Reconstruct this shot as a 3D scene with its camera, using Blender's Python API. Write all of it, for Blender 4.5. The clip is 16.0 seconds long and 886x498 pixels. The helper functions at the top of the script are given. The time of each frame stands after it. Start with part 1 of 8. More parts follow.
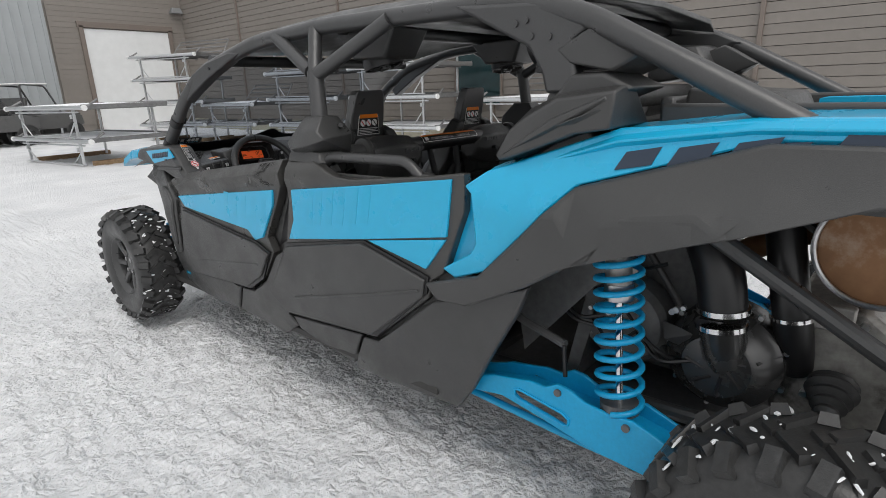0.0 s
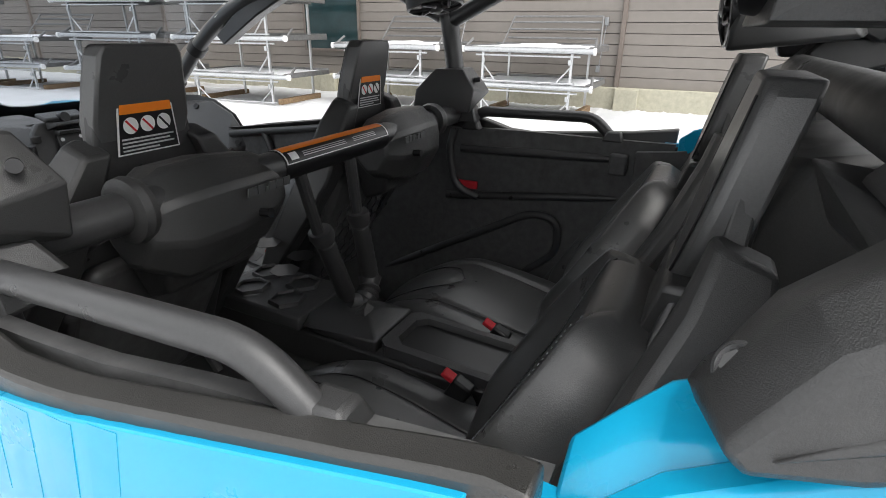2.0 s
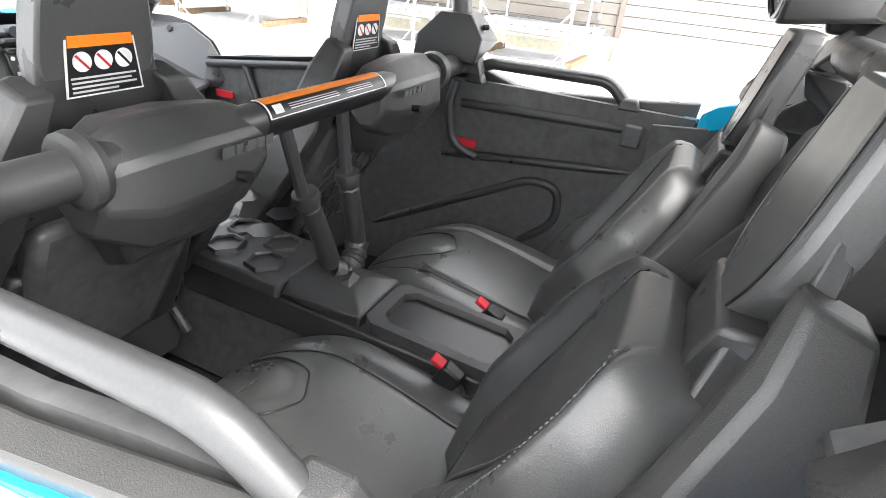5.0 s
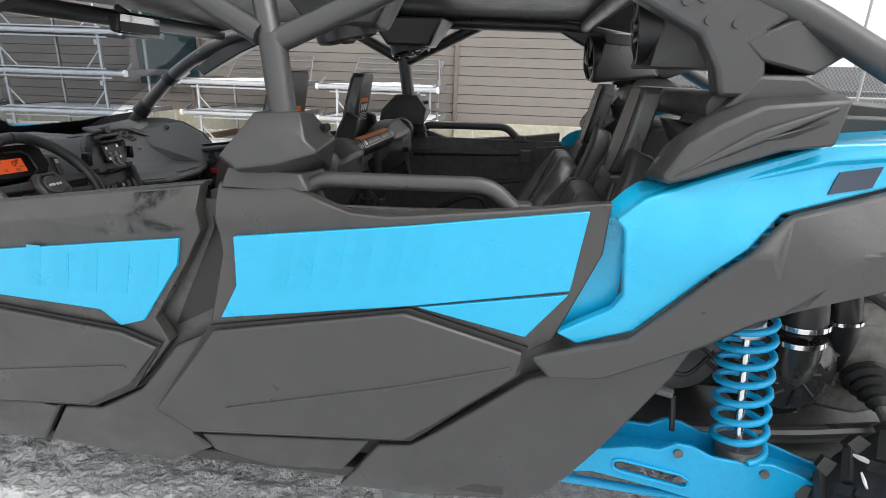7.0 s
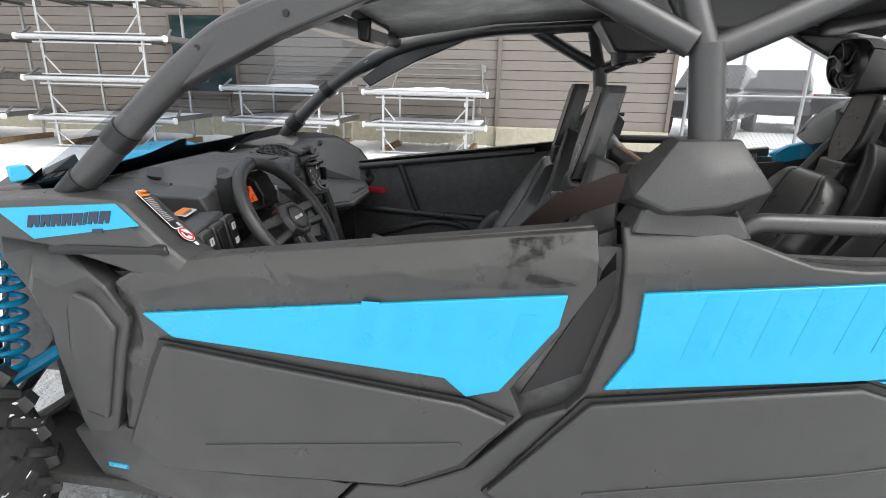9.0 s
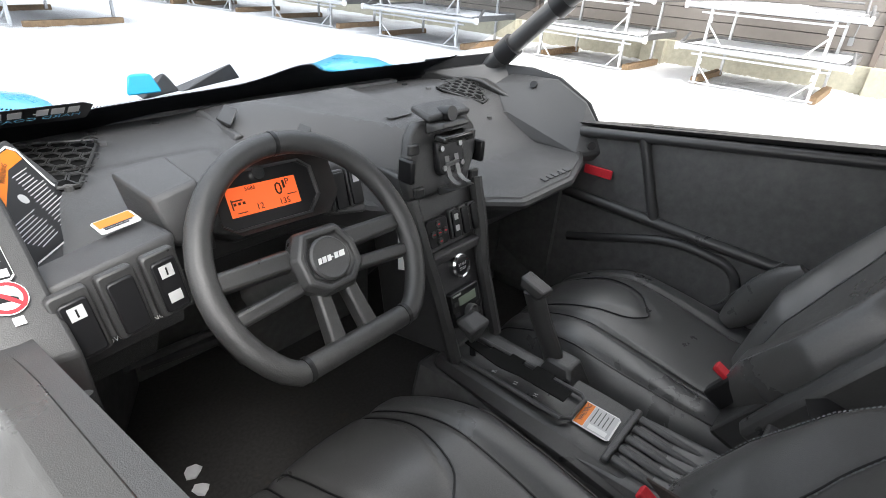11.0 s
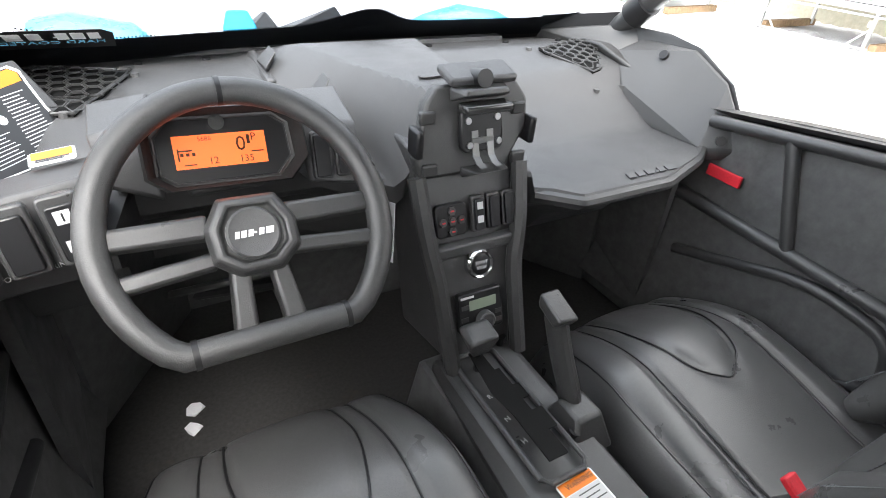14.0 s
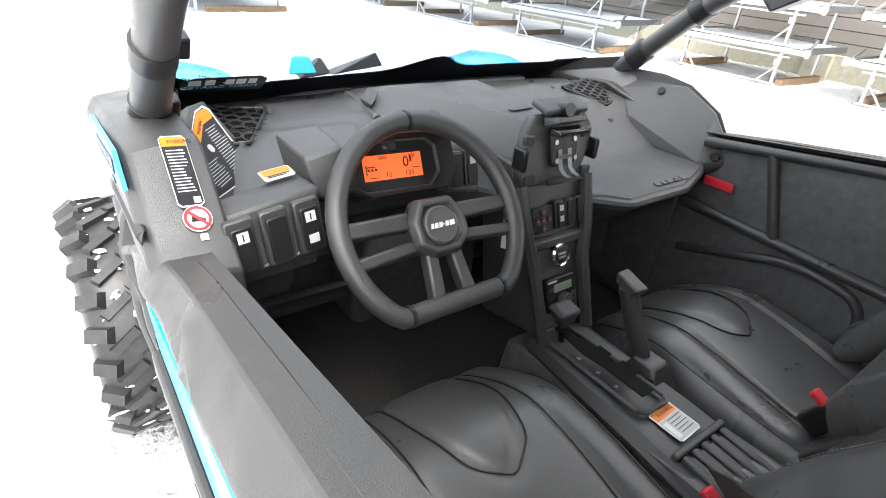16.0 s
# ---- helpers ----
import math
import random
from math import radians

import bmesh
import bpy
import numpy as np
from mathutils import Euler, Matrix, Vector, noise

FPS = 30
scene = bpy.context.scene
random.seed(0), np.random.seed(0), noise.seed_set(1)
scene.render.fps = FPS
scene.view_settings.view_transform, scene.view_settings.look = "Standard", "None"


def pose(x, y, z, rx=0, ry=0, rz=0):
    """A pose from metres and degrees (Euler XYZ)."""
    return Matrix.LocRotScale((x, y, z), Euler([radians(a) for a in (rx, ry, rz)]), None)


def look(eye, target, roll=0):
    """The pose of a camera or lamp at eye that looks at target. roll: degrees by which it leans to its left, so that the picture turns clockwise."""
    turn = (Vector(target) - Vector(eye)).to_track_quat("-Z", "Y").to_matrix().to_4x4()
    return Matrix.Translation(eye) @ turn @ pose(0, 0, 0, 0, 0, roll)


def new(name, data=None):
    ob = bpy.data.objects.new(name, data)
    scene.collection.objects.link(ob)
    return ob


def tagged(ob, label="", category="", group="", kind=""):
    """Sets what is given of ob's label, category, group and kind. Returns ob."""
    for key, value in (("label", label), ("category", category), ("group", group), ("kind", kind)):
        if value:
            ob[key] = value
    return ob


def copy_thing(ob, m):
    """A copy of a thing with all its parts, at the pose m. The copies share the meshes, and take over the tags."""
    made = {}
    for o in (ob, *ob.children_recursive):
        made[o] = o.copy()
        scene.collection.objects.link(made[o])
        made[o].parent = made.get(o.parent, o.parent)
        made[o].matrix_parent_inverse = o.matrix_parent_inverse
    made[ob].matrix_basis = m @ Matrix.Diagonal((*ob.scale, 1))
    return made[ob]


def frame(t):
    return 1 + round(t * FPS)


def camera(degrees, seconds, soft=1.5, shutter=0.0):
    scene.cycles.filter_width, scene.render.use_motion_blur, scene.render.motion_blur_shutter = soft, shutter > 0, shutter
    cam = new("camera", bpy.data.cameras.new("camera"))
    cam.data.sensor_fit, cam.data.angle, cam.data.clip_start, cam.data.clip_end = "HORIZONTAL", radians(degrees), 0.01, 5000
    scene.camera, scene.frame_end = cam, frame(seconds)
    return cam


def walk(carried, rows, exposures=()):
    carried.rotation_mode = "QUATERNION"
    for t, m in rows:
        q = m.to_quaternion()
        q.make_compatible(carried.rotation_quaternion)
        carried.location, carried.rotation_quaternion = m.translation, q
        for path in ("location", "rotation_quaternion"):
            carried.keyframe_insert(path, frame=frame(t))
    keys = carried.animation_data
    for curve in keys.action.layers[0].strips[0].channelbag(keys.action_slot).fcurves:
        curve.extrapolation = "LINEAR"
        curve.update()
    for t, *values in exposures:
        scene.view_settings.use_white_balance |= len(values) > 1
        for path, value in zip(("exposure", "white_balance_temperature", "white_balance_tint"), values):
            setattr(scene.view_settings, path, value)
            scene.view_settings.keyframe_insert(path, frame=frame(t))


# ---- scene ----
cam = camera(79.2, 16.0, soft=0.7)
PATH = [
    (0, (-1.833, 0.014, 1.31), (-0.385, 1.271, 0.742), -1.7),
    (0.5, (-1.641, 0.327, 1.308), (-0.067, 1.427, 0.749), -1.9),
    (1, (-1.399, 0.592, 1.295), (0.222, 1.607, 0.712), -1.5),
    (1.5, (-1.166, 0.75, 1.331), (0.501, 1.624, 0.652), -0.9),
    (2, (-0.951, 0.849, 1.341), (0.726, 1.638, 0.589), 0.7),
    (2.5, (-0.818, 0.931, 1.34), (0.856, 1.655, 0.519), 2.0),
    (3, (-0.743, 0.948, 1.335), (0.863, 1.656, 0.376), 4.1),
    (3.2, (-0.728, 0.954, 1.334), (0.83, 1.666, 0.303), 5.5),
    (5.3, (-0.928, 0.928, 1.359), (0.741, 1.567, 0.461), 6.2),
    (5.5, (-0.995, 0.922, 1.358), (0.72, 1.492, 0.501), 5.2),
    (6, (-1.219, 0.911, 1.315), (0.574, 1.347, 0.546), 3.3),
    (6.5, (-1.474, 0.954, 1.300), (0.362, 1.308, 0.589), 2.3),
    (7, (-1.754, 1.093, 1.316), (0.135, 1.331, 0.703), 1.9),
    (7.5, (-1.901, 1.341, 1.328), (0.014, 1.514, 0.776), 1.8),
    (8, (-1.959, 1.608, 1.333), (-0.039, 1.777, 0.801), 1.4),
    (8.5, (-1.86, 1.807, 1.323), (0.048, 2.024, 0.764), 0.9),
    (9, (-1.628, 1.881, 1.321), (0.261, 2.142, 0.718), 1.4),
    (9.5, (-1.353, 1.943, 1.318), (0.514, 2.234, 0.662), 2.1),
    (10, (-1.11, 1.96, 1.314), (0.65, 2.519, 0.546), 2.4),
    (10.2, (-1.02, 1.947, 1.315), (0.663, 2.646, 0.491), 2.8),
    (12.3, (-0.546, 1.909, 1.378), (0.501, 3.318, 0.42), 7.6),
    (12.5, (-0.525, 1.904, 1.369), (0.479, 3.337, 0.399), 7.6),
    (13, (-0.472, 1.892, 1.349), (0.459, 3.328, 0.314), 6.3),
    (13.5, (-0.44, 1.879, 1.326), (0.46, 3.307, 0.254), 5.4),
    (14, (-0.436, 1.876, 1.317), (0.443, 3.3, 0.221), 4.9),
    (14.5, (-0.461, 1.885, 1.319), (0.395, 3.319, 0.219), 4.8),
    (15, (-0.512, 1.894, 1.326), (0.305, 3.363, 0.242), 5.3),
    (15.5, (-0.625, 1.889, 1.347), (0.238, 3.359, 0.301), 5.7),
    (16, (-0.812, 1.847, 1.348), (0.275, 3.215, 0.377), 5.7),
]
EXPOSURES = [(0.0, 0.15), (0.5, 0.5), (1.0, 0.65), (1.5, 0.8), (2.0, 1.1), (2.5, 2.65), (3.2, 3.3), (5.3, 3.0), (5.5, 2.65), (6.0, 1.1), (6.5, 0.95), (7.0, 0.9), (8.5, 0.95), (9.0, 1.05), (10.0, 1.4), (10.2, 1.6), (12.3, 2.45), (14.5, 3.12), (15.0, 3.15), (15.5, 3.0), (16.0, 2.4)]
walk(cam, [(t, look(eye, target, roll)) for t, eye, target, roll in PATH], EXPOSURES)

# ---- daylight: overcast winter sky ----
world = bpy.data.worlds.new("sky")
scene.world = world
world.use_nodes = True
wn, wl = world.node_tree.nodes, world.node_tree.links
sky = wn.new("ShaderNodeTexSky")
sky.sky_type, sky.sun_disc = "NISHITA", False
sky.sun_elevation, sky.sun_rotation = radians(38), radians(200)
sky.air_density, sky.dust_density, sky.ozone_density = 1.0, 6.0, 1.0
hsv = wn.new("ShaderNodeHueSaturation")
hsv.inputs["Saturation"].default_value = 0.12
hsv.inputs["Value"].default_value = 1.0
wl.new(sky.outputs[0], hsv.inputs["Color"])
# an even cloud deck: the clear sky's glow mixed with plain cloud white
cloud = wn.new("ShaderNodeMixRGB")
cloud.inputs[0].default_value = 0.72
cloud.inputs[2].default_value = (9.9, 10.0, 10.2, 1)
wl.new(hsv.outputs[0], cloud.inputs[1])
wl.new(cloud.outputs[0], wn["Background"].inputs[0])
wn["Background"].inputs[1].default_value = 0.09
sun_data = bpy.data.lights.new("sun", "SUN")
sun_data.energy, sun_data.angle, sun_data.color = 0.9, radians(25), (1.0, 0.97, 0.93)
sun = new("sun", sun_data)
sun.matrix_world = look((0, 0, 20), (6, 10, 0))


# ---- materials ----
def mat(name, color, rough=0.5, metal=0.0, grain=0.0, scale=60.0, bump=0.0, bump_scale=300.0, spot=None, spot_scale=3.0, spot_at=0.6, vary=0.0, coat=0.0, rough_vary=0.0, spec=0.5):
    """A procedural surface: fine grain, larger stains in a second colour, relief, and a shade of its own for each object."""
    m = bpy.data.materials.new(name)
    m.use_nodes = True
    n, l = m.node_tree.nodes, m.node_tree.links
    b = n["Principled BSDF"]
    b.inputs["Roughness"].default_value, b.inputs["Metallic"].default_value = rough, metal
    b.inputs["Coat Weight"].default_value = coat
    b.inputs["Specular IOR Level"].default_value = spec
    co = n.new("ShaderNodeTexCoord").outputs["Object"]
    col = n.new("ShaderNodeRGB").outputs[0]
    col.default_value = (*color, 1)

    def tex(s, detail=4.0, rough_=0.6):
        t = n.new("ShaderNodeTexNoise")
        t.inputs["Scale"].default_value, t.inputs["Detail"].default_value, t.inputs["Roughness"].default_value = s, detail, rough_
        l.new(co, t.inputs["Vector"])
        return t.outputs["Fac"]

    def ramp(src, a, c):
        r = n.new("ShaderNodeMapRange")
        l.new(src, r.inputs["Value"])
        r.inputs["From Min"].default_value, r.inputs["From Max"].default_value = a, c
        return r.outputs["Result"]

    def mix(kind, fac, a, c):
        x = n.new("ShaderNodeMixRGB")
        x.blend_type = kind
        for k, v in ((0, fac), (1, a), (2, c)):
            if isinstance(v, (int, float)):
                x.inputs[k].default_value = v if k == 0 else (v, v, v, 1)
            elif isinstance(v, tuple):
                x.inputs[k].default_value = (*v, 1)
            else:
                l.new(v, x.inputs[k])
        return x.outputs[0]

    if grain:
        g = n.new("ShaderNodeMapRange")
        l.new(tex(scale), g.inputs["Value"])
        g.inputs["From Min"].default_value, g.inputs["From Max"].default_value = 0.25, 0.75
        g.inputs["To Min"].default_value, g.inputs["To Max"].default_value = 1 - grain, 1 + grain
        col = mix("MULTIPLY", 1.0, col, g.outputs["Result"])
    if spot:
        col = mix("MIX", ramp(tex(spot_scale, 6.0, 0.65), spot_at, spot_at + 0.16), col, spot)
    if vary:
        g = n.new("ShaderNodeMapRange")
        l.new(n.new("ShaderNodeObjectInfo").outputs["Random"], g.inputs["Value"])
        g.inputs["To Min"].default_value, g.inputs["To Max"].default_value = 1 - vary, 1 + vary
        col = mix("MULTIPLY", 1.0, col, g.outputs["Result"])
    l.new(col, b.inputs["Base Color"])
    if rough_vary:
        g = n.new("ShaderNodeMapRange")
        l.new(tex(9.0, 5.0), g.inputs["Value"])
        g.inputs["From Min"].default_value, g.inputs["From Max"].default_value = 0.3, 0.7
        g.inputs["To Min"].default_value, g.inputs["To Max"].default_value = max(0.02, rough - rough_vary), min(1.0, rough + rough_vary)
        l.new(g.outputs["Result"], b.inputs["Roughness"])
    if bump:
        bn = n.new("ShaderNodeBump")
        bn.inputs["Strength"].default_value, bn.inputs["Distance"].default_value = bump, 0.002
        l.new(tex(bump_scale, 3.0), bn.inputs["Height"])
        l.new(bn.outputs[0], b.inputs["Normal"])
    return m


M_BLACK = mat("textured_black_plastic", (0.036, 0.036, 0.036), 0.40, grain=0.22, scale=420, bump=0.3, bump_scale=800, spot=(0.050, 0.049, 0.047), spot_scale=5, rough_vary=0.14, spec=0.75)
M_SMUDGE = mat("scuffed_black_plastic", (0.038, 0.037, 0.035), 0.36, grain=0.2, scale=420, bump=0.25, bump_scale=800, spot=(0.010, 0.009, 0.008), spot_scale=3.4, spot_at=0.60, rough_vary=0.16, spec=0.75)
M_DASH = mat("grained_dash_plastic", (0.056, 0.056, 0.057), 0.44, grain=0.15, scale=500, bump=0.4, bump_scale=1000, rough_vary=0.10, spec=0.75)
M_TUBE = mat("satin_black_powder_coat", (0.040, 0.040, 0.041), 0.36, grain=0.15, scale=300, bump=0.15, bump_scale=1400, rough_vary=0.1, spec=0.75)
M_DARK = mat("dull_black_plastic", (0.090, 0.090, 0.090), 0.46, grain=0.3, scale=40, spot=(0.036, 0.034, 0.031), spot_scale=6, rough_vary=0.12, spec=0.65)
M_BLUE = mat("gloss_blue_paint", (0.006, 0.385, 0.65), 0.30, grain=0.03, scale=30, coat=0.45, rough_vary=0.06, spec=0.5)
M_BLUEGHOST = mat("tone_on_tone_blue_print", (0.0065, 0.370, 0.622), 0.30, grain=0.03, scale=30, coat=0.3, rough_vary=0.06)
M_BLUELET = mat("pale_blue_lettering", (0.20, 0.55, 0.80), 0.4)
M_BLUEMET = mat("blue_powder_coat", (0.004, 0.33, 0.62), 0.38, grain=0.08, scale=90, spot=(0.02, 0.13, 0.26), spot_scale=9, spot_at=0.66)
M_VINYL = mat("black_seat_vinyl", (0.070, 0.070, 0.070), 0.32, grain=0.12, scale=260, bump=0.22, bump_scale=600, rough_vary=0.07, spec=0.85)
M_STITCH = mat("grey_seat_stitching", (0.16, 0.17, 0.18), 0.7)
M_RUBBER = mat("tyre_rubber", (0.030, 0.030, 0.030), 0.42, grain=0.3, scale=60, bump=0.3, bump_scale=220, spot=(0.065, 0.065, 0.066), spot_scale=14, spot_at=0.60, rough_vary=0.15)
M_ALU = mat("weathered_aluminium", (0.62, 0.63, 0.64), 0.34, 0.9, grain=0.12, scale=30, spot=(0.42, 0.43, 0.44), spot_scale=4, vary=0.08)
M_STEEL = mat("machined_steel", (0.50, 0.50, 0.51), 0.30, 1.0, grain=0.15, scale=80)
M_CAST = mat("grimy_cast_alloy", (0.34, 0.33, 0.31), 0.45, 0.55, grain=0.3, scale=30, spot=(0.06, 0.055, 0.05), spot_scale=9, spot_at=0.56)
M_HEAT = mat("heat_tinted_exhaust_steel", (0.26, 0.135, 0.065), 0.5, 0.35, grain=0.25, scale=14, spot=(0.40, 0.31, 0.24), spot_scale=7, spot_at=0.55)
M_RED = mat("red_nylon_strap", (0.62, 0.02, 0.035), 0.6, grain=0.15, scale=300)
M_BELT = mat("brown_black_seat_belt_webbing", (0.045, 0.030, 0.026), 0.6, grain=0.2, scale=500, bump=0.4, bump_scale=500)
M_WHITE = mat("white_sticker_vinyl", (0.78, 0.78, 0.77), 0.4)
# near-black for stickers and trim; also stands in for shade in wells and gaps
M_STICKSHADE = mat("black_vinyl_and_recess_shade", (0.012, 0.012, 0.013), 0.35)
M_GLOSS = mat("glossy_black_moulding", (0.030, 0.030, 0.030), 0.24, rough_vary=0.08, spec=0.8)
# near-black that stands in for the shade inside deep openings
M_VOID = mat("black_opening_shade", (0.006, 0.006, 0.006), 0.8, spec=0.2)
M_MATTE = mat("matt_black_moulding", (0.022, 0.022, 0.022), 0.75, bump=0.3, bump_scale=900, spec=0.15)
# darker copy of M_ALU: shade under the decks as colour; also dull clips
M_ALUDULLSHADE = mat("dull_and_shaded_aluminium", (0.22, 0.22, 0.22), 0.5, 0.6, grain=0.2, scale=20, spot=(0.12, 0.12, 0.12), spot_scale=5, vary=0.12)
M_ORANGE = mat("orange_sticker_vinyl", (0.85, 0.22, 0.01), 0.45)
M_REDINK = mat("red_sticker_ink", (0.65, 0.03, 0.04), 0.45)
M_TEXT = mat("pale_grey_print", (0.55, 0.55, 0.55), 0.5)
M_DECAL = mat("dark_blue_grey_lettering", (0.022, 0.035, 0.060), 0.4)
M_EMBOSS = mat("raised_plastic_lettering", (0.070, 0.071, 0.073), 0.35)
M_SNOW = mat("fresh_snow", (0.86, 0.87, 0.89), 0.75, grain=0.05, scale=30, bump=0.6, bump_scale=60)
M_WOOD = mat("wet_timber_skid", (0.24, 0.16, 0.09), 0.7, grain=0.3, scale=20, vary=0.2)
M_CONC = mat("concrete_footing", (0.44, 0.42, 0.33), 0.85, grain=0.15, scale=12, spot=(0.32, 0.30, 0.24), spot_scale=1.2, bump=0.4, bump_scale=60)
M_SIDING = mat("taupe_metal_siding", (0.215, 0.194, 0.174), 0.55, grain=0.05, scale=8, vary=0.035, spot=(0.215, 0.195, 0.178), spot_scale=0.7)
M_TRIM = mat("brown_metal_trim", (0.175, 0.145, 0.125), 0.5, grain=0.06, scale=6)
M_GREYWALL = mat("pale_ribbed_metal_wall", (0.35, 0.37, 0.38), 0.5, grain=0.04, scale=2)
M_DOORWHITE = mat("white_door_enamel", (0.72, 0.73, 0.73), 0.5, grain=0.05, scale=3)
M_GALV = mat("galvanised_wire", (0.34, 0.35, 0.36), 0.45, 0.7)
M_FLOOR = mat("gritty_black_floor", (0.036, 0.035, 0.034), 0.6, grain=0.4, scale=120, spot=(0.055, 0.045, 0.034), spot_scale=22, spot_at=0.63)
M_MIRROR = mat("mirror_glass", (0.8, 0.8, 0.8), 0.03, 1.0)
M_CHROME = mat("chrome", (0.75, 0.75, 0.76), 0.12, 1.0)


def glass(name, tint, rough=0.0):
    m = bpy.data.materials.new(name)
    m.use_nodes = True
    n, l = m.node_tree.nodes, m.node_tree.links
    n.remove(n["Principled BSDF"])
    tr, gl, mx = n.new("ShaderNodeBsdfTransparent"), n.new("ShaderNodeBsdfGlossy"), n.new("ShaderNodeMixShader")
    tr.inputs[0].default_value, gl.inputs["Roughness"].default_value, mx.inputs[0].default_value = (*tint, 1), rough, 0.07
    l.new(tr.outputs[0], mx.inputs[1]), l.new(gl.outputs[0], mx.inputs[2])
    l.new(mx.outputs[0], n["Material Output"].inputs[0])
    return m


M_GLASS = glass("clear_polycarbonate", (0.56, 0.60, 0.65), 0.02)
M_TEAL = mat("dark_teal_glass", (0.012, 0.035, 0.038), 0.12, grain=0.3, scale=2, spec=0.6)
M_CARGLASS = mat("dark_car_glass", (0.02, 0.022, 0.025), 0.06)


def glow(name, color, strength):
    m = bpy.data.materials.new(name)
    m.use_nodes = True
    b = m.node_tree.nodes["Principled BSDF"]
    b.inputs["Base Color"].default_value = (*color, 1)
    b.inputs["Emission Color"].default_value, b.inputs["Emission Strength"].default_value = (*color, 1), strength
    b.inputs["Roughness"].default_value = 0.3
    return m


def scuff():
    """Patchy glossy black rub marks over the plastic."""
    m = bpy.data.materials.new("rub_marks")
    m.use_nodes = True
    n, l = m.node_tree.nodes, m.node_tree.links
    b = n["Principled BSDF"]
    b.inputs["Base Color"].default_value, b.inputs["Roughness"].default_value = (0.010, 0.009, 0.008, 1), 0.32
    tc = n.new("ShaderNodeTexCoord")
    mp = n.new("ShaderNodeMapping")
    mp.inputs["Scale"].default_value = (1, 1.0, 0.55)
    mp.inputs["Location"].default_value = (0, 0.09, 0)
    l.new(tc.outputs["Object"], mp.inputs[0])
    fac = None
    for sc, a, c in ((7.0, 0.52, 0.78), (45.0, 0.40, 0.62)):
        t, r = n.new("ShaderNodeTexNoise"), n.new("ShaderNodeMapRange")
        t.inputs["Scale"].default_value, t.inputs["Detail"].default_value = sc, 6.0
        l.new(mp.outputs[0], t.inputs["Vector"]), l.new(t.outputs["Fac"], r.inputs["Value"])
        r.inputs["From Min"].default_value, r.inputs["From Max"].default_value = a, c
        if fac:
            mu = n.new("ShaderNodeMath")
            mu.operation = "MULTIPLY"
            l.new(fac, mu.inputs[0]), l.new(r.outputs["Result"], mu.inputs[1])
            fac = mu.outputs[0]
        else:
            fac = r.outputs["Result"]
    l.new(fac, b.inputs["Alpha"])
    return m


M_SCUFF = scuff()
M_LCD = glow("orange_lcd_backlight", (0.80, 0.12, 0.030), 0.20)
M_LCDINK = mat("dark_lcd_segments", (0.05, 0.012, 0.004), 0.4)
M_GREENLCD = mat("grey_green_lcd", (0.22, 0.26, 0.20), 0.3)


# ---- mesh tools ----
def V(*a):
    return Vector(a)


def part(name, bm, material, parent=None, label="", bevel=0.0, angle=27, seg=2, flip=False, category="", kind="", group=""):
    """Links a bmesh as one mesh object under a thing or a part."""
    if flip:
        bmesh.ops.scale(bm, vec=(-1, 1, 1), verts=bm.verts)
    bmesh.ops.recalc_face_normals(bm, faces=bm.faces)
    me = bpy.data.meshes.new(name)
    bm.to_mesh(me)
    bm.free()
    me.materials.append(material)
    me.polygons.foreach_set("use_smooth", [True] * len(me.polygons))
    me.set_sharp_from_angle(angle=radians(angle))
    ob = new(name, me)
    if parent:
        ob.parent = parent
    if bevel:
        b = ob.modifiers.new("edge", "BEVEL")
        b.width, b.segments, b.limit_method, b.angle_limit = bevel, seg, "ANGLE", radians(28)
        b.harden_normals = False
    return tagged(ob, label, category, group, kind)


def thing(name, label, category, group="", at=(0, 0, 0)):
    ob = new(name)
    ob.location = at
    ob.empty_display_size = 0.1
    return tagged(ob, label, category, group)


def B():
    return bmesh.new()


def box(bm, c, s, rot=None, taper=(1, 1)):
    """A box at c of size s, its top scaled by taper, turned by rot (degrees)."""
    m = Matrix.LocRotScale(Vector(c), Euler([radians(a) for a in rot]) if rot else None, None)
    vs = []
    for z in (-0.5, 0.5):
        k = taper if z > 0 else (1, 1)
        for x, y in ((-0.5, -0.5), (0.5, -0.5), (0.5, 0.5), (-0.5, 0.5)):
            vs.append(bm.verts.new(m @ Vector((x * s[0] * k[0], y * s[1] * k[1], z * s[2]))))
    for f in ((0, 3, 2, 1), (4, 5, 6, 7), (0, 1, 5, 4), (1, 2, 6, 5), (2, 3, 7, 6), (3, 0, 4, 7)):
        bm.faces.new([vs[i] for i in f])
    return bm


def hull(bm, pts):
    vs = [bm.verts.new(p) for p in pts]
    r = bmesh.ops.convex_hull(bm, input=vs)
    bmesh.ops.delete(bm, geom=[g for g in set(r["geom_interior"]) | set(r["geom_unused"]) if isinstance(g, bmesh.types.BMVert) and g.is_valid], context="VERTS")
    bmesh.ops.dissolve_limit(bm, angle_limit=radians(2), verts=bm.verts, edges=bm.edges)
    return bm


def loft(bm, rings, cap=True, closed=True, loop=False):
    rows = [[bm.verts.new(p) for p in ring] for ring in rings]
    n = len(rows[0])
    pairs = list(zip(rows, rows[1:])) + ([(rows[-1], rows[0])] if loop else [])
    for a, b in pairs:
        for i in range(n if closed else n - 1):
            bm.faces.new((a[i], a[(i + 1) % n], b[(i + 1) % n], b[i]))
    if cap and closed and not loop:
        bm.faces.new(rows[0][::-1])
        bm.faces.new(rows[-1])
    return bm


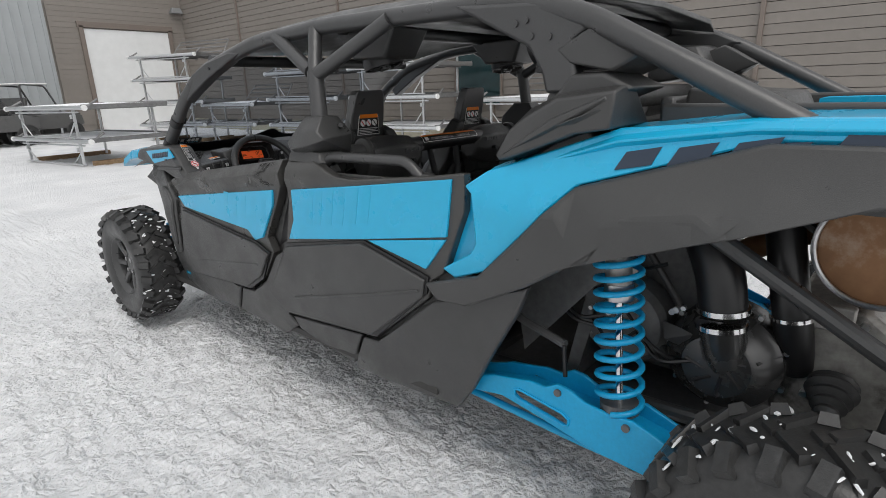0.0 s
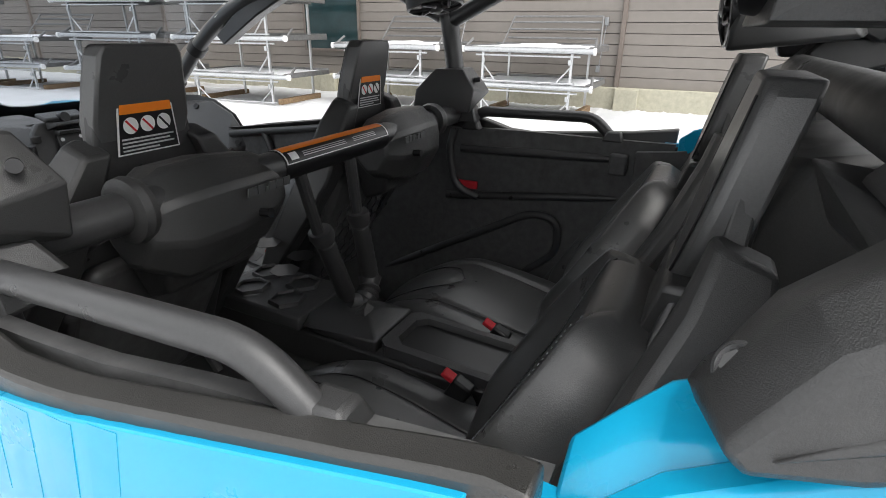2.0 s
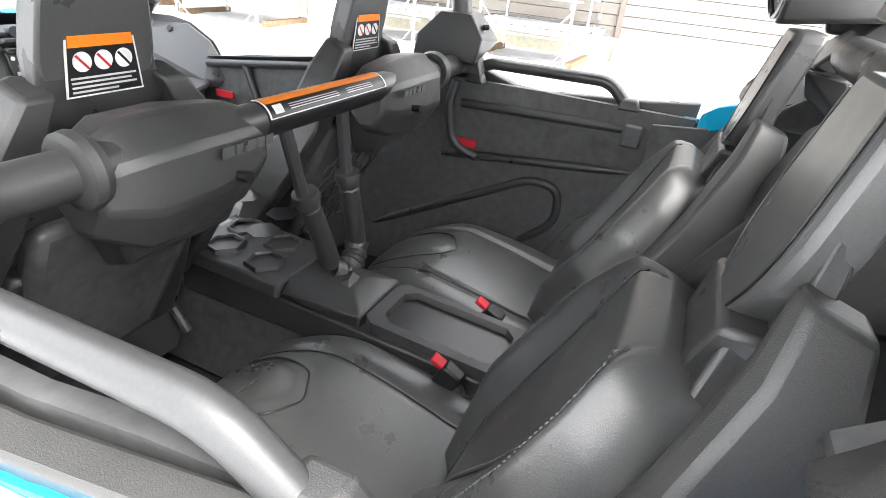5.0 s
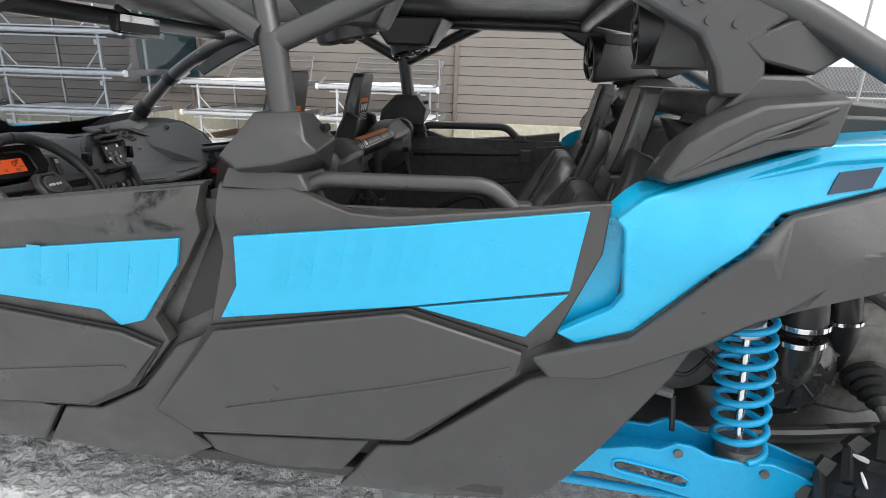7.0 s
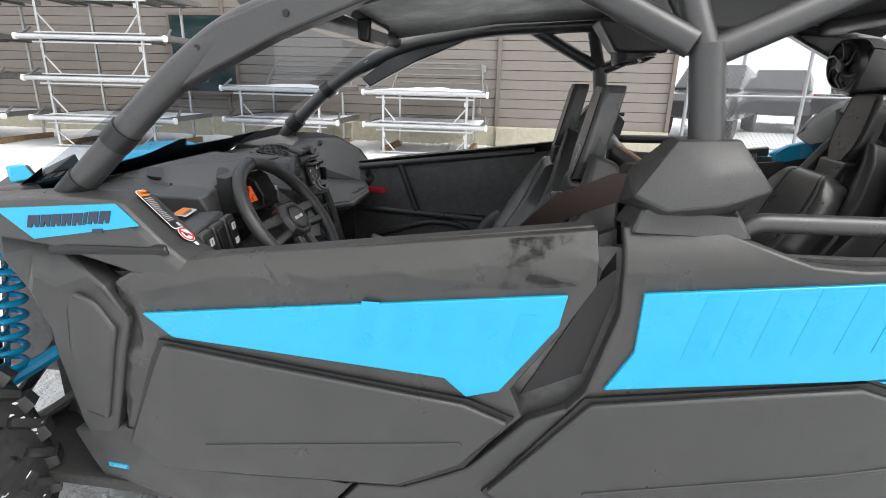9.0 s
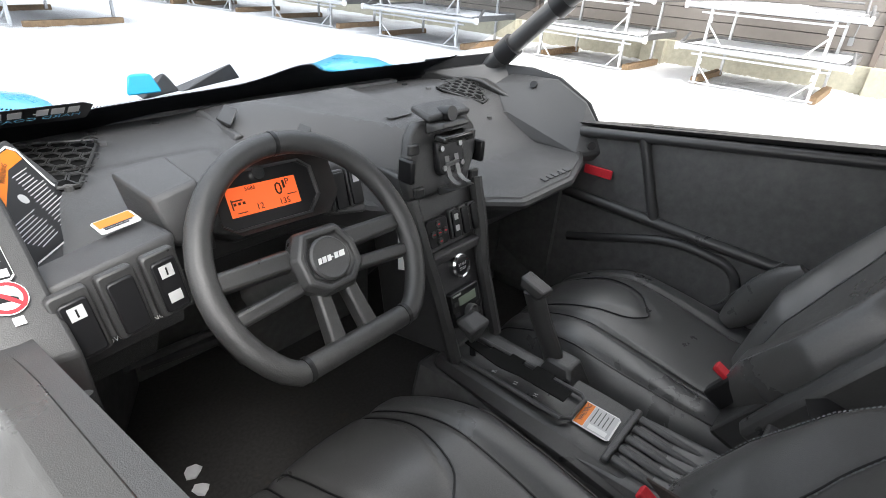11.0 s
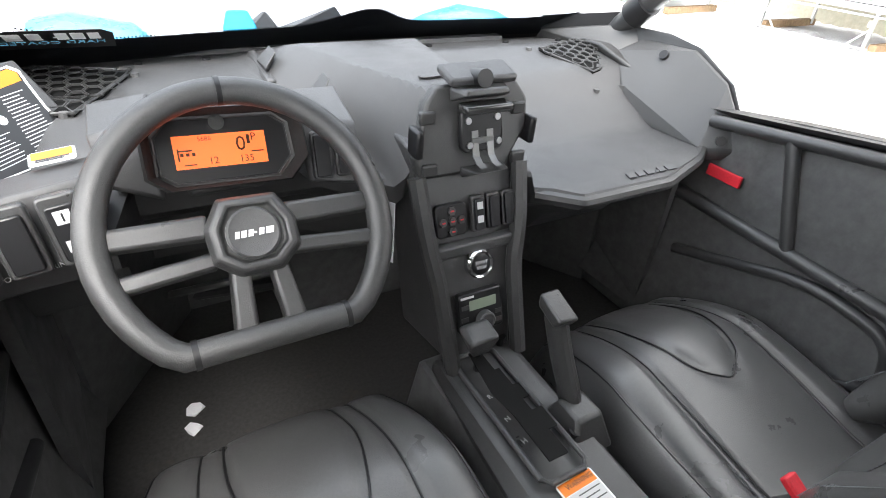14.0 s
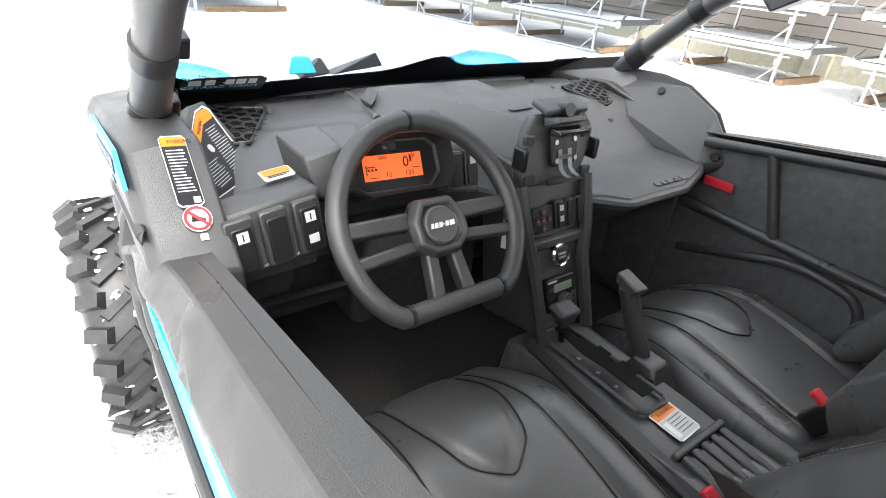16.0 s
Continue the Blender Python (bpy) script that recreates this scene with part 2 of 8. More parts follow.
def rounded(points, radius, steps=5):
    """A path with its inner corners rounded off."""
    pts = [Vector(p) for p in points]
    out = [pts[0]]
    for a, b, c in zip(pts, pts[1:], pts[2:]):
        d = min(radius, 0.45 * (a - b).length, 0.45 * (c - b).length)
        p, q = b + (a - b).normalized() * d, b + (c - b).normalized() * d
        for i in range(steps + 1):
            t = i / steps
            out.append((1 - t) ** 2 * p + 2 * t * (1 - t) * b + t * t * q)
    return out + [pts[-1]]


def tube(bm, points, r, fillet=0.06, n=12, closed=False, squash=1.0, r2=None):
    path = rounded(points, fillet) if fillet and not closed else [Vector(p) for p in points]
    rings, m = [], len(path)
    up = Vector((0.02, 0.01, 1))
    side = None
    for i, p in enumerate(path):
        t = (path[(i + 1) % m] - path[i - 1]) if closed else (path[min(i + 1, m - 1)] - path[max(i - 1, 0)])
        t.normalize()
        if side is None:
            side = t.cross(up) if abs(t.dot(up)) < 0.95 else t.cross(Vector((1, 0, 0)))
        side = (side - t * side.dot(t)).normalized()
        o = t.cross(side)
        k = r if r2 is None else r + (r2 - r) * i / (m - 1)
        rings.append([p + k * (math.cos(a) * side + squash * math.sin(a) * o) for a in (2 * math.pi * j / n for j in range(n))])
    return loft(bm, rings, cap=True, loop=closed)


def cyl(bm, a, b, r, r2=None, n=20):
    return tube(bm, (a, b), r, 0, n, r2=r2 if r2 is not None else r)


def lathe(bm, axis_at, axis, profile, n=40):
    """Turns rows of (along, radius) round an axis."""
    axis = Vector(axis).normalized()
    u = axis.cross(Vector((0, 0, 1)) if abs(axis.z) < 0.9 else Vector((1, 0, 0))).normalized()
    w = axis.cross(u)
    rings = [[Vector(axis_at) + axis * h + r * (math.cos(t) * u + math.sin(t) * w) for t in (2 * math.pi * j / n for j in range(n))] for h, r in profile]
    return loft(bm, rings)


def left_side(y, z):
    """The x of the vehicle's left flank; the doors' shoulder line falls towards the front."""
    k = float(np.interp(y, (0.80, 0.93, 1.72, 2.60), (0.0, -0.093, 0.0, 0.104))) * min(1.0, max(0.0, (z - 0.70) / 0.12))
    x = np.interp(z + k, (0.30, 0.36, 0.55, 0.80, 0.90, 0.997, 1.012, 1.035, 1.06, 1.085, 1.15, 1.25), (-0.66, -0.69, -0.73, -0.748, -0.748, -0.748, -0.757, -0.756, -0.743, -0.722, -0.69, -0.665))
    x -= 0.010 * float(np.interp(y, (1.80, 2.10), (0, 1))) * float(np.interp(z + k, (1.015, 1.030, 1.050, 1.07), (0, 1, 1, 0)))
    return float(x + np.interp(y, (0.4, 0.95, 1.3, 2.6, 2.9), (0.04, 0.03, 0.0, 0.0, 0.03)))


def sheet(outline, to_3d, thick, cell=0.07):
    """A plate over an outline in two coordinates, laid on a curved surface by to_3d(u, v, depth)."""
    bm = B()
    f = bm.faces.new([bm.verts.new((u, v, 0)) for u, v in outline])
    bmesh.ops.triangulate(bm, faces=[f])
    for _ in range(4):
        es = [e for e in bm.edges if e.calc_length() > cell * 1.6]
        if not es:
            break
        bmesh.ops.subdivide_edges(bm, edges=es, cuts=1)
        bmesh.ops.triangulate(bm, faces=bm.faces)
    front = list(bm.faces)
    r = bmesh.ops.extrude_face_region(bm, geom=front)
    back = [g for g in r["geom"] if isinstance(g, bmesh.types.BMVert)]
    for v in back:
        v.co.z = 1.0
    for v in bm.verts:
        v.co = to_3d(v.co.x, v.co.y, v.co.z * thick)
    return bm


def flank(outline, off=0.0, thick=0.02, cell=0.07, f=left_side):
    """A body panel on the left flank: outline in y and z, standing off outwards."""
    return sheet(outline, lambda y, z, d: Vector((f(y, z) - off + d, y, z)), thick, cell)


def plate(outline, at, u, v, thick=0.002, lift=0.0):
    """A flat plate: outline along u and v from the point at, its face along u x v."""
    u, v = Vector(u).normalized(), Vector(v)
    v = (v - u * v.dot(u)).normalized()
    w = u.cross(v)
    bm = B()
    o = Vector(at) + w * lift
    a = [bm.verts.new(o + u * p + v * q) for p, q in outline]
    b = [bm.verts.new(o + u * p + v * q + w * thick) for p, q in outline]
    n = len(a)
    bm.faces.new(a[::-1])
    bm.faces.new(b)
    for i in range(n):
        bm.faces.new((a[i], a[(i + 1) % n], b[(i + 1) % n], b[i]))
    return bm


def rect(x0, y0, x1, y1, c=0.0):
    if not c:
        return [(x0, y0), (x1, y0), (x1, y1), (x0, y1)]
    return [(x0 + c, y0), (x1 - c, y0), (x1, y0 + c), (x1, y1 - c), (x1 - c, y1), (x0 + c, y1), (x0, y1 - c), (x0, y0 + c)]


def add(bm, other):
    me = bpy.data.meshes.new("tmp")
    other.to_mesh(me)
    other.free()
    bm.from_mesh(me)
    bpy.data.meshes.remove(me)
    return bm


def letters(text, at, u, v, height, material, parent, name="lettering", label="", shear=0.0, wide=1.0, thick=0.0012, centre=False):
    """Raised letters in the built-in font, joined into one mesh."""
    cu = bpy.data.curves.new("tmp", "FONT")
    cu.body, cu.size, cu.extrude, cu.shear = text, 1.0, 0.01, shear
    cu.resolution_u = 2
    ob = bpy.data.objects.new("tmp", cu)
    me = bpy.data.meshes.new_from_object(ob)
    bpy.data.objects.remove(ob)
    bm = B()
    bm.from_mesh(me)
    bpy.data.meshes.remove(me)
    bpy.data.curves.remove(cu)
    u, v = Vector(u).normalized(), Vector(v)
    v = (v - u * v.dot(u)).normalized()
    w = u.cross(v)
    xs = [q.co.x for q in bm.verts]
    mid = (min(xs) + max(xs)) / 2 if centre else min(xs)
    k = height / 0.7
    for q in bm.verts:
        x, y, z = q.co
        q.co = Vector(at) + u * (x - mid) * k * wide + v * y * k + w * (thick if z > 0 else 0)
    return part(name, bm, material, parent, label)


# ---- ground and buildings ----
def ground_rise(x, y):
    r = 0.022 * (noise.noise(Vector((x * 2.3, y * 2.3, 0.0)))) + 0.016 * noise.noise(Vector((x * 7, y * 7, 3.0))) + 0.034 * abs(noise.noise(Vector((x * 13, y * 13, 7.0)))) + 0.020 * abs(noise.noise(Vector((x * 23, y * 23, 9.0))))
    pack = 0.05 * min(1.0, max(0.0, (4.5 - abs(x)) / 2.0)) * min(1.0, max(0.0, (7.0 - abs(y - 1.5)) / 2.5)) * min(1.0, max(0.0, (y - 0.4) / 2.4))
    return (r - 0.008 + pack) if abs(x) < 40 and abs(y) < 60 else -0.008


def make_ground():
    xs = [-600, -200, -80, -40, -20, -12, -8, -6] + list(np.arange(-5, -2.6, 0.12)) + list(np.arange(-2.6, -0.3, 0.018)) + list(np.arange(-0.3, 3, 0.12)) + list(np.arange(3, 12, 0.4)) + [14, 20, 40, 90, 200, 600]
    ys = [-600, -200, -80, -40, -20, -10, -6, -4] + list(np.arange(-3, -0.6, 0.15)) + list(np.arange(-0.6, 4.4, 0.018)) + list(np.arange(4.4, 8, 0.07)) + list(np.arange(8, 20, 0.3)) + list(np.arange(20, 42, 1.0)) + [60, 100, 200, 600]
    verts = [(x, y, ground_rise(x, y)) for y in ys for x in xs]
    n = len(xs)
    faces = [(j * n + i, j * n + i + 1, (j + 1) * n + i + 1, (j + 1) * n + i) for j in range(len(ys) - 1) for i in range(n - 1)]
    me = bpy.data.meshes.new("ground")
    me.from_pydata(verts, [], faces)
    me.polygons.foreach_set("use_smooth", [True] * len(faces))
    ob = new("ground", me)
    m = bpy.data.materials.new("trodden_snow")
    m.use_nodes = True
    nd, l = m.node_tree.nodes, m.node_tree.links
    b = nd["Principled BSDF"]
    b.inputs["Roughness"].default_value = 0.7
    co = nd.new("ShaderNodeTexCoord").outputs["Object"]

    def tex(s, d=6.0):
        t = nd.new("ShaderNodeTexNoise")
        t.inputs["Scale"].default_value, t.inputs["Detail"].default_value = s, d
        l.new(co, t.inputs["Vector"])
        return t.outputs["Fac"]

    def ramp(src, a, c, lo, hi):
        r = nd.new("ShaderNodeValToRGB")
        l.new(src, r.inputs[0])
        r.color_ramp.elements[0].position, r.color_ramp.elements[1].position = a, c
        r.color_ramp.elements[0].color, r.color_ramp.elements[1].color = (*lo, 1), (*hi, 1)
        return r.outputs[0]

    base = ramp(tex(1.1), 0.3, 0.72, (0.72, 0.73, 0.745), (0.86, 0.865, 0.875))
    dirt = ramp(tex(0.35), 0.60, 0.70, (0, 0, 0), (0.75, 0.75, 0.75))
    mx = nd.new("ShaderNodeMixRGB")
    l.new(dirt, mx.inputs[0]), l.new(base, mx.inputs[1])
    mx.inputs[2].default_value = (0.52, 0.50, 0.47, 1)
    l.new(mx.outputs[0], b.inputs["Base Color"])
    bp = nd.new("ShaderNodeBump")
    bp.inputs["Strength"].default_value, bp.inputs["Distance"].default_value = 1.0, 0.035
    l.new(tex(42, 8.0), bp.inputs["Height"])
    l.new(bp.outputs[0], b.inputs["Normal"])
    me.materials.append(m)
    return tagged(ob, "snow-covered yard trodden rough around the vehicle", "snow", kind="structure")


make_ground()

WALL_X, FOOT = 10.0, 0.40
ends = thing("wall_east", "long taupe metal-sided shop wall on a concrete footing", "wall")
ends["kind"] = "structure"
part("wall_core", box(B(), (WALL_X + 0.25, 12.05, 3.4), (0.3, 26.1, 6.8)), M_TRIM, ends)
foot = B()
box(foot, (WALL_X + 0.10, 12.05, FOOT / 2 - 0.05), (0.36, 26.2, FOOT + 0.1))
part("footing", foot, M_CONC, ends, "stained pale concrete footing", 0.01)
for y in (2.42, 5.95, 9.2, 13.0, 17.0, 21.0):
    part("footing_block", box(B(), (WALL_X - 0.12, y - 0.22, 0.17), (0.16, 0.42, 0.44)), M_CONC, ends, bevel=0.012)
SEAMS = (-1.02, 2.42, 8.4, 14.4, 20.4, 25.1)
BOARD = 0.19
mesh_of = {}
for a, c in zip(SEAMS, SEAMS[1:]):
    w = c - a - 0.07
    for i in range(33):
        key = round(w, 3)
        z = FOOT + i * BOARD
        if key not in mesh_of:
            ob = part("board", loft(B(), [[Vector((x, y, zz)) for x, zz in ((0.06, 0.0), (-0.009, 0.002), (-0.005, BOARD - 0.010), (0.004, BOARD - 0.007), (0.06, BOARD - 0.002))] for y in (-w / 2, w / 2)]), M_SIDING, ends)
            mesh_of[key] = ob.data
        else:
            ob = new("board", mesh_of[key])
            ob.parent = ends
        ob.location = (WALL_X + 0.04, (a + c) / 2, z)
    part("seam_trim", box(B(), (WALL_X + 0.02, a, 3.5), (0.10, 0.085, 6.3)), M_TRIM, ends, bevel=0.008)
box_ = B()
box(box_, (WALL_X - 0.03, 2.72, 1.55), (0.06, 0.07, 0.14))
cyl(box_, (WALL_X - 0.03, 2.72, 1.5), (WALL_X - 0.02, 2.78, 0.75), 0.008)
box(box_, (WALL_X - 0.04, 2.79, 0.72), (0.06, 0.07, 0.12))
part("outlet_box", box_, M_GALV, ends, "grey electrical box with hanging cord", 0.004)

NY = 25.0
north = thing("wall_north", "taupe shop wall with a white overhead door and pale ribbed annex", "wall")
north["kind"] = "structure"
part("wall_core", box(B(), (7.6, NY + 0.2, 3.5), (5.4, 0.3, 7.0)), M_SIDING, north)
for i in range(34):
    ob = part("board", box(B(), (7.55, NY + 0.03, FOOT + i * BOARD + 0.09), (5.1, 0.05, BOARD - 0.006)), M_SIDING, north)
part("overhead_door", box(B(), (7.7, NY - 0.02, 2.0), (3.2, 0.06, 4.0)), M_DOORWHITE, north, "white overhead door", 0.01)
for x in (6.02, 9.38):
    part("door_jamb", box(B(), (x, NY - 0.05, 2.05), (0.16, 0.12, 4.1)), M_TRIM, north, bevel=0.01)
part("door_header", box(B(), (7.7, NY - 0.05, 4.14), (3.6, 0.12, 0.22)), M_TRIM, north, bevel=0.01)
lamp = B()
box(lamp, (9.75, NY - 0.15, 4.9), (0.5, 0.25, 0.22), taper=(0.7, 0.7))
part("wall_lamp", lamp, M_GALV, north, "grey wall-pack lamp", 0.01)
annex = B()
box(annex, (-12.6, NY + 0.1, 4.0), (35.0, 0.4, 8.0))
part("annex_wall", annex, M_GREYWALL, north, "pale ribbed metal wall")
rib = None
for i in range(40):
    if rib is None:
        rib = part("rib", box(B(), (0, NY - 0.12, 4.0), (0.05, 0.04, 8.0), taper=(1, 1)), M_GREYWALL, north)
    else:
        o = new("rib", rib.data)
        o.parent = north
        rib_ = o
        o.location = (4.8 - 0.3 * i, 0, 0)
rib.location = (4.8, 0, 0)


# ---- stacks of aluminium deck frames ----
def deck_stack(levels, length=2.2, depth=1.5, gap=0.56, rack=True, snow=True, label=""):
    """Decks of aluminium tube on folding legs, one on the other: front along y, facing -x, first deck's front edge at x = 0."""
    root = thing("deck_frame_stack", label or "stack of aluminium truck-deck frames dusted with snow, on timber skids", "metal rack", "stacked deck frames")
    L, D = length, depth
    for y in (-L * 0.36, L * 0.36):
        part("timber_skid", box(B(), (D / 2 + 0.1, y, 0.05), (D * 0.9, 0.10, 0.10)), M_WOOD, root, bevel=0.006)
    for k in range(levels):
        z = 0.52 + k * gap
        fr = B()
        tube(fr, ((0, -L / 2, z), (0, L / 2, z)), 0.042, 0, 10)
        part("front_rail", fr, M_ALU, root)
        for y in (-L / 2, L / 2):
            cap = B()
            cyl(cap, (0, y - 0.02, z), (0, y + 0.02, z), 0.055)
            part("end_cap", cap, M_WHITE, root)
        # inner deck members take the darker metal, their shade put into the colour
        part("rear_rail", box(B(), (D, 0, z + 0.05), (0.05, L * 0.94, 0.07)), M_ALUDULLSHADE, root, bevel=0.005)
        for s in (-1, 1):
            part("side_rail", box(B(), (D / 2, s * L * 0.47, z + 0.02), (D, 0.05, 0.09)), M_ALUDULLSHADE, root, bevel=0.005)
            wing = B()
            tube(wing, ((0.02, s * L * 0.5, z), (0.30, s * (L * 0.5 - 0.05), z + 0.16)), 0.022, 0, 8)
            part("wing_rail", wing, M_ALUDULLSHADE, root)
        for i in range(7):
            part("slat", box(B(), (0.16 + i * (D - 0.22) / 6, 0, z + 0.028), (0.07, L * 0.92, 0.018)), M_ALUDULLSHADE, root)
        for i in range(5):
            part("cross_member", box(B(), (D / 2, -L * 0.36 + i * L * 0.18, z - 0.02), (D * 0.94, 0.035, 0.045)), M_ALUDULLSHADE, root)
        rail = B()
        tube(rail, ((0.03, -L * 0.40, z - 0.085), (0.03, L * 0.40, z - 0.085)), 0.016, 0, 8)
        part("lower_rail", rail, M_ALU, root)
        low = z - gap + 0.05 if k else 0.03
        for s in (-1, 1):
            for x in (0.04, D - 0.1):
                part("leg", box(B(), (x, s * L * 0.34, (z + low) / 2), (0.05, 0.04, z - low)), M_ALU, root, bevel=0.004)
            br = B()
            tube(br, ((0.03, s * L * 0.335, low + (z - low) * 0.52), (0.03, s * L * 0.24, low + 0.03)), 0.014, 0, 8)
            part("brace", br, M_ALU, root)
            part("latch", box(B(), (-0.005, s * L * 0.33, z - 0.17), (0.03, 0.05, 0.08)), M_ALU, root, bevel=0.006)
        foot = B()
        tube(foot, ((0.02, -L * 0.37, low + 0.02), (0.02, L * 0.37, low + 0.02)), 0.014, 0, 8)
        part("foot_rail", foot, M_ALU, root)
        if snow and (k == levels - 1 or k % 2 == 0):
            sn = B()
            nx, ny = 8, 18
            top = [[Vector((0.05 + i / nx * (D - 0.05), -L * 0.45 + j / ny * L * 0.9, z + 0.045 + (0.05 if k == levels - 1 else 0.018) * min(1, 3 * min(i, nx - i) / nx, 3 * min(j, ny - j) / ny) * (0.7 + 0.6 * noise.noise(Vector((i * 0.7, j * 0.6, k * 5.0 + L)))))) for i in range(nx + 1)] for j in range(ny + 1)]
            loft(sn, top, cap=False, closed=False)
            part("snow_cover", sn, M_SNOW, root, "layer of snow")
    if rack:
        z = 0.52 + (levels - 1) * gap
        a, b, c = 0.95 * D, 1.25 * D, L * 0.38
        for sd in (-1, 1):
            part("rack_side", tube(B(), ((a, sd * (c + 0.08), z + 0.04), (b, sd * c, z + 0.55)), 0.018, 0, 8), M_ALUDULLSHADE, root)

        for t in (0.25, 0.55, 0.8, 1.0):
            q = B()
            x = a + (b - a) * t
            tube(q, ((x, -c, z + 0.05 + 0.5 * t), (x, c, z + 0.05 + 0.5 * t)), 0.018, 0, 8)
            part("rack_bar", q, M_ALUDULLSHADE, root)
    return root


two = deck_stack(2)
two.matrix_basis = pose(7.95, 3.6, 0)
copy_thing(two, pose(7.97, 6.3, 0, 0, 0, 0))
four = deck_stack(4, length=2.6, gap=0.67, label="tall stack of aluminium truck-deck frames dusted with snow")
four.matrix_basis = pose(7.05, 9.15, 0, 0, 0, 5)
copy_thing(four, pose(6.8, 12.3, 0, 0, 0, 6))
copy_thing(two, pose(6.4, 15.4, 0, 0, 0, 10))
low = deck_stack(2, length=3.3, depth=1.8, gap=0.66, rack=False, label="low two-deck stack of weathered aluminium frames on timber skids")
low.matrix_basis = pose(1.55, 14.0, 0, 0, 0, 10)
copy_thing(four, pose(5.6, 17.4, 0, 0, 0, 20))

# dark window in the shop wall
win = thing("window_1", "dark teal glazed window in the shop wall", "window")
win["kind"] = "structure"
part("window_frame", loft(B(), [[V(WALL_X + dx, y, z) for y, z in rect(8.15 - e, 0.95 - e, 9.60 + e, 2.52 + e)] for dx, e in ((-0.02, 0.05), (-0.075, 0.05), (-0.075, 0.0), (-0.03, 0.0))], cap=False), M_TRIM, win)
part("pane", box(B(), (WALL_X - 0.05, 8.875, 1.735), (0.012, 1.44, 1.56)), M_TEAL, win, "dark teal glass")


def parked_utv(at, yaw, label):
    """A small utility side-by-side: body, hood, cage with roof, seats and wheels."""
    root = thing("utility_vehicle", label, "off-road vehicle", "parked utility vehicles")
    part("body", hull(B(), [V(sx * x, y, z) for sx in (-1, 1) for x, y, z in ((0.70, -1.2, 0.45), (0.70, 1.1, 0.45), (0.72, -1.25, 0.85), (0.72, 0.2, 0.80), (0.66, 0.9, 0.95), (0.60, 1.35, 0.85), (0.60, 1.40, 0.55))]), M_DARK, root, bevel=0.02)
    part("hood", hull(B(), [V(sx * x, y, z) for sx in (-1, 1) for x, y, z in ((0.60, 0.55, 1.00), (0.55, 1.35, 0.90), (0.60, 0.55, 0.90), (0.55, 1.35, 0.82))]), M_BLACK, root, bevel=0.02)
    part("cargo_box", box(B(), (0, -0.95, 0.98), (1.3, 0.75, 0.28)), M_BLACK, root, bevel=0.02)
    part("seat", box(B(), (0, -0.25, 0.95), (1.2, 0.45, 0.16)), M_VINYL, root, bevel=0.03)
    part("seat_back", box(B(), (0, -0.45, 1.22), (1.2, 0.12, 0.5), rot=(-10, 0, 0)), M_VINYL, root, bevel=0.03)
    for sx in (-1, 1):
        part("cage_tube", tube(B(), (V(sx * 0.64, 0.62, 0.95), V(sx * 0.60, 0.25, 1.82), V(sx * 0.60, -0.50, 1.88), V(sx * 0.64, -0.62, 0.9)), 0.03, 0.1, 8), M_TUBE, root)
        for y in (-0.85, 0.95):
            part("wheel", lathe(B(), (sx * 0.60, y, 0.33), (sx, 0, 0), [(-0.1, 0.2), (-0.1, 0.31), (-0.06, 0.33), (0.08, 0.33), (0.12, 0.30), (0.12, 0.19), (0.08, 0.17), (0.07, 0.02)], 24), M_RUBBER, root)
    part("roof", box(B(), (0, -0.12, 1.89), (1.26, 0.95, 0.05)), M_WHITE, root, "white snow-dusted roof", 0.02)
    root.matrix_basis = pose(*at, 0, 0, yaw)
    return root


parked_utv((3.2, 22.4, 0), -70, "dark utility side-by-side with caged cab parked by the building")
parked_utv((1.7, 21.6, 0), -78, "dark utility side-by-side parked beside another one")



# ---- the side-by-side vehicle ----
car = thing("side_by_side_vehicle", "black and bright-blue four-seat off-road side-by-side parked on snow", "off-road vehicle")


def both(name, make, material, parent=None, label="", bevel=0.0, **k):
    """A part on the left and its mirror image on the right. Returns both."""
    return [part(name, make(), material, p, label, bevel, flip=f, **k) for p, f in zip(parent if isinstance(parent, (list, tuple)) else (parent or car,) * 2, (False, True))]


FRONT_DOOR = [(2.64, 0.935), (2.60, 0.962), (2.409, 0.995), (1.741, 1.084), (1.736, 0.99), (1.779, 0.913), (1.87, 0.775), (1.845, 0.715), (1.95, 0.586), (2.087, 0.507), (2.629, 0.463), (2.709, 0.543), (2.60, 0.82), (2.575, 0.855)]
FRONT_BLUE = [(2.597, 0.868), (1.783, 0.973), (1.794, 0.912), (1.891, 0.773), (1.952, 0.753), (1.994, 0.79), (2.538, 0.822)]
FRONT_LOW = [(2.56, 0.805), (1.955, 0.738), (1.87, 0.705), (1.96, 0.594), (2.09, 0.520), (2.615, 0.478), (2.69, 0.545)]
REAR_DOOR = [(1.70, 1.092), (1.559, 1.101), (1.406, 1.052), (1.329, 1.048), (1.027, 1.078), (0.899, 1.096), (0.905, 0.99), (0.985, 0.793), (1.036, 0.762), (1.045, 0.705), (1.287, 0.508), (1.827, 0.452), (1.923, 0.524), (1.736, 0.78), (1.692, 0.945)]
REAR_BLUE = [(1.659, 0.986), (0.940, 1.078), (0.962, 0.912), (1.705, 0.797), (1.662, 0.876)]
REAR_BLUE_LOW = [(1.268, 0.860), (0.964, 0.904), (1.043, 0.802)]
REAR_LOW = [(1.725, 0.765), (1.295, 0.848), (1.045, 0.768), (1.055, 0.712), (1.293, 0.522), (1.822, 0.468), (1.905, 0.53)]

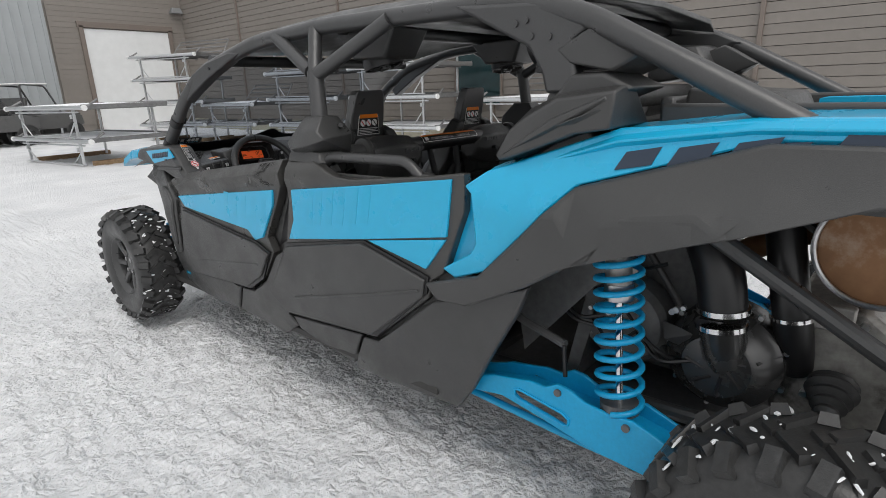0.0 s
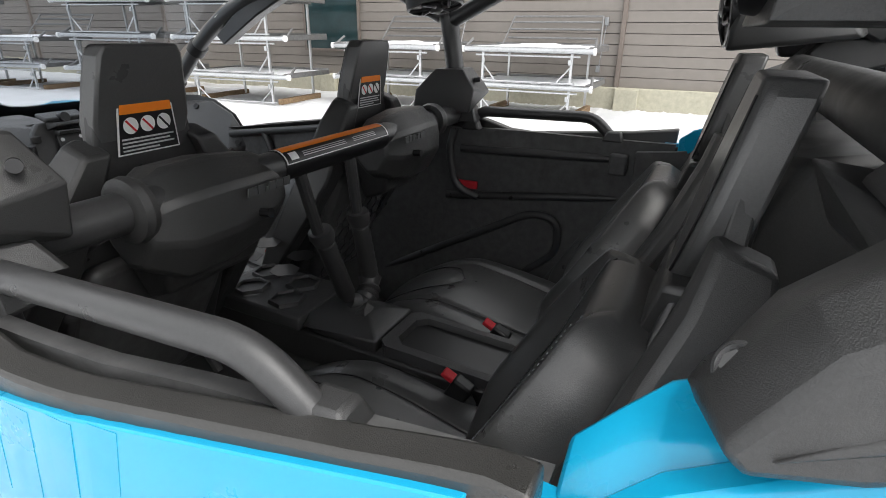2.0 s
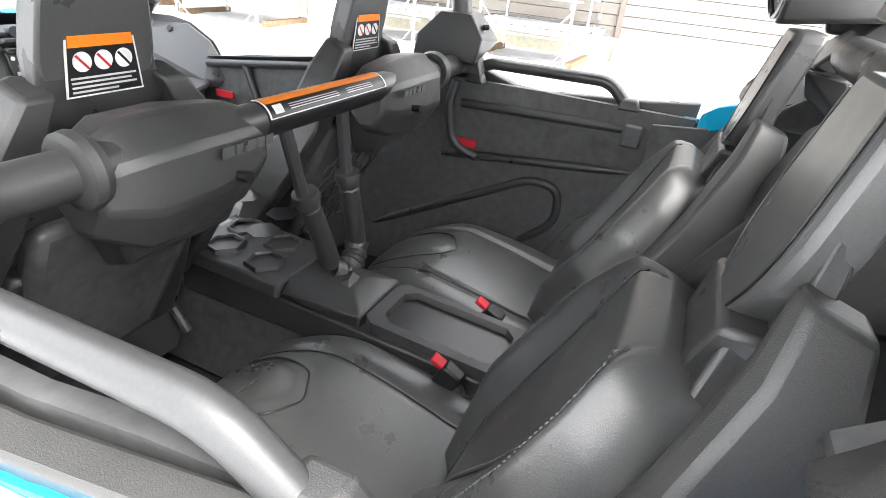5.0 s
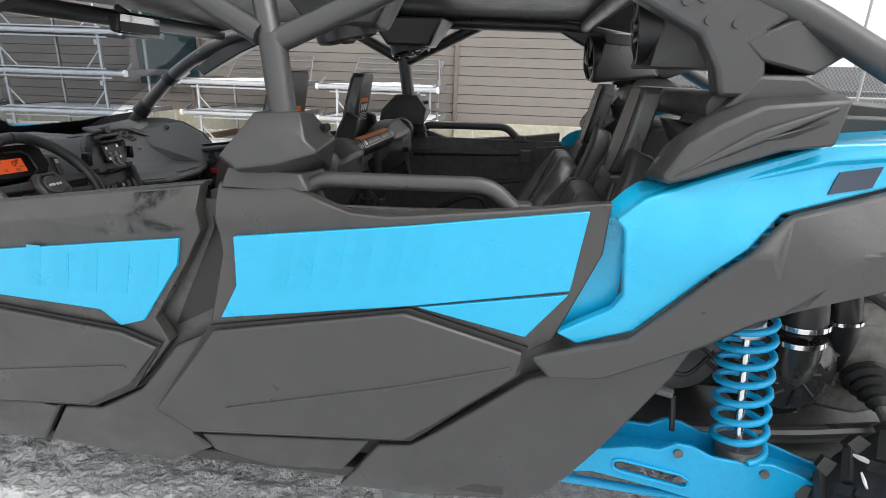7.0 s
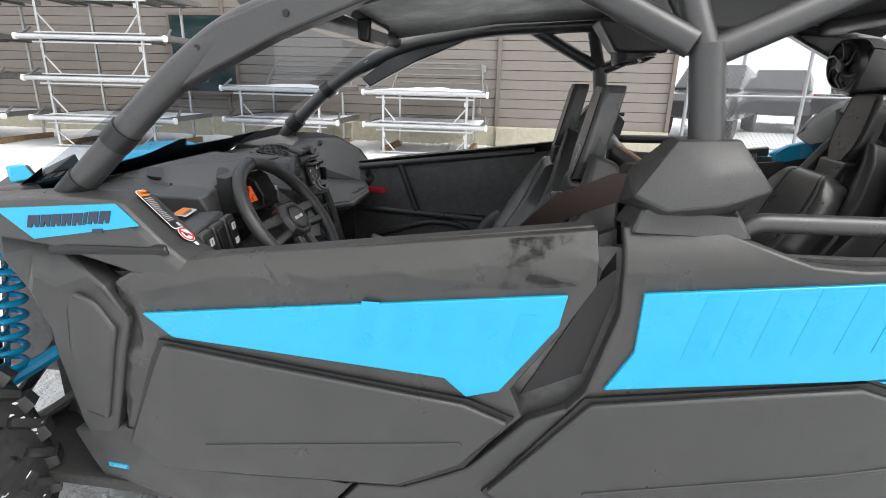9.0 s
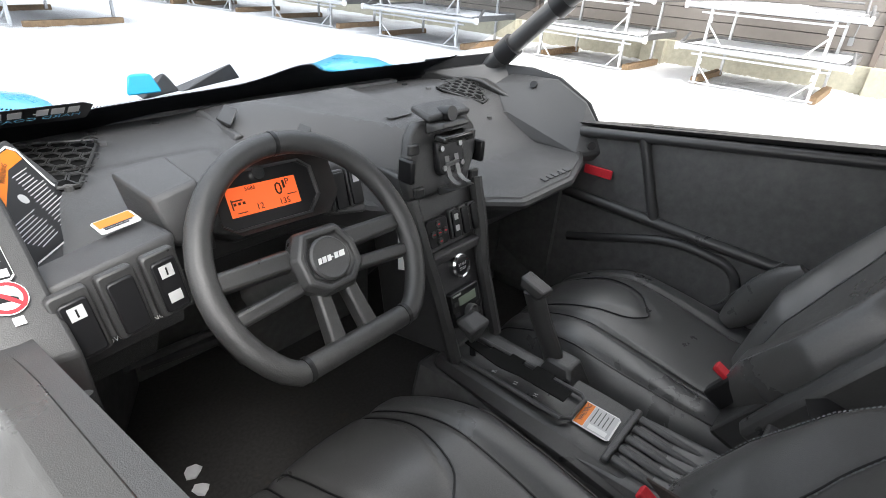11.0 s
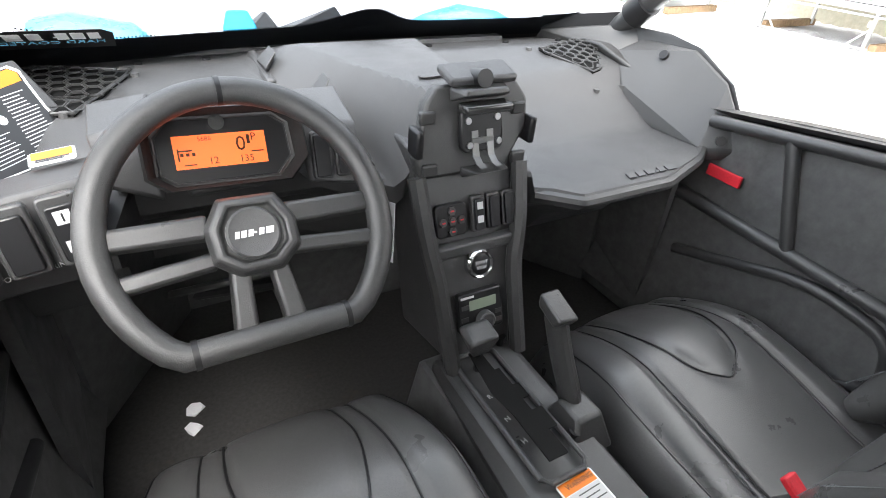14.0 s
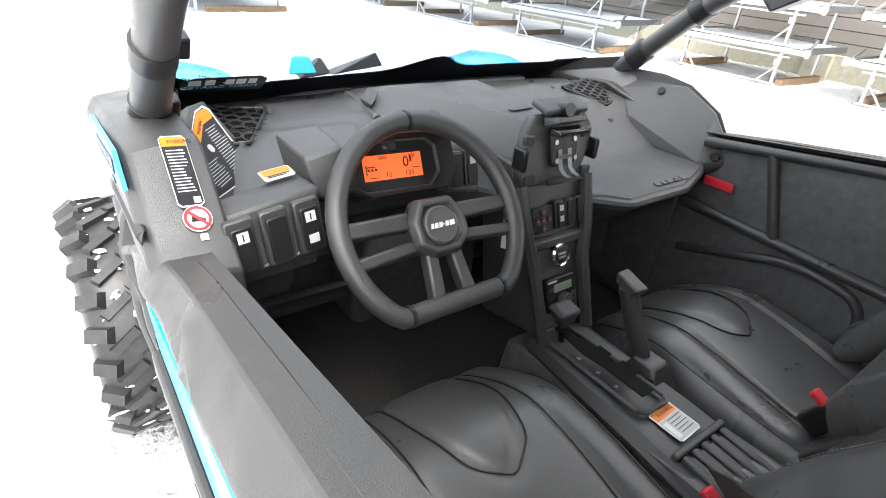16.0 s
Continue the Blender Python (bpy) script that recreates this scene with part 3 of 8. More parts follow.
doors = both("front_door", lambda: flank(FRONT_DOOR, 0, 0.035, 0.03), M_SMUDGE, bevel=0.006, label="black moulded half door with blue insert")
both("blue_panel", lambda: flank(FRONT_BLUE, 0.008, 0.016, 0.025), M_BLUE, doors, "gloss blue door insert", 0.002)


def grown(outline, k):
    """The outline pushed outwards by k."""
    cy, cz = sum(p[0] for p in outline) / len(outline), sum(p[1] for p in outline) / len(outline)
    return [(y + k * (1 if y > cy else -1), z + k * (1 if z > cz else -1)) for y, z in outline]


# black sheet edging the lower panel: shade of a deep gap, as colour
both("panel_gap", lambda: flank(grown(FRONT_LOW, 0.010), 0.008, 0.014), M_STICKSHADE, doors)
both("lower_panel", lambda: flank(FRONT_LOW, 0.018, 0.018), M_BLACK, doors, bevel=0.005)
rdoors = both("rear_door", lambda: flank(REAR_DOOR, 0, 0.035, 0.03), M_SMUDGE, bevel=0.006, label="black moulded rear half door with blue insert")
both("blue_panel", lambda: flank(REAR_BLUE, 0.008, 0.016, 0.025), M_BLUE, rdoors, "gloss blue door insert", 0.002)
both("blue_panel", lambda: flank(REAR_BLUE_LOW, 0.008, 0.016, 0.04), M_BLUE, rdoors, "gloss blue door insert", 0.002)
# the same painted gap shade round the rear door's lower panel
both("panel_gap", lambda: flank(grown(REAR_LOW, 0.010), 0.008, 0.014), M_STICKSHADE, rdoors)
both("lower_panel", lambda: flank(REAR_LOW, 0.018, 0.018), M_BLACK, rdoors, bevel=0.005)

both("rub_mark", lambda: flank([(2.02, 1.044), (1.765, 1.076), (1.765, 0.990), (2.00, 0.958)], 0.0025, 0.002), M_SCUFF, doors, "patchy black rub marks")
# large faint tone-on-tone lettering on the blue inserts, as plain slanted strokes
for ys, z0, rise, hh, dd in (((2.17, 2.10, 2.03, 1.955, 1.885), 0.835, 0.0, 0.098, doors), ((1.585, 1.535, 1.475, 1.415, 1.350, 1.295), 0.872, 0.045, 0.120, rdoors)):
    for y0 in ys:
        zz = z0 + rise * (ys[0] - y0) / 0.3
        both("faint_stroke", lambda: flank([(y0, zz), (y0 - 0.034, zz), (y0 - 0.034 - hh * 0.22, zz + hh), (y0 - hh * 0.22, zz + hh)], 0.0085, 0.0012, 0.02), M_BLUEGHOST, dd)
# flank behind the doors, so that the gaps between them are dark
both("side_frame", lambda: flank([(2.72, 0.93), (1.72, 1.05), (0.90, 1.06), (0.93, 0.80), (1.05, 0.42), (1.9, 0.38), (2.8, 0.42)], -0.045, 0.02), M_DARK)
both("rocker_panel", lambda: flank([(2.86, 0.53), (2.71, 0.575), (2.645, 0.452), (2.19, 0.490), (2.29, 0.352), (2.712, 0.343), (2.83, 0.335)], 0.004, 0.03), M_BLACK, bevel=0.006)
both("rocker_panel", lambda: flank([(2.178, 0.488), (2.08, 0.495), (1.945, 0.574), (1.835, 0.705), (1.755, 0.745), (1.935, 0.522), (1.838, 0.436), (1.80, 0.40), (1.94, 0.315), (2.278, 0.350)], 0.0, 0.03), M_BLACK, bevel=0.006)
both("rocker_panel", lambda: flank([(1.825, 0.438), (1.385, 0.482), (1.50, 0.312), (1.80, 0.385)], -0.006, 0.03), M_BLACK, bevel=0.006)
both("rocker_panel", lambda: flank([(1.362, 0.485), (1.285, 0.492), (1.03, 0.697), (0.987, 0.713), (0.88, 0.718), (0.70, 0.815), (0.733, 0.731), (0.918, 0.415), (1.0, 0.31), (1.479, 0.305)], 0.006, 0.03), M_BLACK, bevel=0.008)

FLARE = [(1.03, 0.767), (0.84, 0.826), (0.58, 1.088), (0.21, 1.197), (-0.42, 1.203), (-0.42, 1.10), (0.03, 1.097), (0.46, 1.037), (0.60, 0.885), (0.69, 0.826), (0.88, 0.728), (0.99, 0.722)]
QUARTER = [(0.890, 1.066), (0.835, 1.106), (0.508, 1.218), (0.24, 1.238), (-0.42, 1.246), (-0.42, 1.205), (0.21, 1.199), (0.585, 1.088), (0.828, 0.836), (0.937, 0.794), (0.98, 0.817), (0.876, 0.88), (0.858, 0.912), (0.872, 1.045)]
both("fender_flare", lambda: flank(FLARE, 0.035, 0.022), M_BLACK, bevel=0.008, label="black rear fender flare")
both("quarter_panel", lambda: flank(QUARTER, 0.012, 0.03), M_BLUE, bevel=0.006, label="gloss blue rear quarter panel")


def shoulder():
    rows = []
    for y, zt, xo, xi in ((0.894, 1.068, -0.690, -0.640), (0.862, 1.096, -0.682, -0.625), (0.836, 1.108, -0.675, -0.60), (0.508, 1.210, -0.662, -0.50), (0.24, 1.242, -0.650, -0.48), (-0.42, 1.250, -0.650, -0.48)):
        rows.append([Vector((xo - 0.006, y, zt - 0.02)), Vector((xo + 0.02, y, zt)), Vector((xi, y, zt + 0.012)), Vector((xi, y, zt - 0.05)), Vector((xo + 0.02, y, zt - 0.05))])
    return loft(B(), rows)


both("shoulder", shoulder, M_BLUE, bevel=0.004)

# roll cage
TUBE = 0.0275
REAR_RUN = ((0.60, 2.02, 1.512), (0.59, 1.60, 1.532), (0.59, 0.85, 1.520), (0.61, 0.64, 1.478), (0.615, 0.40, 1.350), (0.600, 0.15, 1.215))
for sx, front in ((-1, ((0.684, 2.84, 1.02), (0.680, 2.53, 1.304), (0.645, 2.40, 1.415))), (1, ((0.700, 2.96, 1.05), (0.690, 2.70, 1.287), (0.660, 2.54, 1.375), (0.635, 2.36, 1.450)))):
    part("cage_rail", tube(B(), [V(sx * x, y, z) for x, y, z in front + REAR_RUN], TUBE, 0.10, 16), M_TUBE, car, "satin black roll cage tube")
both("cage_brace", lambda: tube(B(), ((-0.605, 1.87, 1.518), (-0.653, 1.615, 1.385)), 0.024, 0, 14), M_TUBE)
both("cage_brace", lambda: tube(B(), ((-0.60, 1.64, 1.525), (-0.653, 1.595, 1.375)), 0.024, 0, 14), M_TUBE)
both("cage_brace", lambda: tube(B(), ((-0.605, 1.265, 1.520), (-0.653, 1.585, 1.372)), 0.024, 0, 14), M_TUBE)
both("cage_post", lambda: tube(B(), ((-0.653, 1.593, 1.385), (-0.672, 1.56, 1.12)), 0.028, 0, 16), M_TUBE)
both("post_cover", lambda: hull(B(), [V(-0.70, 1.548, 1.106), V(-0.70, 1.662, 1.106), V(-0.752, 1.558, 1.142), V(-0.752, 1.642, 1.128), V(-0.728, 1.480, 1.165), V(-0.728, 1.692, 1.146), V(-0.738, 1.503, 1.190), V(-0.742, 1.588, 1.180), V(-0.690, 1.528, 1.240), V(-0.690, 1.624, 1.236), V(-0.722, 1.533, 1.216), V(-0.718, 1.617, 1.212), V(-0.60, 1.498, 1.11), V(-0.60, 1.692, 1.11), V(-0.60, 1.483, 1.18), V(-0.60, 1.682, 1.17), V(-0.62, 1.528, 1.235), V(-0.62, 1.622, 1.235)]), M_BLACK, bevel=0.004, label="faceted black plastic post cover")
both("cover_skirt", lambda: hull(B(), [V(-0.735, 1.69, 1.085), V(-0.735, 1.50, 1.085), V(-0.725, 1.675, 1.125), V(-0.725, 1.52, 1.120), V(-0.62, 1.70, 1.08), V(-0.62, 1.48, 1.08), V(-0.64, 1.68, 1.125), V(-0.64, 1.50, 1.12)]), M_BLACK, bevel=0.005)
both("cover_screw", lambda: cyl(B(), V(-0.640, 1.500, 1.205), V(-0.648, 1.484, 1.207), 0.008, n=12), M_STICKSHADE)
part("cross_tube", tube(B(), ((-0.66, 1.565, 1.099), (0.66, 1.565, 1.099)), 0.030, 0, 16), M_TUBE, car)
for y, z in ((2.40, 1.462), (1.60, 1.532), (0.85, 1.520)):
    part("cross_tube", tube(B(), ((-0.60, y, z), (0.60, y, z)), 0.025, 0, 14), M_TUBE, car)
roof = B()
loft(roof, [[Vector((x, y, z + dz)) for x, dz in ((-0.57, 0), (-0.50, 0.045), (0, 0.06), (0.50, 0.045), (0.57, 0), (0.50, 0.025), (0, 0.04), (-0.50, 0.025))] for y, z in ((2.43, 1.462), (2.0, 1.525), (1.6, 1.545), (0.9, 1.535), (0.66, 1.495))])
part("roof", roof, M_DARK, car, "black moulded roof panel", 0.004)

# front fenders and hood
FEND = [(3.04, 1.075), (2.92, 1.088), (2.79, 0.988), (2.70, 0.948), (2.655, 0.925), (2.625, 0.85), (2.722, 0.564), (2.80, 0.540), (2.812, 0.58), (2.822, 0.69), (2.828, 0.805), (2.862, 0.885), (2.915, 0.955), (2.945, 0.995), (3.02, 1.02), (3.07, 1.06)]
part("front_fender", flank(FEND, 0.015, 0.06), M_BLACK, car, "black front fender", 0.008)
part("front_fender", flank([(y, min(z, 1.035)) for y, z in FEND[1:]], 0.015, 0.06), M_BLACK, car, "black front fender", 0.008, flip=True)
both("fender_blade", lambda: flank([(2.775, 0.80), (2.778, 0.61), (2.728, 0.60), (2.652, 0.83), (2.690, 0.885), (2.735, 0.905), (2.765, 0.87)], 0.026, 0.02), M_BLACK, bevel=0.008)
part("cowl_side", loft(B(), [[V(-0.752, y, z - 0.030), V(-0.738, y, z - 0.006), V(-0.690, y, z + 0.002), V(-0.645, y, z - 0.004), V(-0.640, y, z - 0.10), V(-0.752, y, z - d)] for y, z, d in ((3.00, 1.07, 0.05), (2.93, 1.080, 0.07), (2.78, 1.095, 0.10), (2.635, 1.094, 0.135), (2.615, 1.088, 0.135), (2.535, 1.010, 0.08), (2.500, 0.983, 0.06), (2.474, 0.962, 0.05))]), M_BLACK, car, "black cowl side with stickers", 0.005)
part("cowl_side", hull(B(), [V(0.700, 2.95, 1.08), V(0.722, 2.80, 1.085), V(0.724, 2.69, 1.070), V(0.724, 2.59, 1.02), V(0.718, 2.53, 0.945), V(0.71, 2.51, 0.90), V(0.73, 2.9, 0.98), V(0.73, 2.62, 0.90), V(0.69, 2.93, 0.95), V(0.70, 2.60, 0.88)]), M_BLACK, car, "black cowl side beside the passenger's tray", 0.006)
part("cowl_ridge", hull(B(), [V(-0.757, 2.78, 0.985), V(-0.757, 2.72, 1.000), V(-0.757, 2.53, 1.005), V(-0.751, 2.78, 0.975), V(-0.751, 2.52, 0.992), V(-0.744, 2.78, 1.0), V(-0.744, 2.53, 1.012)]), M_STICKSHADE, car, bevel=0.003)
# low black hood between two blue wings
hood = B()
loft(hood, [[Vector((x, y, z + dz)) for x, dz in ((-0.46, -0.03), (-0.35, -0.012), (0, 0.0), (0.35, -0.012), (0.46, -0.03), (0.4, -0.1), (-0.4, -0.1))] for y, z in ((3.13, 0.975), (3.4, 0.96), (3.60, 0.92), (3.72, 0.86))])
part("hood", hood, M_BLACK, car, "low black hood between blue wings", 0.004)
both("hood_wing", lambda: loft(B(), [[V(-0.62, y, z - 0.06), V(-0.61, y, z - 0.012), V(-0.53, y, z), V(-0.40, y, z - 0.028), V(-0.36, y, z - 0.07)] for y, z in ((3.24, 1.030), (3.36, 1.045), (3.48, 1.035), (3.62, 0.98))]), M_BLUE, bevel=0.008, label="gloss blue wing on top of the front fender")
part("nose_cover", hull(B(), [V(-0.10 + dx, y, z) for dx, y, z in ((-0.05, 3.47, 0.96), (0.02, 3.48, 1.030), (0.04, 3.50, 1.000), (0.03, 3.56, 0.97), (-0.04, 3.56, 0.96), (0.06, 3.48, 0.97))]), M_DASH, car, "grey faceted nose cover", 0.006)
part("nose_cover", hull(B(), [V(-0.02 + dx, y, z) for dx, y, z in ((-0.02, 3.47, 0.97), (0.06, 3.48, 1.005), (0.14, 3.48, 1.035), (0.18, 3.5, 0.985), (0.1, 3.56, 0.97), (-0.02, 3.56, 0.96))]), M_DASH, car, "grey faceted nose cover", 0.006)
part("nose_badge", hull(B(), [V(-0.16 + dx, y, z) for dx, y, z in ((-0.05, 3.42, 0.985), (-0.03, 3.44, 1.035), (0.03, 3.44, 1.035), (0.05, 3.42, 0.985), (0.0, 3.48, 1.03))]), M_BLUE, car, "blue nose badge", 0.006)


# ---- wheels ----
def wheel(centre, r, w, side):
    c = Vector(centre)
    ax = Vector((side, 0, 0))
    root = part("wheel", lathe(B(), c, ax, [(-w * 0.1, 0.05), (-w * 0.08, 0.07), (w * 0.2, 0.075), (w * 0.24, 0.06), (w * 0.26, 0.02)], 24), M_DARK, car, "black alloy wheel with knobbly mud tyre")
    tyre = B()
    prof = [(-w / 2 * 0.86, r * 0.52), (-w / 2, r * 0.62), (-w / 2 * 1.02, r * 0.78), (-w / 2 * 0.9, r * 0.91), (-w * 0.3, r * 0.955), (0, r * 0.965), (w * 0.3, r * 0.955), (w / 2 * 0.9, r * 0.91), (w / 2 * 1.02, r * 0.78), (w / 2, r * 0.62), (w / 2 * 0.86, r * 0.52), (w * 0.2, r * 0.50), (-w * 0.2, r * 0.50)]
    n = 60
    rings = [[c + ax * h + q * (math.cos(t) * Vector((0, 1, 0)) + math.sin(t) * Vector((0, 0, 1))) for h, q in prof] for t in (2 * math.pi * j / n for j in range(n))]
    loft(tyre, rings, loop=True)
    ty = part("tyre", tyre, M_RUBBER, root, "chunky black mud tyre with snow in the tread", angle=50)
    lugs = 24
    for k in range(lugs):
        for row, (h, dr, ln, wd, skew) in enumerate(((-0.41, 0.0, 0.27, 0.040, 0.20), (-0.20, 0.5, 0.36, 0.025, -0.62), (-0.02, 0.05, 0.18, 0.028, 0.60), (0.19, 0.55, 0.36, 0.025, 0.62), (0.41, 0.25, 0.27, 0.040, -0.20))):
            t = 2 * math.pi * (k + dr) / lugs
            edge = row in (0, 4)
            m = Matrix.Translation(c) @ Matrix.Rotation(t, 4, "X") @ Matrix.Translation((h * w * side, r * (0.935 if edge else 0.958), 0)) @ Matrix.Rotation(skew, 4, "Y")
            lb = B()
            box(lb, (0, 0, 0), (ln * w, wd, 0.026), rot=(-90, 0, 0), taper=(0.88, 0.78))
            if edge:
                bmesh.ops.rotate(lb, verts=lb.verts, cent=(0, 0, 0), matrix=Matrix.Rotation(radians(34 if h * side < 0 else -34), 3, "Z"))
            bmesh.ops.transform(lb, matrix=m, verts=lb.verts)
            part("tread_lug", lb, M_RUBBER, ty)
    sn = B()
    rnd = random.Random(int(c.y * 10) + side)
    for k in range(170):
        t, h = rnd.uniform(0, 2 * math.pi), rnd.uniform(-0.46, 0.46)
        p = c + ax * (h * w) + (r * (0.985 - 0.2 * h * h)) * (math.cos(t) * Vector((0, 1, 0)) + math.sin(t) * Vector((0, 0, 1)))
        bmesh.ops.create_icosphere(sn, subdivisions=1, radius=rnd.uniform(0.002, 0.0055), matrix=Matrix.Translation(p) @ Matrix.Rotation(t, 4, "X") @ Matrix.Rotation(rnd.uniform(-0.8, 0.8), 4, "Y") @ Matrix.Diagonal((rnd.uniform(1.0, 5.5), 0.8, rnd.uniform(0.6, 1.8), 1)))
    part("snow_clumps", sn, M_SNOW, ty, "bits of snow caught in the tread")
    rim = lathe(B(), c, ax, [(-w * 0.40, r * 0.545), (-w * 0.36, r * 0.50), (0.0, r * 0.45), (w * 0.30, r * 0.47), (w * 0.40, r * 0.545), (w * 0.43, r * 0.55), (w * 0.43, r * 0.515), (w * 0.30, r * 0.45), (0.0, r * 0.42), (-w * 0.36, r * 0.47)], 48)
    part("rim", rim, M_TUBE, root, "satin black rim")
    for k in range(7):
        t = 2 * math.pi * k / 7
        d = math.cos(t) * Vector((0, 1, 0)) + math.sin(t) * Vector((0, 0, 1))
        e = ax.cross(d)
        sp = B()
        loft(sp, [[c + ax * (w * x) + d * q + e * s for x, s in ((x0, -g), (x0 + 0.07, -g * 0.7), (x0 + 0.07, g * 0.7), (x0, g))] for q, x0, g in ((0.055, 0.20, 0.020), (r * 0.30, 0.24, 0.015), (r * 0.49, 0.26, 0.024))])
        part("spoke", sp, M_TUBE, root, bevel=0.003)
    for k in range(4):
        t = 2 * math.pi * (k + 0.5) / 4
        d = math.cos(t) * Vector((0, 1, 0)) + math.sin(t) * Vector((0, 0, 1))
        part("lug_nut", cyl(B(), c + d * 0.045 + ax * (w * 0.24), c + d * 0.045 + ax * (w * 0.30), 0.011, n=6), M_STEEL, root)
    return root


FRONT_AXLE, REAR_AXLE = 3.29, 0.05
for s in (-1, 1):
    wheel((s * 0.738, FRONT_AXLE, 0.402), 0.322, 0.215, s)
    wheel((s * 0.700, REAR_AXLE, 0.322), 0.330, 0.26, s)


# ---- seats ----
def trace(fn, line, n=26, radius=0.06):
    """A smooth line over a surface given by fn(u, v)."""
    pts = rounded([(u, v, 0) for u, v in line], radius, 6)
    seg = [0.0]
    for p, q in zip(pts, pts[1:]):
        seg.append(seg[-1] + (q - p).length)
    out = []
    for k in range(n + 1):
        d = seg[-1] * k / n
        i = max(j for j in range(len(seg)) if seg[j] <= d + 1e-9)
        i = min(i, len(pts) - 2)
        w = (d - seg[i]) / max(1e-9, seg[i + 1] - seg[i])
        p = pts[i].lerp(pts[i + 1], min(1, w))
        out.append(fn(p.x, p.y))
    return out


def seat(xc, dy, dz, toward, sticker, hy=0.0, cx=0.0, cz=0.0, nose=0.50):
    """A bucket seat of the rear row's shape, moved by dy and dz, its headrest by hy more; toward: the side of the centre console (+1 or -1)."""
    def P(x, y, z):
        return Vector((xc + x, y + dy, z + dz))

    W = 0.246

    def cushion(x, t):
        """The cushion's top: x from side to side, t from front to back."""
        y = 1.635 - 0.60 * t
        r = abs(x)
        top = 0.568 + 0.092 * math.sin(min(1, t * 2.4) * math.pi / 2) - 0.060 * max(0, t - 0.4)
        w = W * (0.80 + 0.20 * math.sin(min(1, t * 2.0) * math.pi / 2)) * (1 - 0.14 * max(0, t - 0.6))
        h = top + 0.034 * (1 - r * r) * math.sin(math.pi * min(1, 0.12 + t * 1.1)) + 0.006 * math.exp(-((r - 0.72) / 0.16) ** 2) - 0.008 * math.exp(-((r - 0.55) / 0.035) ** 2) - 0.065 * max(0, (r - 0.80) / 0.20) ** 2.2 - (0.055 * (1 - t / 0.09) ** 2 if t < 0.09 else 0)
        # the nose panel swells inside its U-shaped seam
        e = (x / 0.40) ** 2 + (t / nose) ** 2
        h += 0.008 * max(0, 1 - e) ** 0.5 - 0.005 * math.exp(-((e - 1) / 0.10) ** 2)
        return P(x * w + cx, y, h + cz)

    cush, rows = B(), []
    for k in range(49):
        t = (k / 48) ** 1.15
        ring = [cushion(-1 + 2 * j / 60, t) for j in range(61)]
        w = abs(ring[-1].x - xc - cx)
        zt, y = ring[30].z - dz, ring[0].y - dy
        ring += [P(w * 1.0 + cx, y, zt - 0.11), P(w * 0.9 + cx, y, zt - 0.15), P(-w * 0.9 + cx, y, zt - 0.15), P(-w * 1.0 + cx, y, zt - 0.11)]
        rows.append(ring)
    loft(cush, rows)
    root = part("seat", cush, M_VINYL, car, "black vinyl bucket seat with grey stitching", angle=60)
    for line in ([(-0.41, 0.03), (-0.39, nose * 0.52), (-0.26, nose * 0.88), (0.0, nose * 1.02), (0.26, nose * 0.88), (0.39, nose * 0.52), (0.41, 0.03)], [(-0.56, 0.03), (-0.54, 0.4), (-0.50, 0.98)], [(0.56, 0.03), (0.54, 0.4), (0.50, 0.98)], [(-0.88, 0.05), (-0.87, 0.5), (-0.86, 0.95)], [(0.88, 0.05), (0.87, 0.5), (0.86, 0.95)]):
        q = B()
        tube(q, [p + Vector((0, 0, 0.0018)) for p in trace(cushion, line, 44)], 0.0019, 0, 6)
        part("seam", q, M_STICKSHADE, root)

    # the reclined back; its side ridges stand proud of the middle
    NB = Vector((0, 0.837, 0.548))

    def back_at(x, t):
        r = abs(x)
        w = float(np.interp(t, (0, 0.15, 0.3, 0.5, 0.72, 0.86, 0.95, 1.0), (0.115, 0.160, 0.205, 0.235, 0.222, 0.185, 0.145, 0.105)))
        bol = float(np.interp(t, (0, 0.3, 0.65, 0.9, 1.0), (0.020, 0.036, 0.030, 0.012, 0.004)))
        k = min(1, max(0, (r - 0.15 - 0.45 * t) / 0.38))
        d = -bol * (1 - k * k * (3 - 2 * k)) - 0.055 * max(0, (r - 0.84) / 0.16) ** 2 - 0.0035 * math.exp(-((r - 0.16 - 0.52 * t) / 0.03) ** 2) - 0.028 * max(0, (t - 0.94) / 0.06) ** 2 - 0.05 * max(0, 1 - t / 0.28)
        return P(x * w, 1.172 - 0.262 * t, 0.63 + 0.435 * t) + NB * (d + (-0.008 if sticker else 0.018))

    back, rows = B(), []
    for k in range(45):
        t = k / 44
        ring = [back_at(-1 + 2 * j / 56, t) for j in range(57)]
        w = ring[-1].x - xc
        c = P(0, 1.172 - 0.262 * t, 0.63 + 0.435 * t) - NB * (0.105 if sticker else 0.075)
        ring += [c + Vector((w * 0.96, 0, 0)), c + Vector((-w * 0.96, 0, 0))]
        rows.append(ring)
    loft(back, rows)
    part("backrest", back, M_VINYL, root, angle=60)
    for sx in (-1, 1):
        q = B()
        tube(q, [p + NB * 0.0022 for p in trace(back_at, [(sx * 0.20, 0.06), (sx * 0.42, 0.5), (sx * 0.66, 0.97)], 24)], 0.0014, 0, 6)
        part("seam", q, M_STICKSHADE, root)
        q = B()
        for k, p in enumerate(trace(back_at, [(sx * 0.17, 0.08), (sx * 0.39, 0.5), (sx * 0.62, 0.95)], 60)):
            box(q, p + NB * 0.0020, (0.0012, 0.0012, 0.0034), rot=(32, 0, 0))
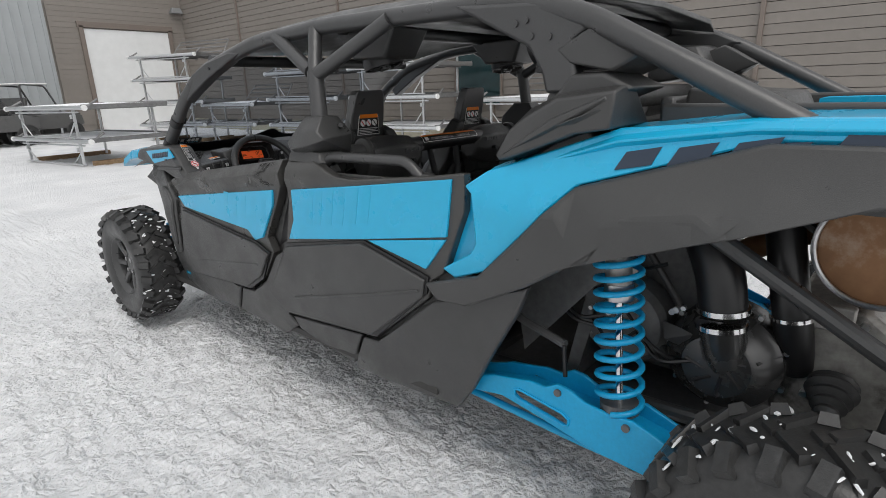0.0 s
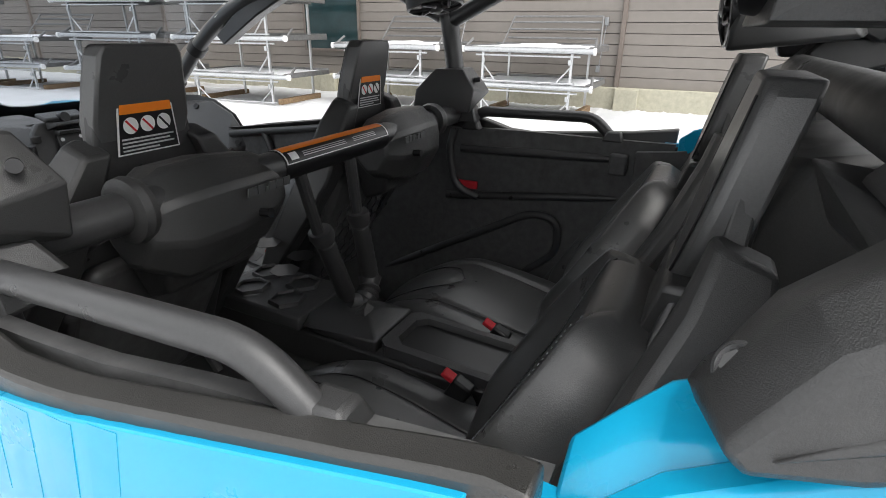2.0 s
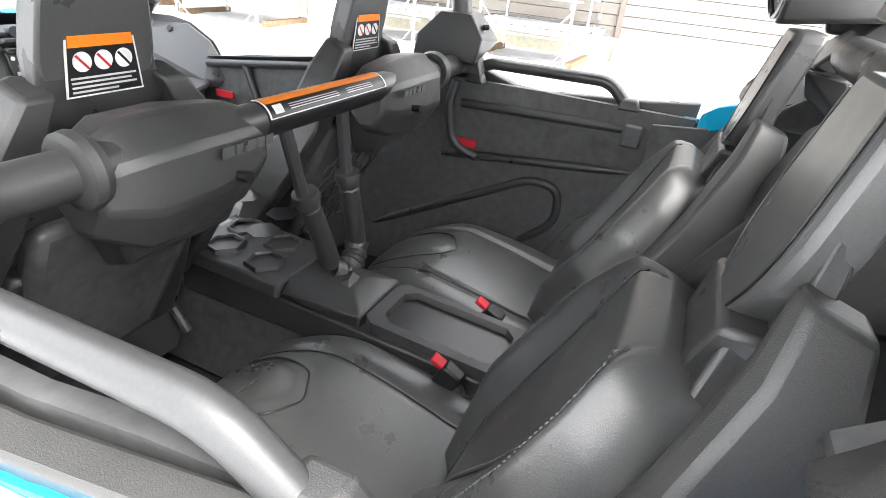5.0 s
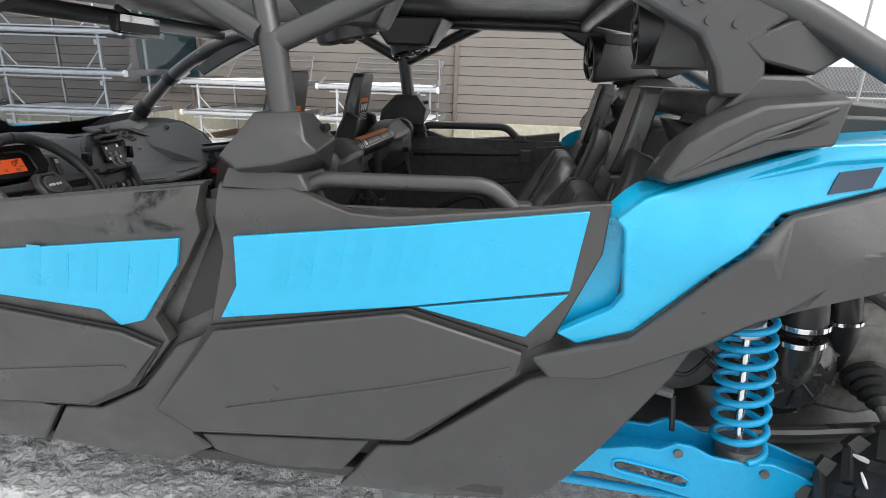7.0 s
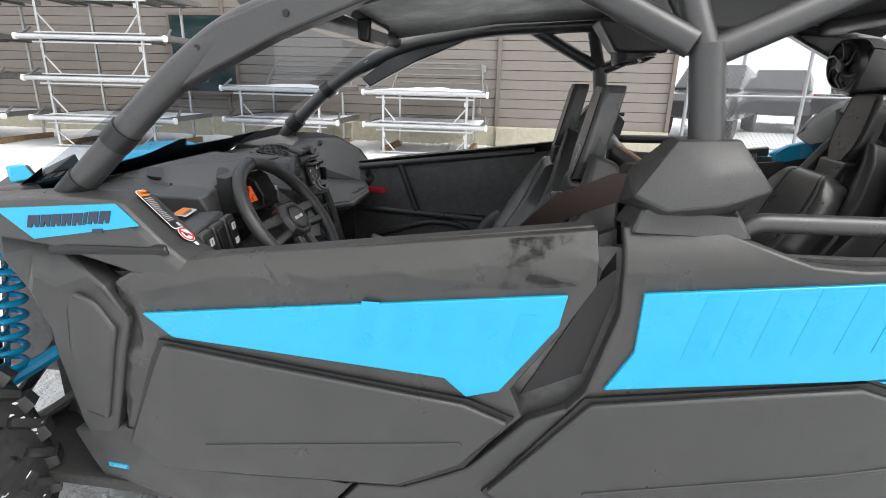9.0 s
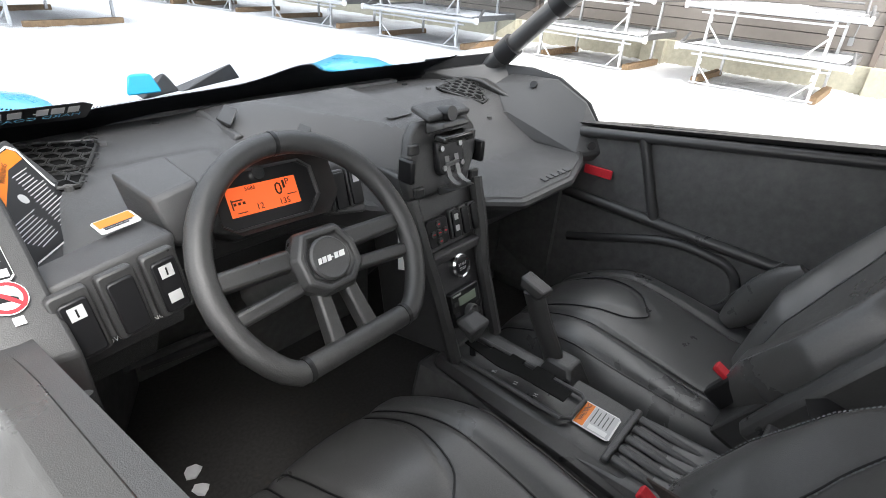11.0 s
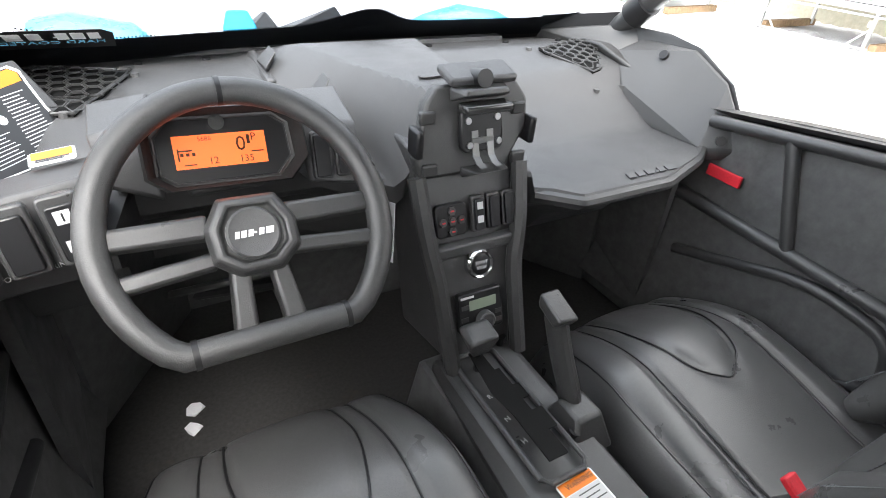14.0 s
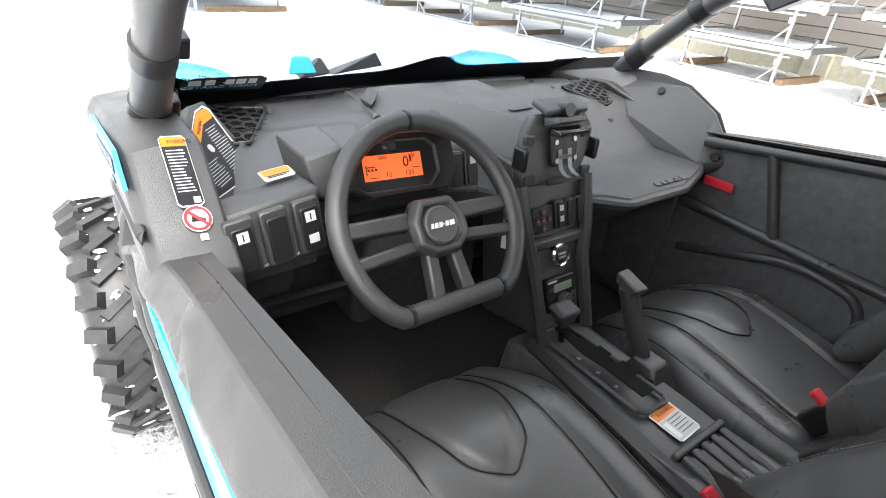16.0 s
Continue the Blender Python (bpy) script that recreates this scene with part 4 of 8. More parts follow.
        for k, p in enumerate(trace(back_at, [(sx * 0.86, 0.10), (sx * 0.86, 0.5), (sx * 0.84, 0.95)], 70)):
            box(q, p + NB * 0.0020, (0.0012, 0.0012, 0.0032), rot=(32, 0, 0))
        part("stitching", q, M_STITCH, root, "grey stitching", kind="stuff")
        if sx == toward:
            continue
        # padded wing at the hip, on the door side
        wing, rows = B(), []
        for k in range(11):
            t = -0.06 + 0.44 * k / 10
            a = math.sin(math.pi * (0.08 + 0.84 * k / 10)) ** 0.6
            c = P(sx * (0.205 + 0.02 * math.sin(math.pi * k / 10)), 1.172 - 0.262 * t, 0.63 + 0.435 * t) - NB * 0.012
            rows.append([c + Vector((0.030 * a * math.cos(g), 0, 0)) + NB * (0.048 * a * math.sin(g)) for g in (2 * math.pi * j / 14 for j in range(14))])
        loft(wing, rows)
        part("side_wing", wing, M_VINYL, root, angle=60)
        q = B()
        for k in range(48):
            t = -0.02 + 0.36 * k / 47
            box(q, P(sx * (0.196 + 0.02 * math.sin(math.pi * (t + 0.06) / 0.44)), 1.172 - 0.262 * t, 0.63 + 0.435 * t) + NB * 0.034, (0.0014, 0.0014, 0.0036), rot=(32, 0, 0))
        part("stitching", q, M_STITCH, root, "grey stitching", kind="stuff")
    part("shell", hull(B(), [P(-0.19, 1.10, 0.58), P(0.19, 1.10, 0.58), P(-0.19, 0.93, 0.90), P(0.19, 0.93, 0.90), P(-0.2, 1.02, 0.56), P(0.2, 1.02, 0.56), P(-0.17, 0.86, 0.88), P(0.17, 0.86, 0.88)]), M_BLACK, root, bevel=0.012)
    def Q(x, y, z):
        return P(x, y + hy * min(1, max(0, (z - 0.96) / 0.1)), z)

    for sx in (-1, 1):
        # moulded shell arm that runs up the side and turns in to the headrest
        arm = B()
        loft(arm, [[Q(sx * a, y, z), Q(sx * (a + b) / 2, y + 0.010, z + 0.006), Q(sx * b, y, z), Q(sx * b, y - d * 0.9, z - d * 0.3), Q(sx * a, y - d * 0.9, z - d * 0.3)] for a, b, y, z, d in ((0.212, 0.262, 1.050, 0.665, 0.05), (0.208, 0.266, 1.005, 0.760, 0.065), (0.196, 0.258, 0.935, 0.890, 0.085), (0.160, 0.226, 0.882, 1.000, 0.090), (0.108, 0.172, 0.842, 1.110, 0.075), (0.080, 0.125, 0.825, 1.165, 0.055))])
        part("shell_arm", arm, M_BLACK, root, bevel=0.007)
        part("shell_strut", loft(B(), [[Q(sx * a, y, z), Q(sx * b, y, z), Q(sx * b, y - 0.03, z - 0.015), Q(sx * a, y - 0.03, z - 0.015)] for a, b, y, z in ((0.105, 0.150, 0.905, 0.935), (0.060, 0.100, 0.872, 1.02), (0.035, 0.075, 0.858, 1.09))]), M_BLACK, root, bevel=0.006)
    part("headrest_stem", hull(B(), [Q(-0.045, 0.895, 0.96), Q(0.045, 0.895, 0.96), Q(-0.080, 0.868, 1.10), Q(0.080, 0.868, 1.10), Q(-0.045, 0.855, 0.96), Q(0.045, 0.855, 0.96), Q(-0.085, 0.820, 1.10), Q(0.085, 0.820, 1.10)]), M_BLACK, root, bevel=0.008)
    hb = hull(B(), [Q(sx * w, y, z) for sx in (-1, 1) for w, y, z in ((0.060, 0.830, 1.075), (0.094, 0.828, 1.12), (0.088, 0.820, 1.20), (0.066, 0.806, 1.285), (0.050, 0.804, 1.303), (0.066, 0.812, 1.06), (0.100, 0.806, 1.11), (0.086, 0.802, 1.20), (0.064, 0.790, 1.280), (0.050, 0.795, 1.298))])
    part("headrest_shell", hb, M_BLACK, root, bevel=0.008, seg=3)
    shape = tuple((w, 0.868 - 0.235 * (z - 1.09), z) for w, z in ((0.030, 1.092), (0.052, 1.104), (0.082, 1.145), (0.088, 1.190), (0.081, 1.250), (0.074, 1.292), (0.064, 1.308)))
    pad = loft(B(), [[Q(-w, y - 0.050, z), Q(-w, y - 0.010, z), Q(-w * 0.84, y, z), Q(w * 0.84, y, z), Q(w, y - 0.010, z), Q(w, y - 0.050, z)] for w, y, z in shape])
    part("headrest_pad", pad, M_VINYL, root, bevel=0.005, seg=2, angle=18)
    for sx in (-1, 1):
        part("seam", tube(B(), [Q(sx * w * 0.86, y - 0.0004, z) for w, y, z in shape[1:6]], 0.0014, 0.02, 6), M_STICKSHADE, root)
    if sticker:
        at = Q(0, 0.7935, 1.180)
        out = [(-0.056, -0.042), (0.056, -0.042), (0.047, 0.038), (-0.047, 0.038)]
        v2 = (0, -0.094, 0.9956)
        st = part("warning_sticker", plate([(a * 1.06, b * 1.06) for a, b in out], at, (1, 0, 0), v2, 0.0012), M_WHITE, root, "black and orange warning sticker with three round pictograms")
        part("sticker_field", plate(out, at, (1, 0, 0), v2, 0.0006, 0.0012), M_STICKSHADE, st)
        part("sticker_band", plate([(-0.0485, 0.022), (0.0485, 0.022), (0.0465, 0.0372), (-0.0465, 0.0372)], at, (1, 0, 0), v2, 0.0006, 0.0018), M_ORANGE, st)
        for i in (-1, 0, 1):
            cc = [(i * 0.031 + 0.0135 * math.cos(a), 0.003 + 0.0135 * math.sin(a)) for a in (k * math.pi / 10 for k in range(20))]
            part("pictogram", plate(cc, at, (1, 0, 0), v2, 0.0006, 0.0018), M_WHITE, st)
            part("pictogram_bar", plate([(i * 0.031 - 0.010, 0.011), (i * 0.031 - 0.007, 0.013), (i * 0.031 + 0.010, -0.006), (i * 0.031 + 0.007, -0.008)], at, (1, 0, 0), v2, 0.0004, 0.0024), M_REDINK if i < 1 else M_STICKSHADE, st)
        tx = B()
        for r in range(4):
            add(tx, plate(rect(-0.050, -0.020 - r * 0.0062, 0.018 if r == 3 else 0.048 - 0.008 * (r % 2), -0.0172 - r * 0.0062), at, (1, 0, 0), v2, 0.0004, 0.0018))
        part("print", tx, M_TEXT, st)
    # buckle on a stalk beside the console
    bx, by, bz = toward * (0.130 if sticker and xc > 0 else 0.205), (1.098 if sticker else 1.205), (0.014 if sticker and xc > 0 else (-0.01 if sticker else 0.022))
    bk = part("belt_buckle", box(B(), P(bx, by, 0.632 + bz), (0.032, 0.046, 0.070), rot=(28, 0, 0)), M_STICKSHADE, root, "seat belt buckle with red button", 0.006)
    part("buckle_button", box(B(), P(bx, by + 0.018, 0.668 + bz), (0.024, 0.034, 0.012), rot=(28, 0, 0)), M_RED, bk, "red release button", 0.003)
    part("buckle_stalk", tube(B(), (P(bx, by - 0.10, 0.50), P(bx, by - 0.02, 0.63 + bz)), 0.012, 0, 8), M_DARK, bk)
    return root


seat(-0.320, 0.0, 0.0, 1, False, -0.012, nose=0.42)
seat(0.320, 0.0, 0.0, -1, False, -0.012, nose=0.42)
seat(-0.338, 0.880, 0.010, 1, True, 0.018, -0.012, -0.030, 0.53)
seat(0.352, 0.880, 0.010, -1, True, 0.018, 0.045, -0.055, 0.53)

# driver's belt from the pillar to the lap
belt, rows = B(), []
for p, w in (((-0.655, 1.58, 1.150), (0, 0.004, 0.027)), ((-0.60, 1.70, 1.135), (0, 0.006, 0.027)), ((-0.53, 1.795, 1.075), (0.0, 0.012, 0.024)), ((-0.44, 1.86, 0.985), (0, 0.018, 0.018)), ((-0.33, 1.925, 0.89), (0.0, 0.020, 0.014)), ((-0.24, 1.975, 0.80), (0.0, 0.018, 0.012)), ((-0.17, 1.965, 0.72), (0.0, 0.016, 0.008))):
    p, w = Vector(p), Vector(w)
    rows.append([p - w, p + w, p + w + Vector((0.003, 0.0, 0)), p - w + Vector((0.003, 0, 0))])
loft(belt, rows)
part("seat_belt", belt, M_BELT, car, "brown-black seat belt stretched over the driver's seat")

# ---- floor, tunnel and rear console ----
part("floor_pan", box(B(), (0, 2.11, 0.36), (1.36, 2.1, 0.03)), M_FLOOR, car, "gritty black floor with scraps of snow", 0.004)
part("firewall", box(B(), (0, 3.12, 0.68), (0.90, 0.03, 0.68)), M_DARK, car)
for sx in (-1, 1):
    part("footwell_panel", hull(B(), [V(sx * x, y, z) for x, y in ((0.65, 2.79), (0.44, 3.12), (0.63, 2.79), (0.43, 3.10)) for z in (0.36, 0.96)]), M_DARK, car)
part("rear_bulkhead", hull(B(), [V(x, y, z) for x in (-0.34, 0.34) for y, z in ((0.78, 0.36), (0.62, 1.12), (0.74, 0.36), (0.56, 1.12))]), M_DARK, car)
part("footwell_side", hull(B(), [V(-0.66, y, z) for y, z in ((2.6, 0.36), (2.80, 0.36), (2.80, 0.93), (2.6, 0.9))] + [V(-0.64, y, z) for y, z in ((2.6, 0.36), (2.80, 0.36), (2.80, 0.93), (2.6, 0.9))]), M_DARK, car)
part("footwell_side", hull(B(), [V(0.66, y, z) for y, z in ((2.6, 0.36), (2.80, 0.36), (2.80, 0.93), (2.6, 0.9))] + [V(0.64, y, z) for y, z in ((2.6, 0.36), (2.80, 0.36), (2.80, 0.93), (2.6, 0.9))]), M_DARK, car)
for at, r in (((-0.468, 2.762, 0.376), 0.017), ((-0.478, 2.712, 0.376), 0.015)):
    s = B()
    hull(s, [V(at[0] + r * math.cos(a) * random.uniform(0.6, 1.3), at[1] + r * math.sin(a) * random.uniform(0.6, 1.3), at[2] + dz) for a in (k * 0.9 for k in range(7)) for dz in (0, 0.006)])
    part("snow_scrap", s, M_SNOW, car, "scrap of trodden snow")
part("tunnel", hull(B(), [V(sx * x, y, z) for sx in (-1, 1) for x, y, z in ((0.13, 1.05, 0.40), (0.095, 1.05, 0.655), (0.13, 2.5, 0.40), (0.085, 2.5, 0.60))]), M_DARK, car, bevel=0.01)
con = part("rear_console", hull(B(), [V(sx * x, y, z) for sx in (-1, 1) for x, y, z in ((0.10, 1.07, 0.60), (0.10, 1.40, 0.60), (0.11, 1.90, 0.62), (0.095, 1.07, 0.655), (0.095, 1.40, 0.675), (0.10, 1.90, 0.695))]), M_BLACK, car, "black moulded rear console with cup holders and tray", 0.006)


def console_z(y):
    return 0.684 + 0.062 * (y - 1.25)


out_ = rect(-0.088, 1.090, 0.088, 1.415, 0.020)
inn_ = rect(-0.062, 1.125, 0.062, 1.385, 0.022)
tray = B()
loft(tray, [[V(x, y, console_z(y) - 0.030) for x, y in out_], [V(x * 0.98, y, console_z(y) + 0.004) for x, y in out_], [V(x * 1.05, y, console_z(y) + 0.006) for x, y in inn_], [V(x, y, console_z(y)) for x, y in inn_], [V(x * 0.96, 1.25 + (y - 1.25) * 0.97, console_z(y) - 0.024) for x, y in inn_]], cap=False)
part("tray_rim", tray, M_DASH, con, "grey rim of the open tray")
# near-black plate: the open tray's inner shade put into its colour
part("tray_well", plate(inn_, (0, 0, 0.5955), (1, 0, 0), (0, 1, 0.062), 0.002), M_STICKSHADE, con)
part("console_bridge", hull(B(), [V(x, y, z) for x, y, z in ((-0.085, 1.42, 0.70), (0.085, 1.42, 0.70), (-0.06, 1.62, 0.715), (0.06, 1.62, 0.715), (-0.095, 1.62, 0.69), (0.095, 1.62, 0.69), (-0.03, 1.47, 0.722), (0.03, 1.47, 0.722), (-0.09, 1.42, 0.66), (0.09, 1.42, 0.66))]), M_BLACK, con, bevel=0.005)
part("console_shelf", hull(B(), [V(x, y, z) for x, y, z in ((-0.10, 1.62, 0.715), (0.10, 1.62, 0.715), (-0.10, 1.90, 0.728), (0.10, 1.90, 0.728), (-0.105, 1.62, 0.68), (0.105, 1.62, 0.68), (-0.105, 1.90, 0.69), (0.105, 1.90, 0.69))]), M_DASH, con, bevel=0.006)
for x, y in ((-0.045, 1.70), (0.042, 1.72), (-0.04, 1.82), (0.05, 1.84)):
    six = [(0.043 * math.cos(a), 0.042 * math.sin(a)) for a in (k * math.pi / 3 + 0.3 for k in range(6))]
    cup = B()
    zc = 0.722 + 0.046 * (y - 1.75)
    loft(cup, [[V(x + p * k, y + q * k, zc + dz) for p, q in six] for k, dz in ((1.12, 0.0), (1.06, 0.010), (0.92, 0.010), (0.86, 0.0035))], cap=False)
    hc = part("cup_holder", cup, M_DASH, con, "six-sided cup holder")
    # black hexagon in place of depth: the cup's shade as colour
    part("cup_well", plate([(x + p * 0.87, y + q * 0.87) for p, q in six], (0, 0, zc + 0.0035), (1, 0, 0), (0, 1, 0.046), 0.001), M_STICKSHADE, hc)
part("console_gem", hull(B(), [V(-0.05, 1.47, 0.70), V(0.035, 1.47, 0.70), V(-0.04, 1.53, 0.705), V(0.03, 1.53, 0.705), V(-0.02, 1.49, 0.735), V(0.01, 1.50, 0.735), V(-0.06, 1.50, 0.69)]), M_DASH, con, bevel=0.002)

# ---- grab bar, bolsters and struts between the rows ----
def facet_cover(x0, x1, y, z, r):
    rows = []
    for x, k in ((x0, 0.60), (x0 + 0.05 * np.sign(x1 - x0), 0.86), ((x0 + x1) / 2, 1.0), (x1 - 0.06 * np.sign(x1 - x0), 0.98), (x1, 0.62)):
        rows.append([V(x, y + r * k * 1.0 * math.cos(a), z - 0.012 + r * k * math.sin(a) * (1.0 if math.sin(a) > 0 else 1.35)) for a in (0.3 + j * math.pi / 4 for j in range(8))])
    return loft(B(), rows)


for s in (-1, 1):
    part("bar_bolster", facet_cover(s * 0.185, s * 0.480, 1.590, 1.080, 0.086), M_BLACK, car, "faceted black bolster cover on the cross bar", 0.008)
    part("bar_collar", lathe(B(), (s * 0.468, 1.565, 1.099), (s, 0, 0), [(0, 0.045), (0.012, 0.050), (0.024, 0.048), (0.028, 0.040), (0.03, 0.036)], 24), M_BLACK, car)
    part("bolster_apron", hull(B(), [V(s * x, y, z) for x, y, z in ((0.21, 1.55, 1.03), (0.46, 1.55, 1.03), (0.24, 1.585, 0.935), (0.43, 1.585, 0.935), (0.21, 1.66, 1.03), (0.46, 1.66, 1.03), (0.25, 1.66, 0.905), (0.42, 1.66, 0.905))]), M_BLACK, car, bevel=0.01)
    for k_, w_ in enumerate((0.016, 0.014, 0.014, 0.006, 0.014, 0.020)):
        x_ = 0.215 + (0.0, 0.020, 0.038, 0.055, 0.064, 0.082)[k_]
        part("raised_mark", plate([(0, 0), (w_, 0), (w_ + 0.004, 0.014 if k_ != 3 else 0.008), (0.004, 0.014 if k_ != 3 else 0.008)], (s * x_ - (w_ if s < 0 else 0), 1.5070, 1.082), (1, 0, 0), (0, 0.1, 1), 0.003), M_EMBOSS, car)
    part("cover_screw", cyl(B(), V(s * 0.28, 1.515, 1.045), V(s * 0.28, 1.494, 1.047), 0.009, n=10), M_STICKSHADE, car)
    # seat back board with its hexagonal pocket net
    part("seat_board", hull(B(), [V(s * x, y, z) for x, y, z in ((0.20, 1.70, 0.97), (0.48, 1.70, 0.97), (0.18, 1.74, 0.85), (0.50, 1.74, 0.85), (0.24, 1.84, 0.62), (0.46, 1.84, 0.62), (0.20, 1.75, 0.97), (0.48, 1.75, 0.97), (0.22, 1.90, 0.60), (0.48, 1.90, 0.60))]), M_DARK, car, bevel=0.03, seg=3)
    if s < 0:
        continue
    net = B()
    for i in range(8):
        for j in range(9):
            cx, cz = 0.20 + i * 0.039, 0.56 + j * 0.044 + (0.022 if i % 2 else 0)
            if 0.66 < cz < 0.88 and 0.22 < cx < 0.46:
                pts_ = [V(s * (cx + 0.025 * math.cos(k * math.pi / 3)), 1.686 - (cz + 0.025 * math.sin(k * math.pi / 3) - 0.95) * 0.405, cz + 0.025 * math.sin(k * math.pi / 3)) for k in range(6)]
                tube(net, pts_, 0.0028, 0, 5, closed=True)
    part("pocket_net", net, M_TUBE, car, "black hexagon-mesh pocket on the seat back", kind="stuff")
bar = part("bar_sticker", tube(B(), ((-0.185, 1.565, 1.099), (0.185, 1.565, 1.099)), 0.0312, 0, 24), M_STICKSHADE, car, "black sticker with orange band wrapped round the bar")


def wrap(x0, x1, a0, a1, r):
    return loft(B(), [[V(x, 1.565 - r * math.cos(a), 1.099 + r * math.sin(a)) for a in (a0 + (a1 - a0) * k / 6 for k in range(7))] for x in (x0, x1)], cap=False, closed=False)


part("sticker_band", wrap(-0.178, 0.178, 1.05, 1.75, 0.0322), M_ORANGE, bar)
for a0, a1 in ((0.20, 0.26), (1.80, 1.86)):
    part("sticker_edge", wrap(-0.182, 0.182, a0, a1, 0.0323), M_WHITE, bar)
for x0 in (-0.183, 0.179):
    part("sticker_edge", wrap(x0, x0 + 0.004, 0.2, 1.86, 0.0323), M_WHITE, bar)
for k, (x0, x1) in enumerate(((-0.13, 0.02), (0.04, 0.15))):
    for a in (0.75, 0.62, 0.49):
        part("print", wrap(x0, x1 - 0.012 * (k + a), a, a + 0.05, 0.0323), M_TEXT, bar)
part("pictogram", wrap(-0.168, -0.146, 0.42, 0.92, 0.0324), M_WHITE, bar)
for xt, xm, xb in ((-0.125, -0.068, 0.005), (0.052, 0.076, 0.112)):
    st = part("strut", tube(B(), ((xt, 1.560, 1.088), (xm, 1.560, 0.90)), 0.0135, 0, 12), M_TUBE, car, "telescopic strut with ribbed rubber sleeve")
    part("strut_sleeve", lathe(B(), (xm, 1.560, 0.925), (xb - xm, -0.004, -0.18), [(-0.014, 0.014), (-0.012, 0.026), (0.0, 0.029), (0.022, 0.024), (0.026, 0.019), (0.03, 0.021)] + [(0.03 + 0.012 * k, 0.0215 + 0.0012 * (k % 2)) for k in range(14)] + [(0.205, 0.018)], 18), M_BLACK, st)
boot, pts = B(), [V(0.005, 1.555, 0.725), V(0.035, 1.54, 0.70), V(0.085, 1.545, 0.715), V(0.115, 1.56, 0.745)]
path = rounded(pts, 0.03, 5)
rows = []
for k, p in enumerate(path):
    t = (path[min(k + 1, len(path) - 1)] - path[max(k - 1, 0)]).normalized()
    sd = t.cross(Vector((0, 1, 0))).normalized()
    o = t.cross(sd)
    r = 0.026 + (0.004 if k % 2 else -0.002)
    rows.append([p + r * (math.cos(a) * sd + math.sin(a) * o) for a in (2 * math.pi * j / 16 for j in range(16))])
loft(boot, rows)
part("strut_boot", boot, M_BLACK, car, "ribbed rubber boot")

# ---- dashboard ----
def dash_front(x):
    return float(np.interp(x, (-0.70, -0.66, -0.50, -0.47, -0.20, -0.13, -0.09, 0.10, 0.15, 0.19, 0.23, 0.45, 0.60, 0.70), (2.60, 2.56, 2.57, 2.66, 2.66, 2.60, 2.575, 2.575, 2.55, 2.53, 2.49, 2.49, 2.54, 2.60)))


def dash_top(x, y):
    z = float(np.interp(y, (2.45, 2.60, 2.90, 3.00, 3.13, 3.26), (0.89, 0.935, 1.012, 1.020, 1.008, 0.965)))
    if x > 0.15:
        z = float(np.interp(y, (2.45, 2.70, 2.80, 2.86, 2.98, 3.13, 3.26), (0.888, 0.892, 0.943, 0.998, 1.024, 1.008, 0.965)))
    half_l = float(np.interp(y, (2.57, 2.95, 3.1), (0.10, 0.235, 0.25)))
    half_r = float(np.interp(y, (2.57, 2.95, 3.1), (0.115, 0.165, 0.19)))
    h = float(np.interp(y, (2.57, 2.62, 2.93, 3.04, 3.13, 3.26), (1.045, 1.066, 1.066, 1.035, 1.008, 0.965)))
    e = (x + half_l) / 0.075 if x < 0 else (half_r - x) / 0.06
    k = min(1.0, max(0.0, e))
    z = z + (max(h, z) - z) * k
    # raised pads to the driver's side of the hump and at the vents
    if -0.60 < x < -0.26:
        z += 0.018 * min(1, (x + 0.60) / 0.04, (-0.26 - x) / 0.04) * max(0, min(1, (y - 2.68) / 0.05)) * (1 if y < 2.84 else max(0, 1 - (y - 2.84) / 0.04))
    edge = max(0.0, abs(x) - 0.60) / 0.10
    return z - (0.02 * edge ** 2 if x < 0 else 0)


dash, NXD, NYD = B(), 170, 40
cols = []
for i in range(NXD + 1):
    x = -0.69 + 1.40 * i / NXD
    yf = dash_front(x)
    col = []
    for j in range(NYD + 1):
        y = 3.26 + (yf - 3.26) * j / NYD
        col.append(V(x, y, dash_top(x, y)))
    zf = dash_top(x, yf)
    lip = 0.035 if x > 0.15 else 0.05
    col += [V(x, yf - 0.006, zf - 0.008), V(x, yf + 0.004, zf - lip), V(x, yf + 0.10, zf - lip - 0.06), V(x, yf + 0.14, 0.74)]
    cols.append(col)
loft(dash, cols, cap=False, closed=False)
dash_ob = part("dashboard", dash, M_DASH, car, "grained black moulded dashboard", angle=26)


def on_dash(x, y, lift=0.0):
    return V(x, y, dash_top(x, y) + lift)


def dash_sheet(outline, lift, thick, cell=0.03):
    return sheet(outline, lambda x, y, d: on_dash(x, y, lift - d), thick, cell)


# triangular honeycomb vents
def inside(p, poly):
    c = False
    for (x1, y1), (x2, y2) in zip(poly, poly[1:] + poly[:1]):
        if (y1 > p[1]) != (y2 > p[1]) and p[0] < (x2 - x1) * (p[1] - y1) / (y2 - y1) + x1:
            c = not c
    return c


